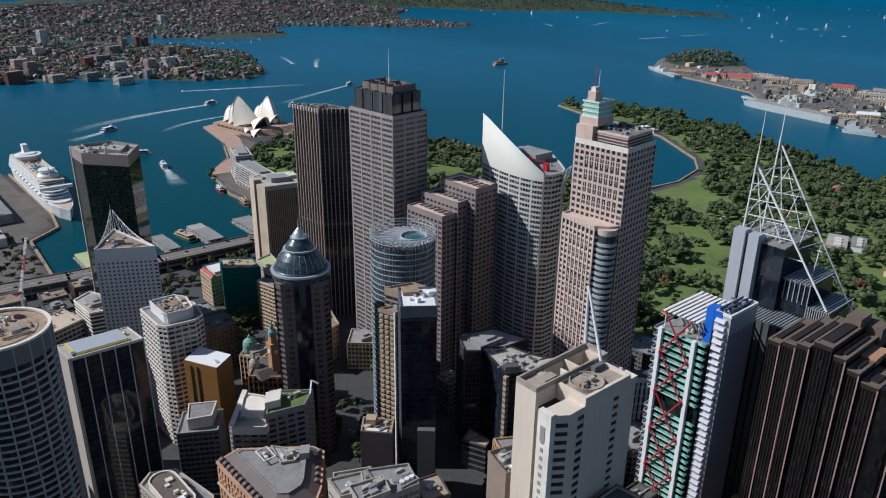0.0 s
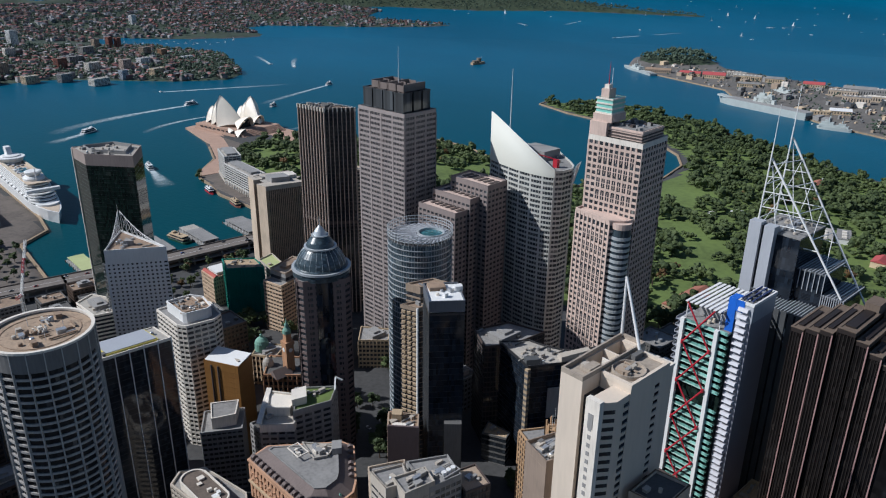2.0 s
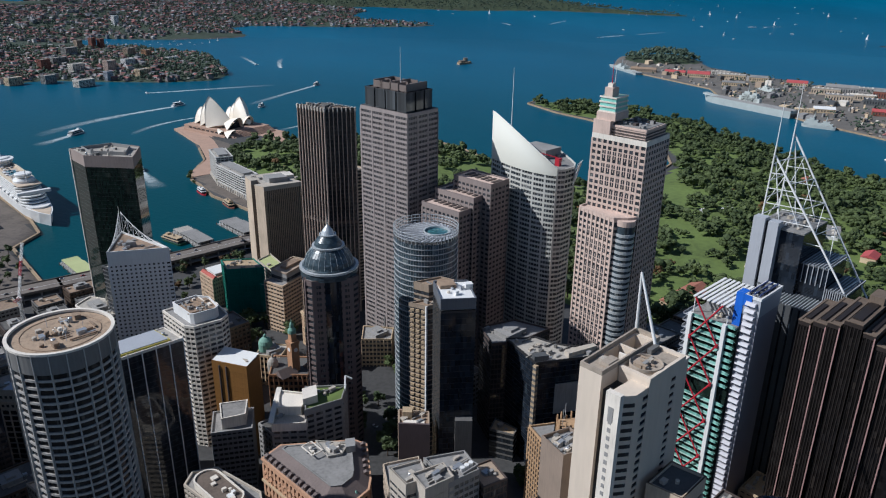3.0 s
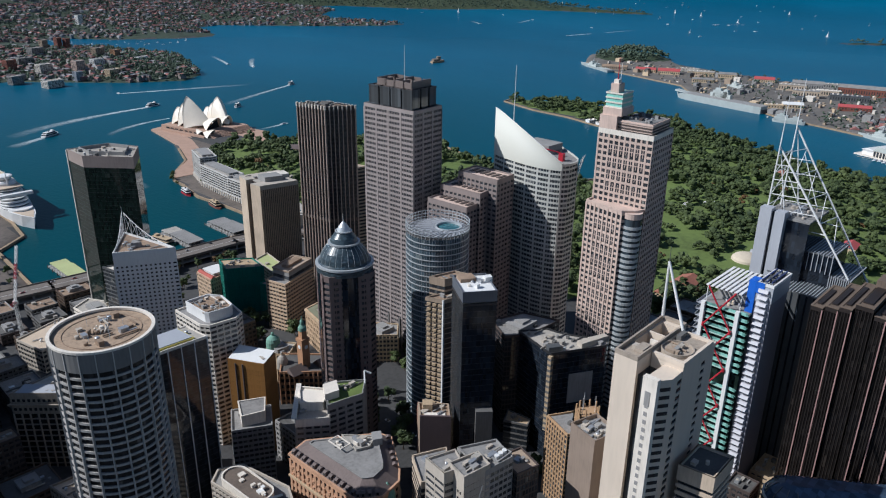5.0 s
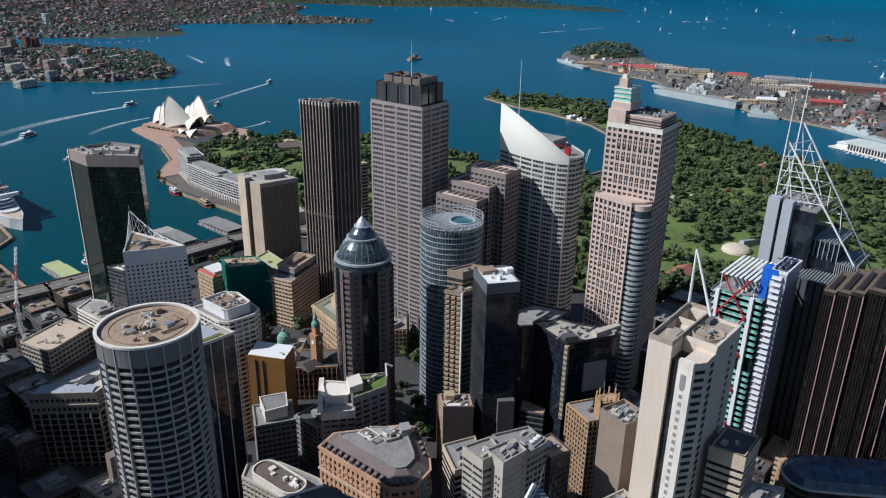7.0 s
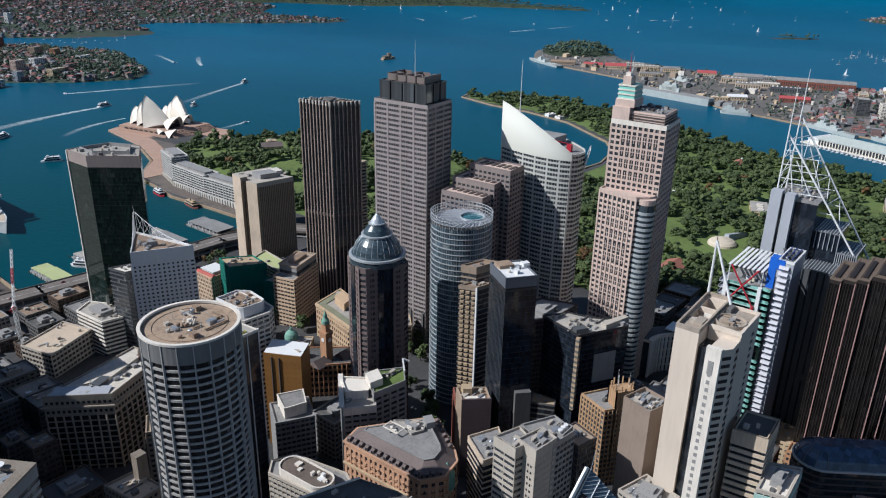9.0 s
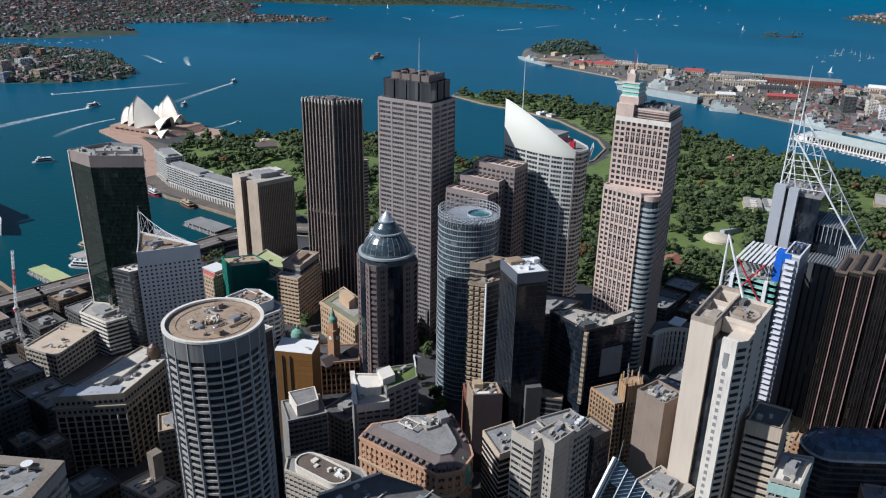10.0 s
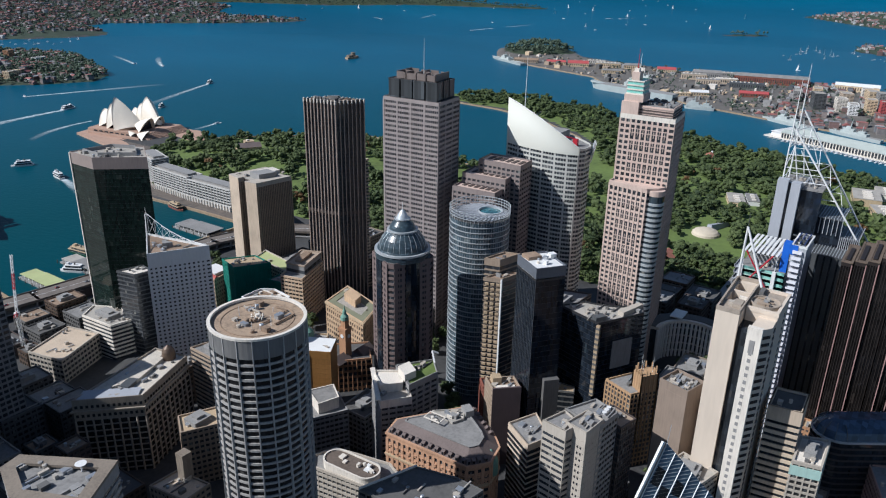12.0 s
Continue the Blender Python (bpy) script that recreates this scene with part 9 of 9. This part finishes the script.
# ---- streets and the rest of the blocks ----
def site_boxes():
    out = []
    for o in scene.objects:
        if o.parent is None and o.type == "EMPTY" and o.get("kind", "") != "structure" and not o.name.startswith(("tree", "sailing", "motor")):
            for c in o.children:
                if c.type == "MESH" and c.name.split(".")[0] in ("glazing", "body", "core", "main_block", "core_wall", "lower_block_glazing", "low_wing", "podium_wall", "shaft", "shed_body"):
                    vs = [o.matrix_basis @ c.matrix_basis @ v.co for v in c.data.vertices]
                    out.append((min(v.x for v in vs), min(v.y for v in vs), max(v.x for v in vs), max(v.y for v in vs)))
    return out


STREET = [(187, 311, 20), (203, 328, 20), (216, 344, 20), (234, 368, 24), (252, 392, 22), (270, 414, 24), (288, 430, 28), (308, 448, 28)]


def fill_blocks():
    taken = site_boxes()
    rnd = random.Random(77)
    # mostly dark walls and roofs: the deep shade between towers is put into their colour
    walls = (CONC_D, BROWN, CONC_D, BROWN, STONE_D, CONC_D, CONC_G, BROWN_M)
    k = 0
    for gx in range(-120, 560, 36):
        for gy in range(120, 770, 34):
            x, y = gx + rnd.uniform(-3, 3), gy + rnd.uniform(-3, 3)
            if x > 430 and y > 300 or x + y < 150 or (x > 440 and y < 150):
                continue
            if 225 < x < 250 and y > 330 or 95 < x < 112 and y < 640 or (x > 170 and y > 675):
                continue
            if any(math.hypot(x - sx, y - sy) < r for sx, sy, r in STREET):
                continue
            w, d = rnd.uniform(11, 14.5), rnd.uniform(10, 13.5)
            box = (x - w, y - d, x + w, y + d)
            if any(box[0] < b[2] + 3 and box[2] > b[0] - 3 and box[1] < b[3] + 3 and box[3] > b[1] - 3 for b in taken):
                w, d = 7, 7
                box = (x - w, y - d, x + w, y + d)
                if any(box[0] < b[2] + 2 and box[2] > b[0] - 2 and box[1] < b[3] + 2 and box[3] > b[1] - 2 for b in taken):
                    continue
            z = ground_at(x, y)
            h = rnd.uniform(16, 40) if x > -20 else rnd.uniform(20, 46)
            if y > 640:
                h = rnd.uniform(10, 18)
            k += 1
            tower("city_block", rnd.choice(("low stone office block darkened for the shade of towers", "plain mid-rise office block with roof plant", "old brick office block with a flat roof")), rect(*box), z - 2, z + h, GL_CITY, rnd.choice(walls), fh=3.7,
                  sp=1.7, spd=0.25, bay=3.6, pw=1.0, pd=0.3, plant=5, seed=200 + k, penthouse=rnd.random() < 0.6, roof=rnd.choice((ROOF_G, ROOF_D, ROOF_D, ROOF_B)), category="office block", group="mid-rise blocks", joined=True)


fill_blocks()

# towers beyond the left edge of the view, whose shade falls across the western streets
for x0, y0, x1, y1, z in ((-20, 556, 28, 600, 144), (-92, 556, -22, 600, 150), (-84, 496, -40, 540, 172), (-84, 440, -46, 476, 165), (-150, 420, -100, 460, 175), (-30, 640, 46, 680, 150), (-70, 600, -30, 640, 150)):
    tower("western_tower", "plain grey office tower at the western edge", rect(x0, y0, x1, y1), 12, z, GL_DARK, CONC_G, fh=3.8, sp=1.6, spd=0.3, bay=3.6, pw=0.8, pd=0.35, plant=0, seed=x0 + 500, group="western towers", joined=True)


def tower_crane():
    t = thing("tower_crane", (100, 712, 6), "white and red lattice tower crane above a building site", "crane")

    def lattice(a, b, w, n, mat, name):
        a, b = Vector(a), Vector(b)
        d = (b - a).normalized()
        s = d.orthogonal().normalized() * w
        u = d.cross(s)
        g = Geo()
        cs = (s + u, s - u, -s - u, u - s)
        for c in cs:
            g.beam(a + c, b + c, 0.35)
        for k in range(n):
            p, q = a.lerp(b, k / n), a.lerp(b, (k + 1) / n)
            for i in range(4):
                g.beam(p + cs[i], q + cs[(i + 1) % 4], 0.22)
        part(name, g, mat, t)

    lattice((100, 712, 6), (100, 712, 48), 1.1, 14, WHITE, "mast")
    lattice((100, 712, 48), (118, 742, 88), 0.8, 12, WHITE, "jib")
    lattice((107, 724, 64), (112, 732, 75), 0.82, 4, RED, "jib_section")
    lattice((100, 712, 48), (94, 702, 50), 0.9, 3, RED, "counter_jib")
    part("cab", Geo().box(98.5, 710.5, 46, 102, 714, 49), WHITE, t)


tower_crane()


# ---- cars ----
def car_proto():
    t = thing("car", (0, 0, -600), "parked car on a city street", "car")
    g = Geo().add([(-0.9, -2.2, 0.4), (0.9, -2.2, 0.4), (0.9, 2.2, 0.4), (-0.9, 2.2, 0.4), (-0.9, -2.2, 0.95), (0.9, -2.2, 0.95), (0.9, 2.2, 0.85), (-0.9, 2.2, 0.85)],
                  [(3, 2, 1, 0), (4, 5, 6, 7), (0, 1, 5, 4), (1, 2, 6, 5), (2, 3, 7, 6), (3, 0, 4, 7)])
    boat_part("body", g, CARPAINT, t)
    boat_part("cabin", Geo().prism([(-0.8, -1.5), (0.8, -1.5), (0.8, 1.1), (-0.8, 1.1)], 0.9, 1.45, poly1=[(-0.65, -1.1), (0.65, -1.1), (0.65, 0.5), (-0.65, 0.5)]), GL_DARK, t)
    for y in (-1.4, 1.4):
        boat_part("axle", Geo().tube((-0.95, y, 0.33), (-0.7, y, 0.33), 0.33, n=10).tube((0.7, y, 0.33), (0.95, y, 0.33), 0.33, n=10), BLACK, t)
    return t


def carpaint():
    m, nt, p, N, L = nodes_of("car_paint")
    oi = N("ShaderNodeObjectInfo")
    r = ramp(nt, [(0, (0.7, 0.7, 0.7)), (0.35, (0.75, 0.75, 0.73)), (0.5, (0.3, 0.31, 0.33)), (0.7, (0.03, 0.03, 0.035)), (0.85, (0.3, 0.03, 0.03)), (0.95, (0.05, 0.1, 0.3))])
    r.color_ramp.interpolation = "CONSTANT"
    L(oi.outputs["Random"], r.inputs[0])
    L(r.outputs[0], p.inputs["Base Color"])
    p.inputs["Roughness"].default_value = 0.3
    return m


CARPAINT = carpaint()
_c = car_proto()
_rnd = random.Random(5)
for k in range(14):
    o = copy_thing(_c, pose(235 + _rnd.uniform(-6, 6), 340 + k * 13, ground_at(235, 340 + k * 13), 0, 0, _rnd.choice((0, 180))))
    tagged(o, group="street cars")
for k in range(16):
    x = 10 + k * 25 + _rnd.uniform(-4, 4)
    y = np.interp(x, [-60, 60, 160, 255, 365, 440], [838, 822, 808, 797, 792, 770])
    tagged(copy_thing(_c, pose(x, y + _rnd.choice((-7, -3, 4, 8)), 14.0, 0, 0, 83)), group="street cars")
for k in range(12):
    tagged(copy_thing(_c, pose(1010 + _rnd.uniform(-30, 40), 110 + _rnd.uniform(-20, 30), ground_at(1010, 110) + 0.3, 0, 0, _rnd.uniform(0, 180))), group="street cars")
for k in range(12):
    tagged(copy_thing(_c, pose(205 + k * 4.5, 214 - k * 1.4, ground_at(205, 214), 0, 0, 108)), group="street cars")
for c in list(_c.children):
    bpy.data.objects.remove(c)
bpy.data.objects.remove(_c)

# ---- pieces that belong to a part go under it ----
NEST = (("window_mullion", "tall_window"), ("glass_wall", "shell"), ("clock_face", "clock_tower"), ("crown_band", "crown_body"), ("dormer", "mansard"), ("sail_edge", "sail_screen"), ("wing_frame", "wing_screen"),
        ("post", "deck"), ("pile", "deck"), ("sail", "mast"), ("dome_ribs", "dome"), ("fin_tip", "fin"), ("skylight", "skylight_ring"), ("deck_band", "deck_storey"), ("vault_rib", "vault"), ("rafter", "glass_slope"),
        ("purlin", "glass_slope"), ("vent_panel", "glass_slope"), ("window", "shaft"), ("road_parapet", "road_deck"), ("lane_line", "road_deck"), ("colonnade_pier", "podium_wall"), ("roof_unit", "roof"), ("vent", "roof"),
        ("duct", "roof"), ("roof_gear", "roof"))
for top in [o for o in scene.objects if o.parent is None and o.children]:
    kin = {}
    for c in sorted(top.children, key=lambda o: (len(o.name), o.name)):
        kin.setdefault(c.name.split(".")[0], []).append(c)
    for low, high in NEST:
        for i, c in enumerate(kin.get(low, []) if high in kin else []):
            host = kin[high][i * len(kin[high]) // len(kin[low])]
            c.matrix_basis = host.matrix_basis.inverted() @ c.matrix_basis
            c.parent = host
